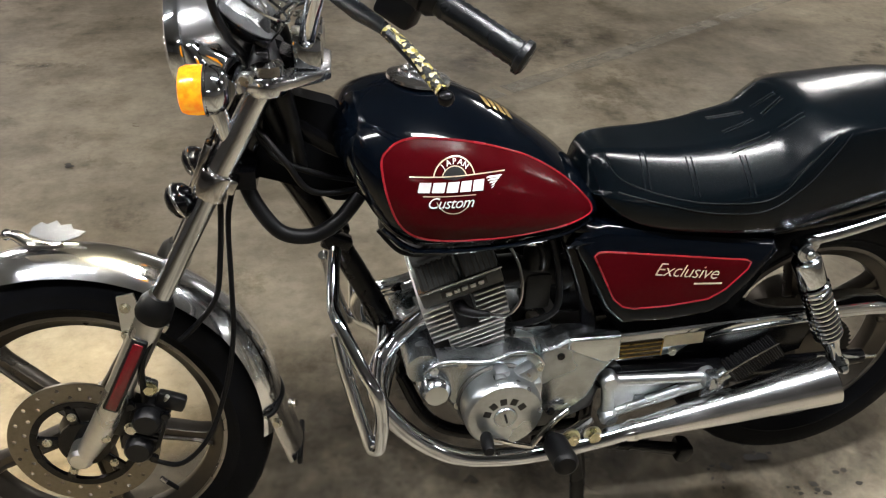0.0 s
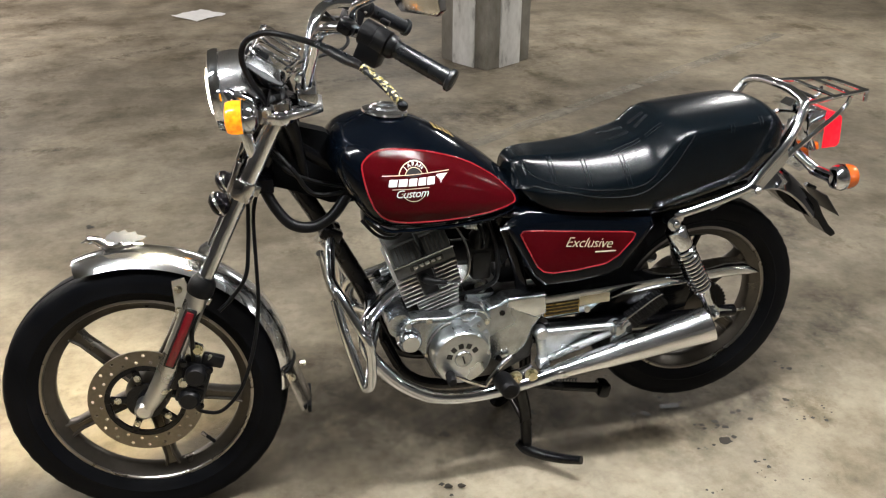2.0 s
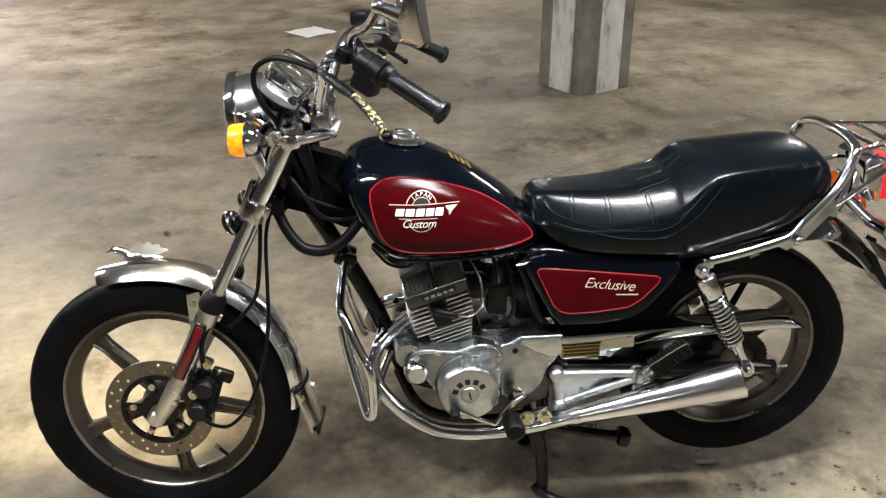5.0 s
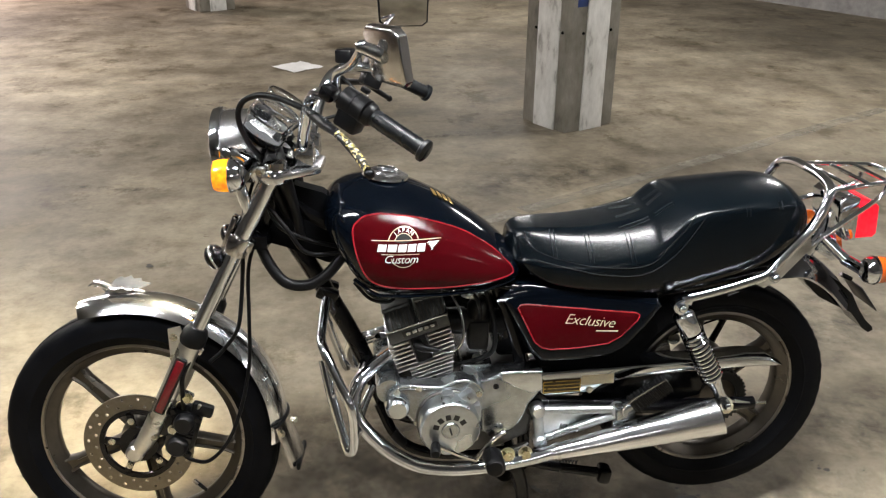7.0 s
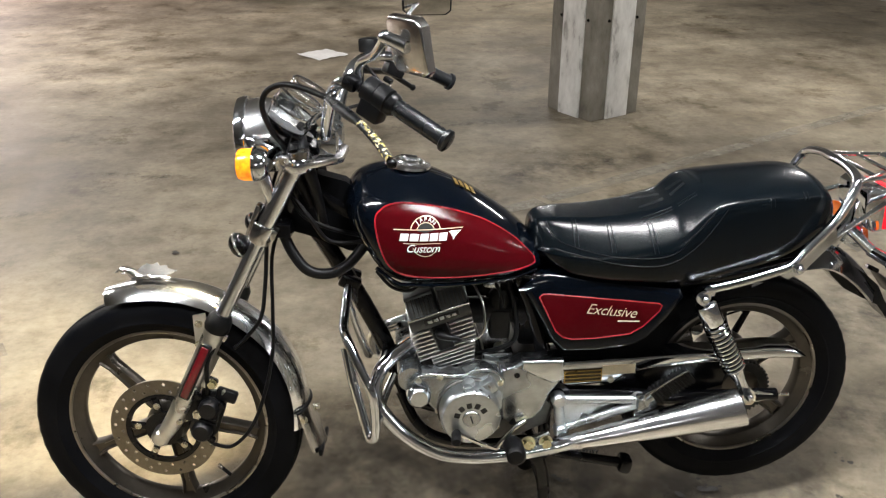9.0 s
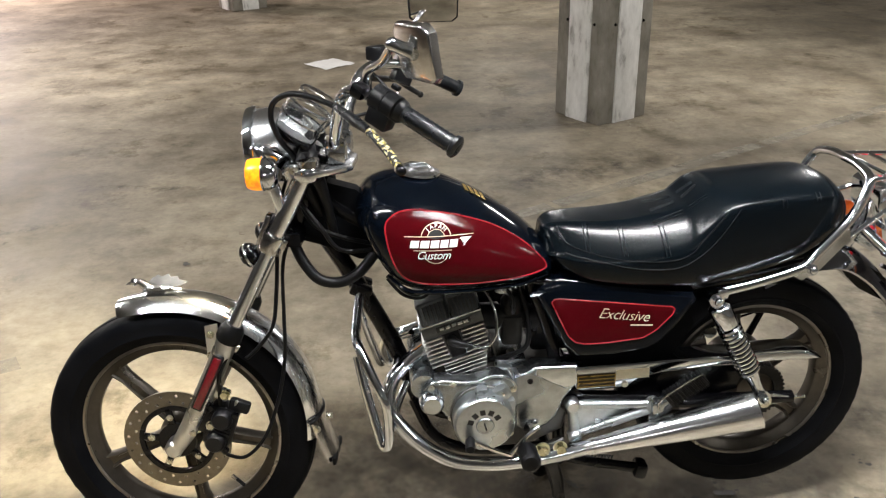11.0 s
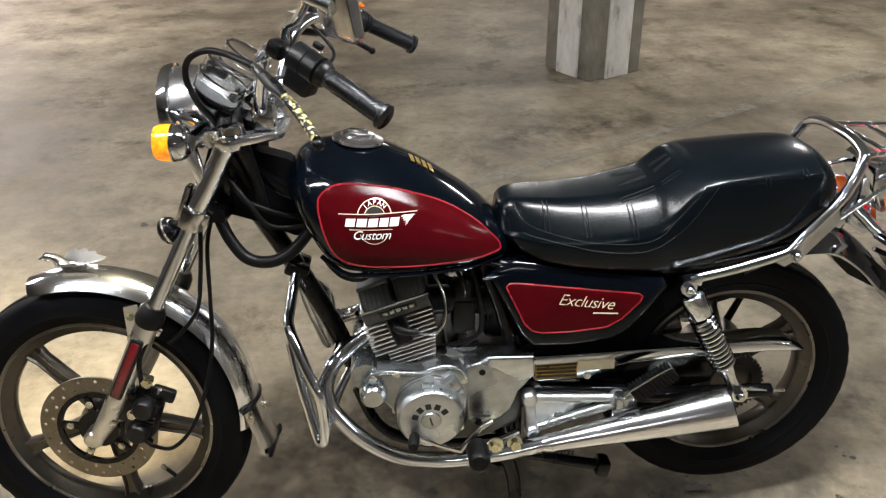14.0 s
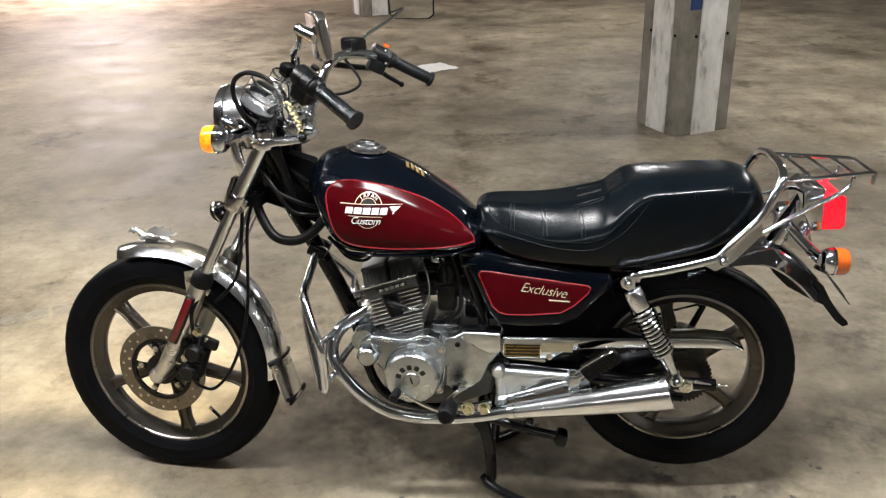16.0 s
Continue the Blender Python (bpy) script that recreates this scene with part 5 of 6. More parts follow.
cap_at = TANK_SKIN.ray_cast(Vector((-0.122, 0, 2)), Vector((0, 0, -1)))[0]
cap_turn = Matrix.Rotation(radians(7), 4, "Y")
cap_m = Matrix.Translation(cap_at - Vector((0, 0, 0.005))) @ cap_turn
cap = part("filler_cap", lathe([(0.003, 0.0), (0.052, 0.0), (0.051, 0.005), (0.040, 0.009), (0.034, 0.010), (0.032, 0.014), (0.026, 0.016), (0.003, 0.016)], 44, "Z"), SATIN, tank, "round chrome filler cap", cap_m)
part("key_flap", block((0.040, 0.016, 0.007), (0.0, 0, 0.019), None, 0.003), CHROME, cap, turn=cap_m)


SEAT_TOP = [(0.158, 0.792), (0.168, 0.806), (0.209, 0.809), (0.294, 0.808), (0.36, 0.813), (0.428, 0.826), (0.478, 0.838), (0.495, 0.852), (0.510, 0.869), (0.524, 0.880), (0.545, 0.884), (0.60, 0.888), (0.722, 0.898), (0.786, 0.901), (0.820, 0.890), (0.844, 0.864), (0.858, 0.815)]
SEAT_LOW = [(0.158, 0.752), (0.19, 0.715), (0.243, 0.688), (0.326, 0.678), (0.49, 0.671), (0.60, 0.690), (0.70, 0.712), (0.76, 0.740), (0.81, 0.768), (0.858, 0.790)]
SEAT_HALF = [(0.158, 0.062), (0.175, 0.085), (0.22, 0.108), (0.30, 0.128), (0.42, 0.146), (0.50, 0.148), (0.60, 0.140), (0.75, 0.132), (0.82, 0.115), (0.845, 0.095), (0.858, 0.065)]


def seat_section(x):
    top, low, half = interp(SEAT_TOP, x), interp(SEAT_LOW, x), interp(SEAT_HALF, x)
    right = []
    for k in range(14):
        s = 1 - (1 - k / 13) ** 1.4
        k_step = min(1.0, max(0.0, (x - 0.50) / 0.07))
        y = half * (0.93 + 0.055 * k_step) * s
        # the cushion falls away to a rounded shoulder
        rider = top - 0.004 * s ** 2 - 0.056 * max(0.0, (s - 0.50) / 0.50) ** 1.35
        pillion = top - 0.024 * s ** 2.4 - 0.006 * s ** 24
        right.append((x, y, rider + (pillion - rider) * k_step))
    z_sh = right[-1][2]
    for yy, t in ((0.985 + 0.010 * k_step, 0.14 - 0.09 * k_step), (1.0, 0.30), (1.0, 0.5), (0.985, 0.72), (0.955, 0.92), (0.90, 1.0), (0.45, 1.0)):
        right.append((x, half * yy, z_sh + (low - z_sh) * t))
    left = [(x, -y, z) for _, y, z in right[:0:-1]]
    return right + [(x, 0.0, low)] + left


xs = [0.158, 0.163, 0.170, 0.180] + [0.195 + 0.64 * k / 46 for k in range(47)] + [0.842, 0.850, 0.858]
seat_bm = loft(softened([seat_section(x) for x in xs], 2))
SEAT_SKIN = surface_of(seat_bm)
seat = part("seat", seat_bm, VINYL, bike, "stepped black vinyl twin seat", smooth=45)


def on_seat_side(points, lift=0.0004):
    out = []
    for x, z in points:
        hit = SEAT_SKIN.ray_cast(Vector((x, -1, z)), Vector((0, 1, 0)))[0]
        if hit:
            out.append((x, hit.y - lift, z))
    return out


def on_seat_top(points, lift=0.0004):
    out = []
    for x, y in points:
        hit = SEAT_SKIN.ray_cast(Vector((x, y, 2)), Vector((0, 0, -1)))[0]
        if hit:
            out.append((x, y, hit.z + lift))
    return out


for rim in ([(0.186, 0.812), (0.204, 0.773), (0.264, 0.752), (0.349, 0.740), (0.432, 0.742), (0.473, 0.757), (0.499, 0.787), (0.530, 0.824), (0.556, 0.854)],
            [(0.204, 0.750), (0.286, 0.735), (0.363, 0.722), (0.447, 0.725), (0.500, 0.756), (0.539, 0.797), (0.578, 0.855)]):
    line = on_seat_side([(p.x, p.y) for p in curve([(x, z, 0) for x, z in rim], 6)])
    for s in (-1, 1):
        part("seat_seam", tube([(x, -s * y, z) for x, y, z in line], 0.0011, 6, 1, smooth=False), SEAM, seat, "stitched seam")


def pleat(points):
    if len(points) > 2:
        part("pleat", tube(points, 0.0011, 6, 1, smooth=False), SEAM, seat, "pressed pleat line")


# paired pleats over the shoulder of the rider's part, and on the passenger's part
for x0, x1, z0, z1 in ((0.245, 0.247, 0.806, 0.757), (0.322, 0.327, 0.800, 0.750), (0.411, 0.418, 0.806, 0.752), (0.672, 0.674, 0.868, 0.850), (0.750, 0.752, 0.878, 0.862)):
    for gap in (0.0, 0.009):
        pleat(on_seat_side([(x0 + gap + (x1 - x0) * k / 10, z0 + (z1 - z0) * k / 10) for k in range(11)]))
# paired tuft lines running back over the rider's part and up the step
for side in (-1, 1):
    for x0, x1, y0, y1 in ((0.400, 0.470, 0.088, 0.080), (0.408, 0.468, 0.036, 0.022), (0.484, 0.522, 0.080, 0.084), (0.484, 0.518, 0.022, 0.016)):
        for gap in (0.0, 0.008):
            pleat(on_seat_top([(x0 + (x1 - x0) * k / 10, side * (y0 + (y1 - y0) * k / 10 - gap)) for k in range(11)], 0.0002))


def side_cover(s):
    black = [(0.124, 0.668), (0.150, 0.684), (0.190, 0.694), (0.30, 0.682), (0.49, 0.664), (0.50, 0.640), (0.462, 0.590), (0.415, 0.540), (0.385, 0.524), (0.31, 0.512), (0.225, 0.508), (0.196, 0.536), (0.156, 0.612)]
    lean_in = lambda x, z: -0.035 * (x - 0.14) / 0.3 + 0.20 * (z - 0.60)
    bm = slab(black, -0.075, -0.112, 0.017, lean_in)
    cover = part("side_cover", other_side(bm, s), BLACK_PAINT, bike, "gloss black side cover with a red inset", smooth=35)
    ridge = []
    for k in range(13):
        q = k / 12
        x = 0.122 + 0.124 * q
        rise = math.sin(math.pi * min(1.0, q * 1.0)) ** 0.8
        out = Vector((x, s * 0.103, 0.658 + 0.012 * q))
        ridge.append([out, out + Vector((0, -s * 0.010 * rise, 0.010 * rise)), out + Vector((0, -s * 0.024 * rise, 0.022 * rise)), out + Vector((0, -s * 0.036 * rise - s * 0.002, 0.020 * rise)), out + Vector((0, -s * 0.030, -0.008)), out + Vector((0, -s * 0.004, -0.008))])
    part("cover_shoulder", loft(ridge), BLACK_PAINT, cover, "gloss black rounded shoulder", smooth=60)
    red = [(0.169, 0.639), (0.176, 0.646), (0.190, 0.647), (0.438, 0.629), (0.445, 0.624), (0.440, 0.612), (0.404, 0.576), (0.374, 0.558), (0.302, 0.547), (0.244, 0.543), (0.222, 0.547), (0.206, 0.561)]
    bm = slab(red, -0.110, -0.1165, 0.003, lean_in)
    inset = part("red_inset", other_side(bm, s), RED_PAINT, cover, "dark candy red inset", smooth=35)
    line = [(x, s * (0.1155 - lean_in(x, z)), z) for x, z in red]
    part("pinstripe", tube(line, 0.0018, 6, 1, closed=True, smooth=False), RED_LINE, cover, "bright red pinstripe")
    if s < 0:
        bm = written("Exclusive", 0.034, 0.42, 0.92, slim=0.0006)
        bmesh.ops.rotate(bm, cent=(0, 0, 0), matrix=Matrix.Rotation(radians(4.5), 3, "Y"), verts=bm.verts)
        bmesh.ops.translate(bm, vec=(0.330, -0.1168, 0.610), verts=bm.verts)
        for v in bm.verts:
            v.co.y += lean_in(v.co.x, v.co.z)
        part("script", bm, CREAM_INK, inset, "pale gold script lettering", smooth=0)
        bar = strip(0.345, 0.395, 0.5865, 0.5895, 0.001, 6)
        for v in bar.verts:
            v.co.y = -0.1175 + lean_in(v.co.x, v.co.z)
        part("script_bar", bar, CREAM_INK, inset, smooth=0)


side_cover(-1)
side_cover(1)


# -- chassis --
def chassis():
    root = part("steering_head", rod((-0.425, 0, 0.80), (-0.330, 0, 0.985), 0.036, 24), FRAME_PAINT, bike, "black frame steering head")
    for name, line, r in (
        ("backbone", [(-0.36, 0, 0.90), (-0.20, 0, 0.80), (0.1, 0, 0.72), (0.35, 0, 0.69)], 0.030),
        ("down_tube", [(-0.375, 0, 0.85), (-0.30, 0, 0.72), (-0.205, 0, 0.53), (-0.155, 0, 0.40), (-0.13, 0, 0.33)], 0.021),
    ):
        part(name, tube(line, r, 16), FRAME_PAINT, root, "black frame tube")
    for s in (-1, 1):
        for name, line, r in (
            ("seat_rail", [(0.05, s * 0.06, 0.70), (0.25, s * 0.095, 0.665), (0.50, s * 0.105, 0.665), (0.76, s * 0.10, 0.70)], 0.013),
            ("rear_tube", [(0.12, s * 0.07, 0.69), (0.17, s * 0.085, 0.55), (0.195, s * 0.09, 0.40), (0.20, s * 0.09, 0.25)], 0.015),
            ("lower_tube", [(-0.15, s * 0.03, 0.36), (-0.10, s * 0.06, 0.27), (0.0, s * 0.075, 0.235), (0.2, s * 0.08, 0.235)], 0.013),
        ):
            part(name, tube(line, r, 14), FRAME_PAINT, root, "black frame tube")
        arm = tube([(0.19, s * 0.085, 0.365), (0.30, s * 0.098, 0.372), (0.55, s * 0.103, 0.352), (0.775, s * 0.098, 0.345)], [0.022, 0.020, 0.018, 0.016], 16)
        swing = part("swing_arm", arm, FRAME_PAINT, root, "black swing arm")
        part("adjuster_plate", slab([(0.664, 0.370), (0.700, 0.366), (0.760, 0.355), (0.768, 0.346), (0.758, 0.339), (0.674, 0.328)], s * 0.106, s * 0.113, 0), ALLOY, swing, "alloy chain adjuster plate")
        part("axle_nut", bolt((0.700, s * 0.113, 0.346), (0, s, 0), 0.013, 0.012), BOLT, swing)
        part("adjuster_bolt", rod((0.775, s * 0.104, 0.346), (0.806, s * 0.104, 0.346), 0.004), BOLT, swing)
    part("head_gusset_plate", slab([(-0.395, 0.79), (-0.340, 0.925), (-0.26, 0.900), (-0.20, 0.85), (-0.19, 0.73), (-0.26, 0.735), (-0.335, 0.770)], -0.026, 0.026, 0.010), MATT_BLACK, root)
    part("ignition_coil", block((0.075, 0.05, 0.045), (-0.155, -0.05, 0.705), None, 0.008), PLASTIC, root)
    hose = [(-0.405, -0.055, 0.80), (-0.385, -0.072, 0.755), (-0.352, -0.085, 0.715), (-0.305, -0.085, 0.705), (-0.262, -0.075, 0.722), (-0.225, -0.06, 0.76)]
    part("wiring_sleeve", tube(hose, 0.0125, 14), RUBBER, root, "thick black wiring sleeve")
    for k, dy in enumerate((-0.03, -0.06, 0.02)):
        part("loom", tube([(-0.39, dy, 0.90), (-0.36 + 0.02 * k, dy - 0.03, 0.84), (-0.30, dy - 0.02, 0.80 - 0.02 * k), (-0.22, dy, 0.77)], 0.005, 10), RUBBER, root)
    part("wire", tube([(-0.19, -0.10, 0.715), (-0.16, -0.11, 0.685), (-0.13, -0.10, 0.672), (-0.10, -0.08, 0.69)], 0.005, 10), RUBBER, root)
    part("wire", tube([(-0.20, -0.09, 0.71), (-0.165, -0.10, 0.672), (-0.12, -0.09, 0.660), (-0.085, -0.07, 0.69)], 0.004, 10), RUBBER, root)
    tray = block((0.28, 0.17, 0.12), (0.28, 0, 0.595), None, 0.012)
    part("battery_box", tray, FRAME_PAINT, root, "black battery box")
    part("tool_tray", slab([(0.185, 0.545), (0.46, 0.560), (0.50, 0.60), (0.52, 0.55), (0.47, 0.462), (0.235, 0.468)], -0.078, 0.078, 0.010), MATT_BLACK, root, "black tray under the side covers")
    part("inner_fender", tube([(0.42, 0, 0.44), (0.41, 0, 0.52), (0.45, 0, 0.60), (0.52, 0, 0.655), (0.62, 0, 0.675), (0.74, 0, 0.675)], 0.052, 12), FRAME_PAINT, root, "black inner rear mudguard")


chassis()


# -- engine --
def engine():
    case = [(-0.135, 0.448), (-0.10, 0.458), (0.02, 0.464), (0.10, 0.462), (0.215, 0.462), (0.225, 0.38), (0.205, 0.300), (0.12, 0.262), (0.0, 0.258), (-0.040, 0.282), (-0.070, 0.350), (-0.130, 0.415)]
    motor = part("engine", joined(slab(case, 0.0, -0.112, 0.012), slab(case, 0.0, 0.118, 0.012)), CAST_DARK, bike, "silver twin-cylinder engine with a finned barrel", smooth=35)
    left = [(-0.130, 0.448), (-0.118, 0.466), (-0.085, 0.470), (-0.02, 0.463), (0.03, 0.478), (0.070, 0.470), (0.088, 0.445), (0.088, 0.335), (0.068, 0.308), (0.02, 0.300), (-0.040, 0.318), (-0.064, 0.352), (-0.090, 0.388), (-0.126, 0.398)]
    cover = part("side_case", slab(left, -0.10, -0.146, 0.010), ALLOY, motor, "polished left crankcase cover", smooth=35)
    for x, z in ((-0.112, 0.455), (-0.062, 0.462), (0.078, 0.440), (0.072, 0.322), (-0.066, 0.372), (-0.096, 0.402)):
        part("case_screw", bolt((x, -0.145, z), (0, -1, 0), 0.006, 0.006), BOLT, cover)
    part("case_flange", tube([(-0.128, -0.142, 0.448), (-0.112, -0.144, 0.464), (-0.085, -0.144, 0.469), (-0.02, -0.144, 0.462), (0.03, -0.144, 0.476), (0.068, -0.144, 0.468), (0.086, -0.144, 0.444)], 0.0042, 10), ALLOY_BRIGHT, cover)
    c = (0.006, 0, 0.380)
    dome = lathe([(0.003, -0.198), (0.058, -0.198), (0.0655, -0.1965), (0.0695, -0.191), (0.0710, -0.180), (0.0715, -0.150)], 48, at=c)
    alt = part("alternator_cover", dome, BRUSHED, motor, "round satin alternator cover", smooth=35)
    # dark ring that paints the shadow gap between cover and case
    part("cover_shadow_ring", lathe([(0.0700, -0.140), (0.0745, -0.140), (0.0765, -0.149), (0.0745, -0.1515), (0.0700, -0.1515)], 48, closed=True, at=c), CAST_DARK, alt, "dark ring painted as the shadow gap round the cover")
    part("inspection_plug", lathe([(0.003, -0.202), (0.019, -0.202), (0.0215, -0.199), (0.0215, -0.194)], 32, at=c), ALLOY, alt)
    part("plug_slot", block((0.004, 0.002, 0.020), (c[0], -0.2025, c[2]), Matrix.Rotation(radians(-15), 3, "Y"), 0.0005), BLACK_INK, alt)
    # five plain dark blocks in an arc for the maker's name
    for k in range(5):
        a = radians(163 - 32 * k)
        bm = block((0.0122, 0.0016, 0.0135), (0, 0, 0), None, 0.0004)
        bmesh.ops.rotate(bm, cent=(0, 0, 0), matrix=Matrix.Rotation(-(a - math.pi / 2), 3, "Y"), verts=bm.verts)
        bmesh.ops.translate(bm, vec=(c[0] + 0.0345 * math.cos(a), -0.1982, c[2] + 0.0345 * math.sin(a)), verts=bm.verts)
        part("cast_block", bm, BLACK_INK, alt)
    lobes = joined(block((0.05, 0.03, 0.035), (0.045, -0.158, 0.438), Matrix.Rotation(radians(-30), 3, "Y"), 0.010), block((0.03, 0.03, 0.030), (0.003, -0.160, 0.446), None, 0.010), block((0.026, 0.03, 0.05), (0.068, -0.155, 0.40), None, 0.010))
    part("cover_lobe", lobes, BRUSHED, alt)
    part("lobe_plug", lathe([(0.003, -0.182), (0.011, -0.182), (0.013, -0.178), (0.013, -0.165)], 24, at=(-0.001, 0, 0.444)), ALLOY, alt)
    st = lathe([(0.003, -0.176), (0.020, -0.176), (0.027, -0.168), (0.029, -0.150), (0.029, 0.0)], 32, at=(-0.112, 0, 0.424))
    part("starter_cap", st, ALLOY_BRIGHT, motor, "round alloy starter cap")
    part("starter_barrel", rod((-0.128, -0.135, 0.452), (-0.128, 0.09, 0.452), 0.030, 24), ALLOY, motor)
    sprocket_cover = [(0.082, 0.470), (0.110, 0.476), (0.128, 0.488), (0.226, 0.488), (0.230, 0.440), (0.214, 0.420), (0.198, 0.400), (0.192, 0.378), (0.180, 0.352), (0.160, 0.332), (0.134, 0.322), (0.108, 0.322), (0.084, 0.334)]
    sp = part("sprocket_cover", slab(sprocket_cover, -0.09, -0.140, 0.008), ALLOY, motor, "dull alloy sprocket cover", smooth=35)
    part("upper_lid", slab([(0.128, 0.470), (0.130, 0.494), (0.226, 0.492), (0.230, 0.440), (0.20, 0.432)], -0.13, -0.147, 0.006), ALLOY_BRIGHT, sp, smooth=35)
    for x, z in ((0.118, 0.455), (0.112, 0.328)):
        part("cover_bolt", bolt((x, -0.135, z), (0, -1, 0), 0.0075, 0.008), FRAME_PAINT, sp)
    # barrel and head, leaning forward
    lean = Matrix.Translation((-0.022, 0, 0.452)) @ Matrix.Rotation(radians(-18), 4, "Y")
    barrel = part("barrel", block((0.080, 0.176, 0.058), (0.002, 0, 0.024), None, 0.005), FINS, motor, "finned cylinder barrel", turn=lean)
    for k in range(5):
        part("fin", block((0.094 + 0.003 * k, 0.200, 0.0036), (0.003 + 0.0016 * k, 0, 0.006 + 0.0098 * k), None, 0.0012), FIN_METAL, barrel, turn=lean)
    head = part("cylinder_head", block((0.128, 0.182, 0.078), (0.003, 0, 0.088), None, 0.006), FINS, motor, "finned cylinder head", turn=lean)
    part("fin", block((0.136, 0.204, 0.0050), (-0.002, 0, 0.054), None, 0.0014), FIN_METAL, head, turn=lean)
    for k in range(6):
        z = 0.0655 + 0.0110 * k
        for x0, x1 in ((-0.071, -0.018 - 0.001 * k), (0.018 + 0.001 * k, 0.074 + 0.001 * k)):
            part("fin", block((x1 - x0, 0.206, 0.0042), ((x0 + x1) / 2, 0, z), None, 0.0012), FIN_METAL, head, turn=lean)
    for x in (-0.020, 0.020):
        part("plug_well_wall", block((0.004, 0.200, 0.064), (x, 0, 0.092), None, 0.001), HEAD, head, turn=lean)
    rocker = part("rocker_cover", block((0.146, 0.196, 0.030), (0.008, 0, 0.139), None, 0.004), HEAD, motor, "dark grey rocker cover with cast ribs", turn=lean)
    part("cover_lip", block((0.150, 0.202, 0.0052), (0.009, 0, 0.157), None, 0.002), ALLOY_BRIGHT, rocker, "polished lip round the cover", turn=lean)
    for x0, x1 in ((-0.060, 0.008), (0.016, 0.080)):
        dome = block((x1 - x0, 0.190, 0.034), ((x0 + x1) / 2, 0, 0.175), None, 0.004, (0.97, 0.74))
        part("cover_dome", dome, HEAD, rocker, "dark cast dome", turn=lean)
        n = 7
        for k in range(n):
            x = x0 + 0.005 + (x1 - x0 - 0.010) * k / (n - 1)
            part("rib", block((0.0034, 0.196, 0.036), (x, 0, 0.1765), None, 0.0010, (1, 0.74)), CAST_DARK, rocker, turn=lean)
        part("dome_cap", block((x1 - x0 + 0.002, 0.136, 0.010), ((x0 + x1) / 2, 0, 0.196), None, 0.003, (0.96, 0.95)), HEAD, rocker, turn=lean)
    part("name_bar", block((0.084, 0.003, 0.014), (0.012, -0.0985, 0.1415), None, 0.001), BLACK_INK, rocker, turn=lean)
    for k in range(5):
        part("name_block", block((0.0105, 0.0022, 0.0080), (-0.016 + 0.0145 * k, -0.1008, 0.1415), None, 0.0005), ALLOY, rocker, turn=lean)
    cap_line = [(-0.004, -0.082, 0.102), (-0.003, -0.106, 0.106), (0.012, -0.117, 0.098), (0.038, -0.118, 0.084)]
    plug = part("plug_cap", tube(cap_line, [0.011, 0.012, 0.0085, 0.005], 12), RUBBER, motor, "black spark plug cap", turn=lean)
    wire = [lean @ Vector(p) for p in ((0.038, -0.118, 0.084), (0.068, -0.120, 0.072), (0.098, -0.116, 0.094), (0.112, -0.10, 0.150), (0.098, -0.07, 0.225))]
    part("plug_lead", tube(wire, 0.0032, 8), CHROME_DULL, plug, "pale spark plug lead")
    for s in (-1, 1):
        part("exhaust_port", rod(lean @ Vector((-0.050, s * 0.050, 0.082)), lean @ Vector((-0.092, s * 0.054, 0.080)), 0.023, 20), ALLOY, motor)
        part("carburettor", joined(rod((0.045, s * 0.05, 0.585), (0.145, s * 0.05, 0.575), 0.028, 20), block((0.05, 0.055, 0.075), (0.085, s * 0.055, 0.555), None, 0.010), lathe([(0.003, 0.0), (0.024, 0.0), (0.026, 0.03), (0.016, 0.045), (0.003, 0.046)], 20, "Z", at=(0.085, s * 0.058, 0.598))), CARB, motor, "grimy carburettor")
        part("intake_rubber", rod((0.01, s * 0.05, 0.585), (0.055, s * 0.05, 0.585), 0.032, 20), RUBBER, motor)
        part("air_hose", tube([(0.13, s * 0.05, 0.575), (0.17, s * 0.05, 0.585), (0.21, s * 0.03, 0.60)], 0.034, 16), RUBBER, motor)
    part("breather", tube([(0.02, -0.06, 0.47), (0.09, -0.085, 0.50), (0.12, -0.09, 0.53), (0.118, -0.08, 0.60), (0.10, -0.07, 0.67)], 0.006, 10), RUBBER, motor)
    part("fuel_hose", tube([(0.06, -0.075, 0.68), (0.078, -0.10, 0.655), (0.085, -0.095, 0.62), (0.085, -0.075, 0.60)], 0.0048, 10), RUBBER, motor)
    part("fuel_tap", joined(rod((0.055, -0.07, 0.695), (0.055, -0.07, 0.655), 0.010), block((0.03, 0.018, 0.014), (0.066, -0.085, 0.665), None, 0.004)), ALLOY, motor)
    part("crankcase_top", block((0.075, 0.17, 0.030), (0.082, 0, 0.470), None, 0.008), ALLOY, motor)
    part("air_box", block((0.110, 0.130, 0.170), (0.185, 0, 0.575), None, 0.012), FRAME_PAINT, motor, "black air filter box")
    part("battery_box", block((0.120, 0.150, 0.120), (0.330, 0, 0.590), None, 0.008), FRAME_PAINT, motor, "black battery box")
    part("top_plug", bolt((0.088, -0.060, 0.489), (0, 0, 1), 0.011, 0.009), BOLT, motor)


engine()


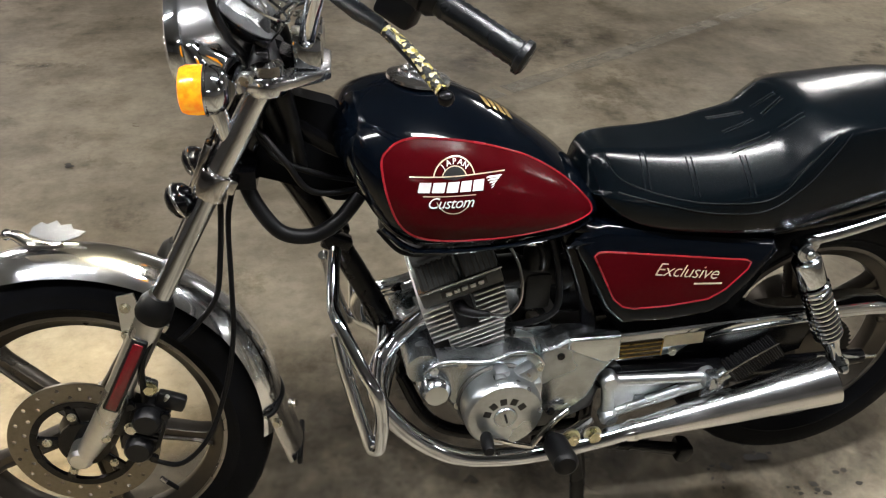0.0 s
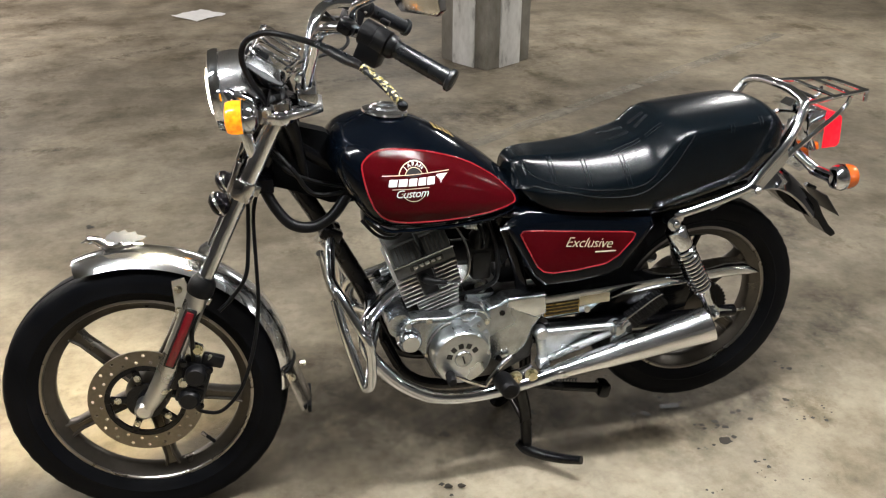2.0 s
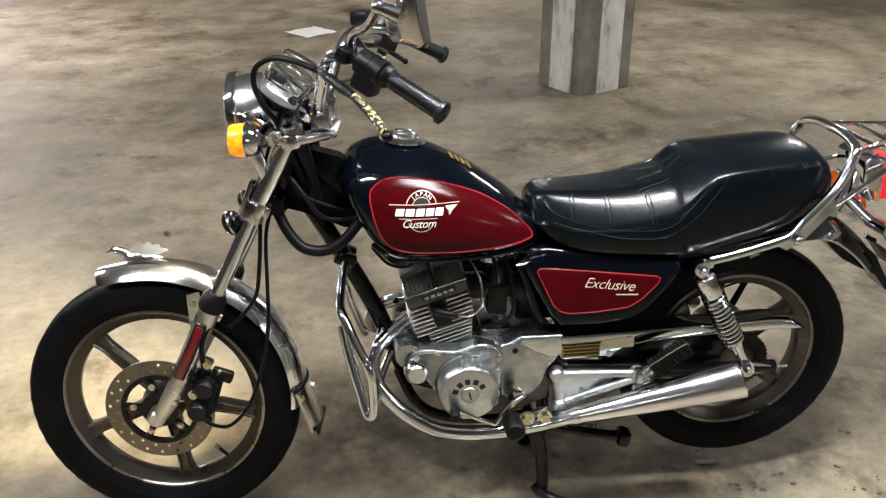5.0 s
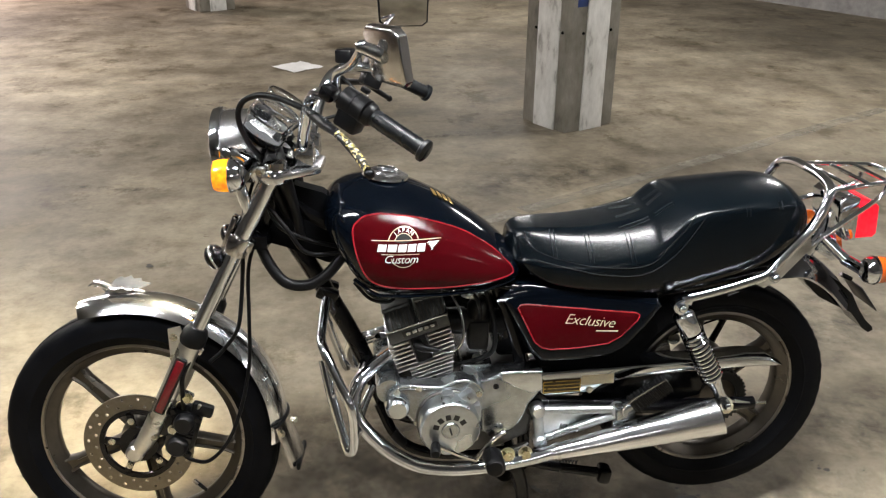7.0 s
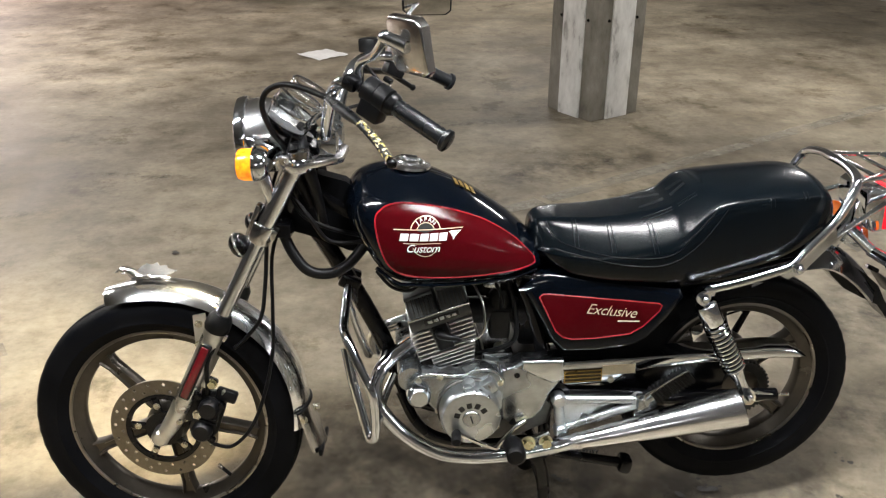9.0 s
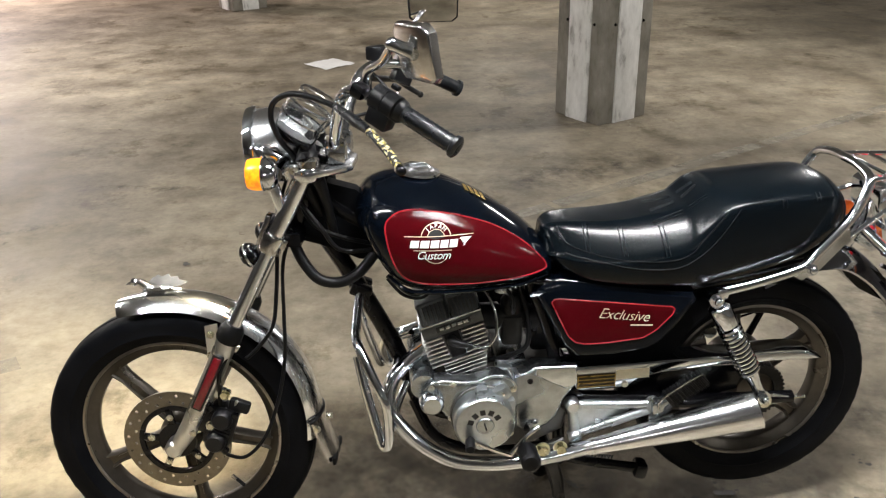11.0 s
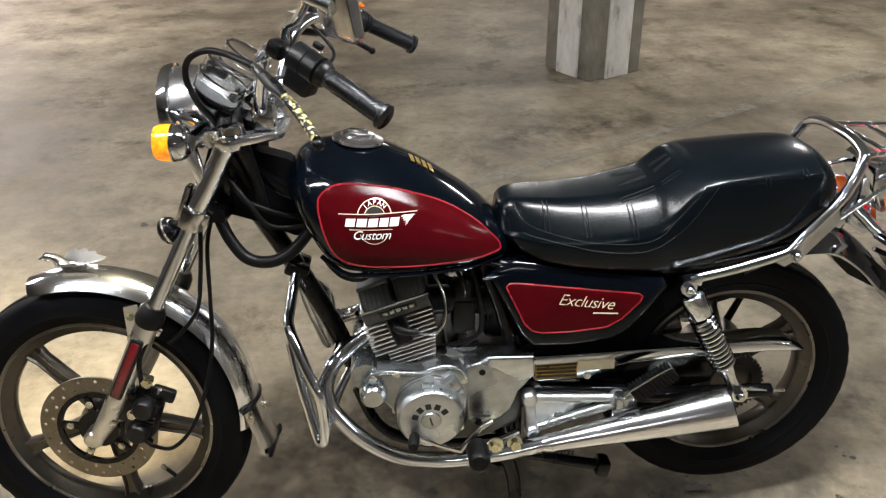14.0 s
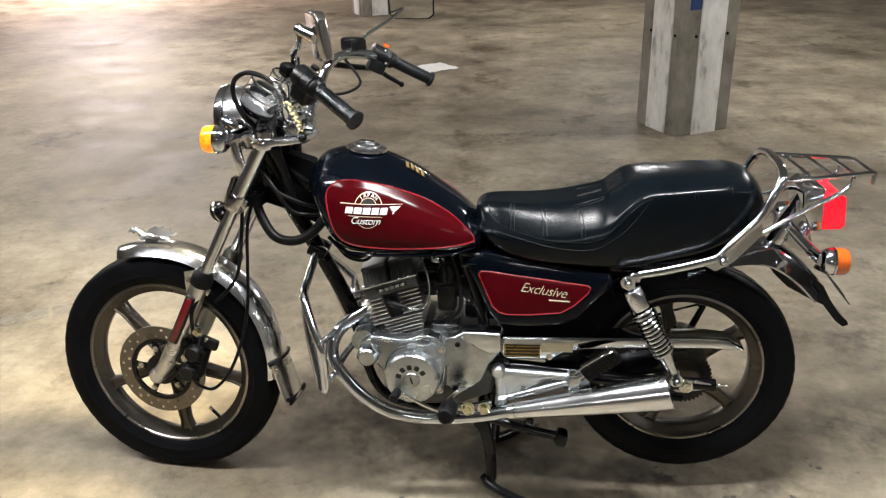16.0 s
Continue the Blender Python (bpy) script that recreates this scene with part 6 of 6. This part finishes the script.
# -- exhausts --
def exhaust(s):
    line = [(-0.085, s * 0.052, 0.530), (-0.124, s * 0.060, 0.510), (-0.168, s * 0.080, 0.486), (-0.200, s * 0.110, 0.462), (-0.212, s * 0.130, 0.420), (-0.196, s * 0.145, 0.376), (-0.141, s * 0.155, 0.313), (-0.070, s * 0.160, 0.267), (0.003, s * 0.161, 0.251), (0.08, s * 0.164, 0.252), (0.18, s * 0.168, 0.267), (0.27, s * 0.170, 0.289)]
    pipe = part("exhaust", tube(line, 0.0172, 20), CHROME, bike, "chrome exhaust pipe and tapering silencer")
    a, b = Vector((0.250, s * 0.170, 0.283)), Vector((0.644, s * 0.184, 0.368))
    d = (b - a)
    mf = tube([a, a + d * 0.03, a + d * 0.06, a + d * 0.5, a + d * 0.97, b], [0.0180, 0.0205, 0.0200, 0.0335, 0.0455, 0.0460], 36, smooth=False)
    n = d.normalized()
    for v in mf.verts:
        if (v.co - b).dot(n) > -0.002:
            v.co += n * (0.004 - (v.co.z - b.z) * 0.12)
    muffler = part("silencer", mf, SATIN, pipe, "tapering chrome silencer", smooth=50)
    part("silencer_mouth", tube([b - n * 0.01, b + n * 0.006], [0.038, 0.038], 28, smooth=False), CARB, muffler)
    part("joint_ring", tube([a + d * 0.035, a + d * 0.050], [0.0222, 0.0222], 28, smooth=False), CHROME_DULL, pipe)
    part("flange", lathe([(0.018, -0.004), (0.031, -0.004), (0.031, 0.004), (0.018, 0.004)], 24, "X", closed=True, at=(-0.098, s * 0.054, 0.524)), BOLT, pipe)
    part("hanger", slab([(0.400, 0.336), (0.455, 0.360), (0.450, 0.395), (0.405, 0.398)], s * 0.150, s * 0.156, 0), ALLOY_BRIGHT, muffler)


exhaust(-1)
exhaust(1)


def crash_bar(s):
    line = [(-0.262, s * 0.016, 0.660), (-0.270, s * 0.050, 0.628), (-0.276, s * 0.090, 0.598), (-0.278, s * 0.118, 0.584), (-0.268, s * 0.152, 0.566), (-0.240, s * 0.198, 0.514), (-0.219, s * 0.220, 0.474), (-0.213, s * 0.222, 0.430), (-0.214, s * 0.212, 0.365), (-0.220, s * 0.203, 0.343), (-0.230, s * 0.193, 0.346), (-0.244, s * 0.176, 0.398), (-0.262, s * 0.154, 0.470), (-0.275, s * 0.130, 0.540)]
    bar = part("crash_bar", tube(line, 0.0112, 16, 8), CHROME, bike, "chrome engine crash bar")
    part("cross_stay", tube([(-0.222, s * 0.205, 0.350), (-0.206, s * 0.150, 0.362), (-0.188, s * 0.090, 0.388), (-0.165, s * 0.030, 0.405)], 0.0095, 14), CHROME, bar)
    part("lower_stay", tube([(-0.222, s * 0.218, 0.482), (-0.212, s * 0.150, 0.470), (-0.196, s * 0.080, 0.468), (-0.185, s * 0.020, 0.470)], 0.0085, 14), CHROME, bar)
    part("clamp", block((0.05, 0.03, 0.03), (-0.262, s * 0.022, 0.655), Matrix.Rotation(radians(25), 3, "Y"), 0.005), FRAME_PAINT, bar)


crash_bar(-1)
crash_bar(1)


# -- foot gear --
def foot_gear():
    for s in (-1, 1):
        peg = part("rider_peg", tube([(0.108, s * 0.165, 0.288), (0.104, s * 0.20, 0.305), (0.102, s * 0.205, 0.308), (0.100, s * 0.268, 0.322), (0.099, s * 0.275, 0.323)], [0.012, 0.014, 0.0235, 0.0225, 0.016], 18, smooth=False), RUBBER, bike, "black rubber rider footpeg")
        part("peg_bar", tube([(0.20, s * 0.12, 0.275), (0.155, s * 0.15, 0.278), (0.115, s * 0.165, 0.286)], 0.012, 12), CHROME_DULL, peg, "chrome peg bar")
        for x in (0.146, 0.188):
            part("peg_nut", bolt((x, s * 0.166, 0.286), (0, s, 0.1), 0.0125, 0.016), BRASS, peg, "yellow zinc nut")
        # passenger bracket: an open cast triangle
        tri = [((0.222, 0.378), (0.232, 0.292), 0.0125), ((0.222, 0.375), (0.412, 0.379), 0.0105), ((0.232, 0.292), (0.412, 0.368), 0.0110)]
        bits = [tube([(a[0], s * (0.125 + 0.05 * (a[0] - 0.22)), a[1]), (b[0], s * (0.125 + 0.12 * (b[0] - 0.22)), b[1])], r, 12, smooth=False) for a, b, r in tri]
        web = slab([(0.228, 0.372), (0.234, 0.300), (0.36, 0.352), (0.36, 0.374)], s * 0.124, s * 0.128, 0)
        bracket = part("peg_bracket", joined(*bits, web), BRUSHED, bike, "open cast alloy passenger peg bracket")
        for x, z in ((0.222, 0.378), (0.232, 0.292), (0.412, 0.376)):
            boss = lathe([(0.003, -0.016), (0.013, -0.016), (0.018, -0.010), (0.018, 0.012), (0.003, 0.012)], 24, at=(x, -(0.128 + 0.10 * (x - 0.22)), z))
            part("boss", other_side(boss, s), BRUSHED, bracket)
        part("pivot_washer", other_side(lathe([(0.003, -0.104), (0.030, -0.104), (0.030, -0.112), (0.003, -0.112)], 28, at=(0.224, 0, 0.378)), s), FRAME_PAINT, bracket)
        a, b = Vector((0.416, s * 0.162, 0.380)), Vector((0.500, s * 0.178, 0.452))
        d = (b - a).normalized()
        fold = part("passenger_peg", joined(tube([a, a.lerp(b, 0.35)], [0.013, 0.012], 14, smooth=False), block((0.030, 0.03, 0.035), a, None, 0.006)), ALLOY, bike, "folded passenger footpeg with a ribbed rubber")
        tilt = Matrix.Rotation(-math.atan2(b.z - a.z, b.x - a.x), 3, "Y")
        rows = []
        for k in range(23):
            w, h = (0.0165, 0.0185) if k % 2 else (0.0140, 0.0155)
            for q in (-0.0017, 0.0017):
                o = a.lerp(b, 0.28 + 0.040 * k) + d * q
                rows.append([o + Vector((0, y, 0)) + tilt @ Vector((0, 0, z)) for y, z in ((-w, -h), (w, -h), (w, h), (-w, h))])
        part("peg_rubber", loft(rows), RUBBER, fold, "grooved black peg rubber")
        part("peg_spring", tube([a + Vector((0.0, s * 0.02, 0.0)), a + Vector((0.0, s * 0.028, 0.035)), b + Vector((-0.01, s * 0.022, 0.024)), b + Vector((0.012, s * 0.01, 0.02))], 0.0022, 8, 4), CHROME_DULL, fold)
    shift = part("gear_lever", tube([(0.070, -0.168, 0.274), (0.034, -0.186, 0.302), (-0.010, -0.205, 0.338), (-0.028, -0.212, 0.351)], 0.0058, 12), CHROME_DULL, bike, "chrome gear lever")
    part("lever_rubber", tube([(-0.028, -0.205, 0.350), (-0.030, -0.212, 0.350), (-0.034, -0.245, 0.353), (-0.034, -0.250, 0.353)], [0.009, 0.0115, 0.0115, 0.009], 14, smooth=False), RUBBER, shift, "black lever rubber")
    part("linkage", tube([(0.070, -0.168, 0.274), (0.088, -0.166, 0.300), (0.115, -0.160, 0.326), (0.140, -0.150, 0.336)], 0.0062, 12), CHROME_DULL, shift)
    part("brake_pedal", tube([(0.16, 0.16, 0.28), (0.05, 0.19, 0.275), (-0.03, 0.22, 0.30)], 0.008, 12), CHROME_DULL, bike, "chrome rear brake pedal")


foot_gear()


def stands():
    body = part("centre_stand", tube([(0.175, -0.125, 0.215), (0.175, 0.125, 0.215)], 0.017, 14, smooth=False), FRAME_PAINT, bike, "black steel centre stand with curved feet")
    for s in (-1, 1):
        part("stand_leg", tube([(0.178, s * 0.105, 0.215), (0.198, s * 0.100, 0.14), (0.205, s * 0.105, 0.05), (0.200, s * 0.118, 0.022 - 0.006 * s)], [0.018, 0.016, 0.015, 0.015], 14), FRAME_PAINT, body)
        foot = [(0.180, s * 0.105, 0.034 - 0.006 * s), (0.200, s * 0.120, 0.018 - 0.006 * s), (0.235, s * 0.150, 0.014 - 0.007 * s), (0.275, s * 0.185, 0.018 - 0.009 * s), (0.312, s * 0.222, 0.032 - 0.010 * s)]
        part("stand_foot", tube(foot, [0.010, 0.015, 0.014, 0.013, 0.011], 12), FRAME_PAINT, body)
    part("stand_brace", tube([(0.202, -0.10, 0.10), (0.202, 0.10, 0.10)], 0.011, 12, smooth=False), FRAME_PAINT, body)
    side = part("side_stand", tube([(0.205, -0.125, 0.235), (0.26, -0.135, 0.222), (0.32, -0.142, 0.212), (0.378, -0.150, 0.204)], [0.014, 0.012, 0.012, 0.013], 14), FRAME_PAINT, bike, "black side stand folded back")
    part("stand_pad", block((0.032, 0.045, 0.040), (0.388, -0.152, 0.203), Matrix.Rotation(radians(12), 3, "Y"), 0.010), FRAME_PAINT, side)
    part("stand_spring", coil((0.235, -0.115, 0.225), (0.33, -0.125, 0.215), 0.008, 0.0018, 12), CARB, side)


stands()


# -- rear end --
def chain_case():
    top = [(0.226, 0.458), (0.240, 0.466), (0.40, 0.470), (0.58, 0.474), (0.74, 0.480), (0.795, 0.474), (0.836, 0.450), (0.800, 0.448), (0.76, 0.450), (0.58, 0.444), (0.44, 0.435), (0.390, 0.424), (0.360, 0.402), (0.228, 0.398)]
    case = part("chain_case", slab(top, -0.050, -0.108, 0.008), CHROME, bike, "long chrome chain case with a gold grille", smooth=35)
    part("case_ridge", tube([(0.232, -0.104, 0.462), (0.58, -0.104, 0.471), (0.74, -0.104, 0.477), (0.80, -0.102, 0.470)], 0.0036, 8), CHROME, case)
    part("grille_plate", block((0.092, 0.004, 0.036), (0.282, -0.109, 0.428), Matrix.Rotation(radians(-1), 3, "Y"), 0.001), GOLD_DARK, case, "dark plate with gold bars")
    for k in range(4):
        part("grille_bar", block((0.088, 0.003, 0.0022), (0.282, -0.1115, 0.4140 + 0.0093 * k), Matrix.Rotation(radians(-1), 3, "Y"), 0.0008), GOLD, case, "gold bar")
    for x in (0.238, 0.327):
        part("grille_end", block((0.0024, 0.003, 0.036), (x, -0.1115, 0.428), None, 0.0008), GOLD, case)
    part("paper_label", block((0.080, 0.0016, 0.025), (0.370, -0.1088, 0.4405), Matrix.Rotation(radians(-1), 3, "Y"), 0.0004), LABEL, case, "cream paper label")
    part("case_bolt", bolt((0.352, -0.108, 0.413), (0, -1, 0), 0.006, 0.005), BOLT, case)
    guard = [(0.345, 0.412), (0.44, 0.434), (0.60, 0.442), (0.655, 0.440), (0.640, 0.370), (0.56, 0.350), (0.40, 0.345), (0.34, 0.365)]
    part("lower_guard", slab(guard, -0.060, -0.090, 0.006), FRAME_PAINT, case, "black lower chain guard")
    run = []
    for side_z in (0.428, 0.290):
        run.append(tube([(0.14, -0.079, 0.40 if side_z > 0.4 else 0.335), (0.70, -0.079, side_z)], 0.008, 8, smooth=False))
    part("chain", joined(*run), CARB, bike, "oily drive chain")


chain_case()


def shock(s):
    top, low = Vector((0.530, s * 0.158, 0.652)), Vector((0.662, s * 0.168, 0.398))
    d = (low - top).normalized()
    unit = part("shock_absorber", tube([top, top + d * 0.020, top + d * 0.022, top + d * 0.024, top + d * 0.026, top + d * 0.076, top + d * 0.078, top + d * 0.079], [0.014, 0.014, 0.020, 0.0245, 0.0255, 0.0255, 0.0245, 0.018], 28, smooth=False), CHROME, bike, "chrome rear shock absorber with an open spring")
    part("spring", coil(top + d * 0.078, top + d * 0.215, 0.0232, 0.0046, 12.5), CHROME, unit, "chrome coil spring")
    part("damper_rod", tube([top + d * 0.07, top + d * 0.24], [0.0135, 0.0135], 16, smooth=False), FRAME_PAINT, unit)
    part("lower_body", tube([top + d * 0.212, top + d * 0.222, top + d * 0.245, low], [0.025, 0.020, 0.014, 0.012], 20, smooth=False), CHROME, unit)
    for p in (top, low):
        part("eye", rod(p + Vector((0, -0.014, 0)), p + Vector((0, 0.014, 0)), 0.017, 22), CHROME, unit)
        part("acorn_nut", joined(bolt(p + Vector((0, s * 0.014, 0)), (0, s, 0), 0.011, 0.010), ball(p + Vector((0, s * 0.024, 0)), 0.0095)), CHROME, unit)


shock(-1)
shock(1)


def grab_rail():
    line = [(0.545, -0.150, 0.662), (0.62, -0.150, 0.678), (0.70, -0.149, 0.700), (0.738, -0.147, 0.714), (0.764, -0.144, 0.744), (0.826, -0.140, 0.814), (0.858, -0.134, 0.876), (0.872, -0.116, 0.904), (0.876, -0.06, 0.917), (0.874, 0.0, 0.920)]
    full = line + [(x, -y, z) for x, y, z in line[-2::-1]]
    rail = part("grab_rail", tube(full, 0.0112, 16), CHROME, bike, "chrome tubular grab rail")
    for s in (-1, 1):
        part("rail_plate", slab([(0.702, 0.694), (0.742, 0.712), (0.770, 0.742), (0.828, 0.806), (0.836, 0.772), (0.775, 0.700), (0.736, 0.676)], s * 0.134, s * 0.142, 0), CHROME, rail)
        part("rail_bolt", joined(bolt((0.748, s * 0.155, 0.709), (0, s, 0), 0.012, 0.010), ball((0.748, s * 0.164, 0.709), 0.010)), CHROME, rail)
        part("rail_end", block((0.028, 0.020, 0.026), (0.548, s * 0.152, 0.660), None, 0.006), CHROME, rail)
    rack = part("luggage_rack", tube([(0.872, -0.085, 0.884), (1.0, -0.058, 0.890), (1.088, -0.058, 0.900), (1.093, -0.058, 0.895), (1.093, -0.058, 0.874)], 0.0056, 12, 4), CHROME, bike, "thin chrome luggage rack")
    part("rack_side", tube([(0.878, 0.072, 0.910), (1.0, 0.072, 0.905), (1.074, 0.070, 0.902)], 0.0060, 12, 4), CHROME, rack)
    part("rack_end", tube([(1.074, 0.070, 0.902), (1.084, 0.04, 0.902), (1.090, -0.055, 0.900)], 0.0060, 12, 4), CHROME, rack)
    for x in (0.93, 0.985, 1.04):
        part("cross_bar", tube([(x - 0.012, 0.072, 0.906), (x + 0.016, -0.058, 0.893)], 0.0048, 10, smooth=False), CHROME, rack)
    for s in (-1, 1):
        part("rack_stay", tube([(0.826, s * 0.134, 0.766), (0.93, s * 0.095, 0.812), (1.035, s * 0.056, 0.858), (1.050, s * 0.056, 0.888)], 0.0062, 12, 5), CHROME, rack)


grab_rail()


def tail_end():
    # mudguard from under the seat down to a pointed flap
    path = [(0.70, 0.688), (0.78, 0.712), (0.855, 0.718), (0.912, 0.704), (0.972, 0.660), (1.022, 0.606)]
    rows = []
    for p in curve([(x, z, 0) for x, z in path], 5):
        x, z = p.x, p.y
        s = (x - 0.70) / 0.31
        w = 0.078 - 0.020 * s
        rows.append([(x - 0.016 * abs(q) ** 2.5, q * w, z - (0.060 - 0.020 * s) * abs(q) ** 2.6) for q in [j / 8 for j in range(-8, 9)]] + [(x - 0.003 - 0.016 * abs(q) ** 2.5, q * (w - 0.003), z - 0.004 - (0.060 - 0.020 * s) * abs(q) ** 2.6) for q in [j / 8 for j in range(8, -9, -1)]])
    guard = part("rear_fender", loft(rows), SMOKED_CHROME, bike, "dark chrome rear mudguard with a black flap", smooth=50)
    flap = [(0.870, 0.676), (0.930, 0.672), (0.985, 0.636), (1.024, 0.604), (1.046, 0.566), (1.072, 0.530), (1.094, 0.510), (1.098, 0.500), (1.086, 0.494), (1.066, 0.508), (1.030, 0.552), (0.984, 0.574), (0.936, 0.600), (0.900, 0.634)]
    part("mud_flap", slab(flap, -0.040, 0.040, 0.006), BLACK_PAINT, guard, "pointed black mud flap")
    lamp = part("tail_lamp", slab([(0.944, 0.800), (0.940, 0.850), (0.958, 0.864), (0.992, 0.856), (0.996, 0.752), (0.972, 0.750)], 0.070, -0.058, 0.008), CHROME, bike, "chrome tail lamp with a glowing red lens")
    part("lens", slab([(0.992, 0.754), (0.990, 0.854), (1.030, 0.846), (1.044, 0.834), (1.049, 0.766), (1.040, 0.756)], 0.066, -0.054, 0.008), TAIL_RED, lamp, "glowing red lens")
    part("lamp_bracket", tube([(0.90, 0, 0.70), (0.925, 0, 0.75), (0.950, 0, 0.80), (0.965, 0, 0.83)], [0.022, 0.024, 0.022, 0.024], 14), CHROME, lamp)
    part("bracket_plate", slab([(0.925, 0.712), (0.938, 0.815), (0.952, 0.830), (0.966, 0.820), (0.972, 0.765), (0.985, 0.705), (0.960, 0.690)], -0.03, 0.03, 0.010), CHROME, lamp)
    for s in (-1, 1):
        indicator("rear_indicator", (1.006 if s < 0 else 0.952, -0.130 if s < 0 else 0.125, 0.705 if s < 0 else 0.738), 1, AMBER_DARK, None, (0.975 if s < 0 else 0.925, s * 0.060, 0.705 if s < 0 else 0.735), "chrome rear turn signal with an amber lens")
        part("signal_arm", tube([(0.925, s * 0.03, 0.755), (0.950, s * 0.05, 0.73), (0.975, s * 0.070, 0.706)], 0.013, 12), CHROME, lamp)
    plate = part("number_plate", block((0.003, 0.10, 0.080), (1.066, 0.0, 0.590), Matrix.Rotation(radians(-38), 3, "Y"), 0.001), PLATE, bike, "small pale number plate on the tail")
    face = Matrix.Rotation(radians(-38), 3, "Y")
    for k in range(5):
        part("plate_bar", block((0.0016, 0.011, 0.036), Vector((1.066, 0, 0.590)) + face @ Vector((0.0022, -0.036 + 0.018 * k, 0)), face, 0), BLACK_INK, plate)
    part("plate_stay", tube([(1.010, 0.0, 0.640), (1.040, 0.0, 0.625)], 0.006, 8, smooth=False), FRAME_PAINT, plate)
    drum = part("brake_arm", joined(tube([(0.735, 0.10, 0.40), (0.770, 0.098, 0.485)], [0.010, 0.008], 12, smooth=False), rod((0.752, 0.10, 0.485), (0.795, 0.10, 0.487), 0.010), tube([(0.30, 0.11, 0.33), (0.772, 0.10, 0.487)], 0.003, 8, smooth=False)), FRAME_PAINT, bike, "black rear brake arm and rod")


tail_end()

# the headlamp's beam, thrown ahead and down
beam = bpy.data.lights.new("headlamp_beam", "SPOT")
beam.energy, beam.color, beam.spot_size, beam.spot_blend, beam.shadow_soft_size = 120, (1.0, 0.86, 0.56), radians(118), 0.7, 0.05
beam_at = bike.matrix_world @ ST @ Vector((-0.545, 0, 1.015))
beam_ob = new("headlamp_beam", beam)
beam_ob.matrix_world = look(beam_at, beam_at + Vector((-1, 0.05, -0.80)))
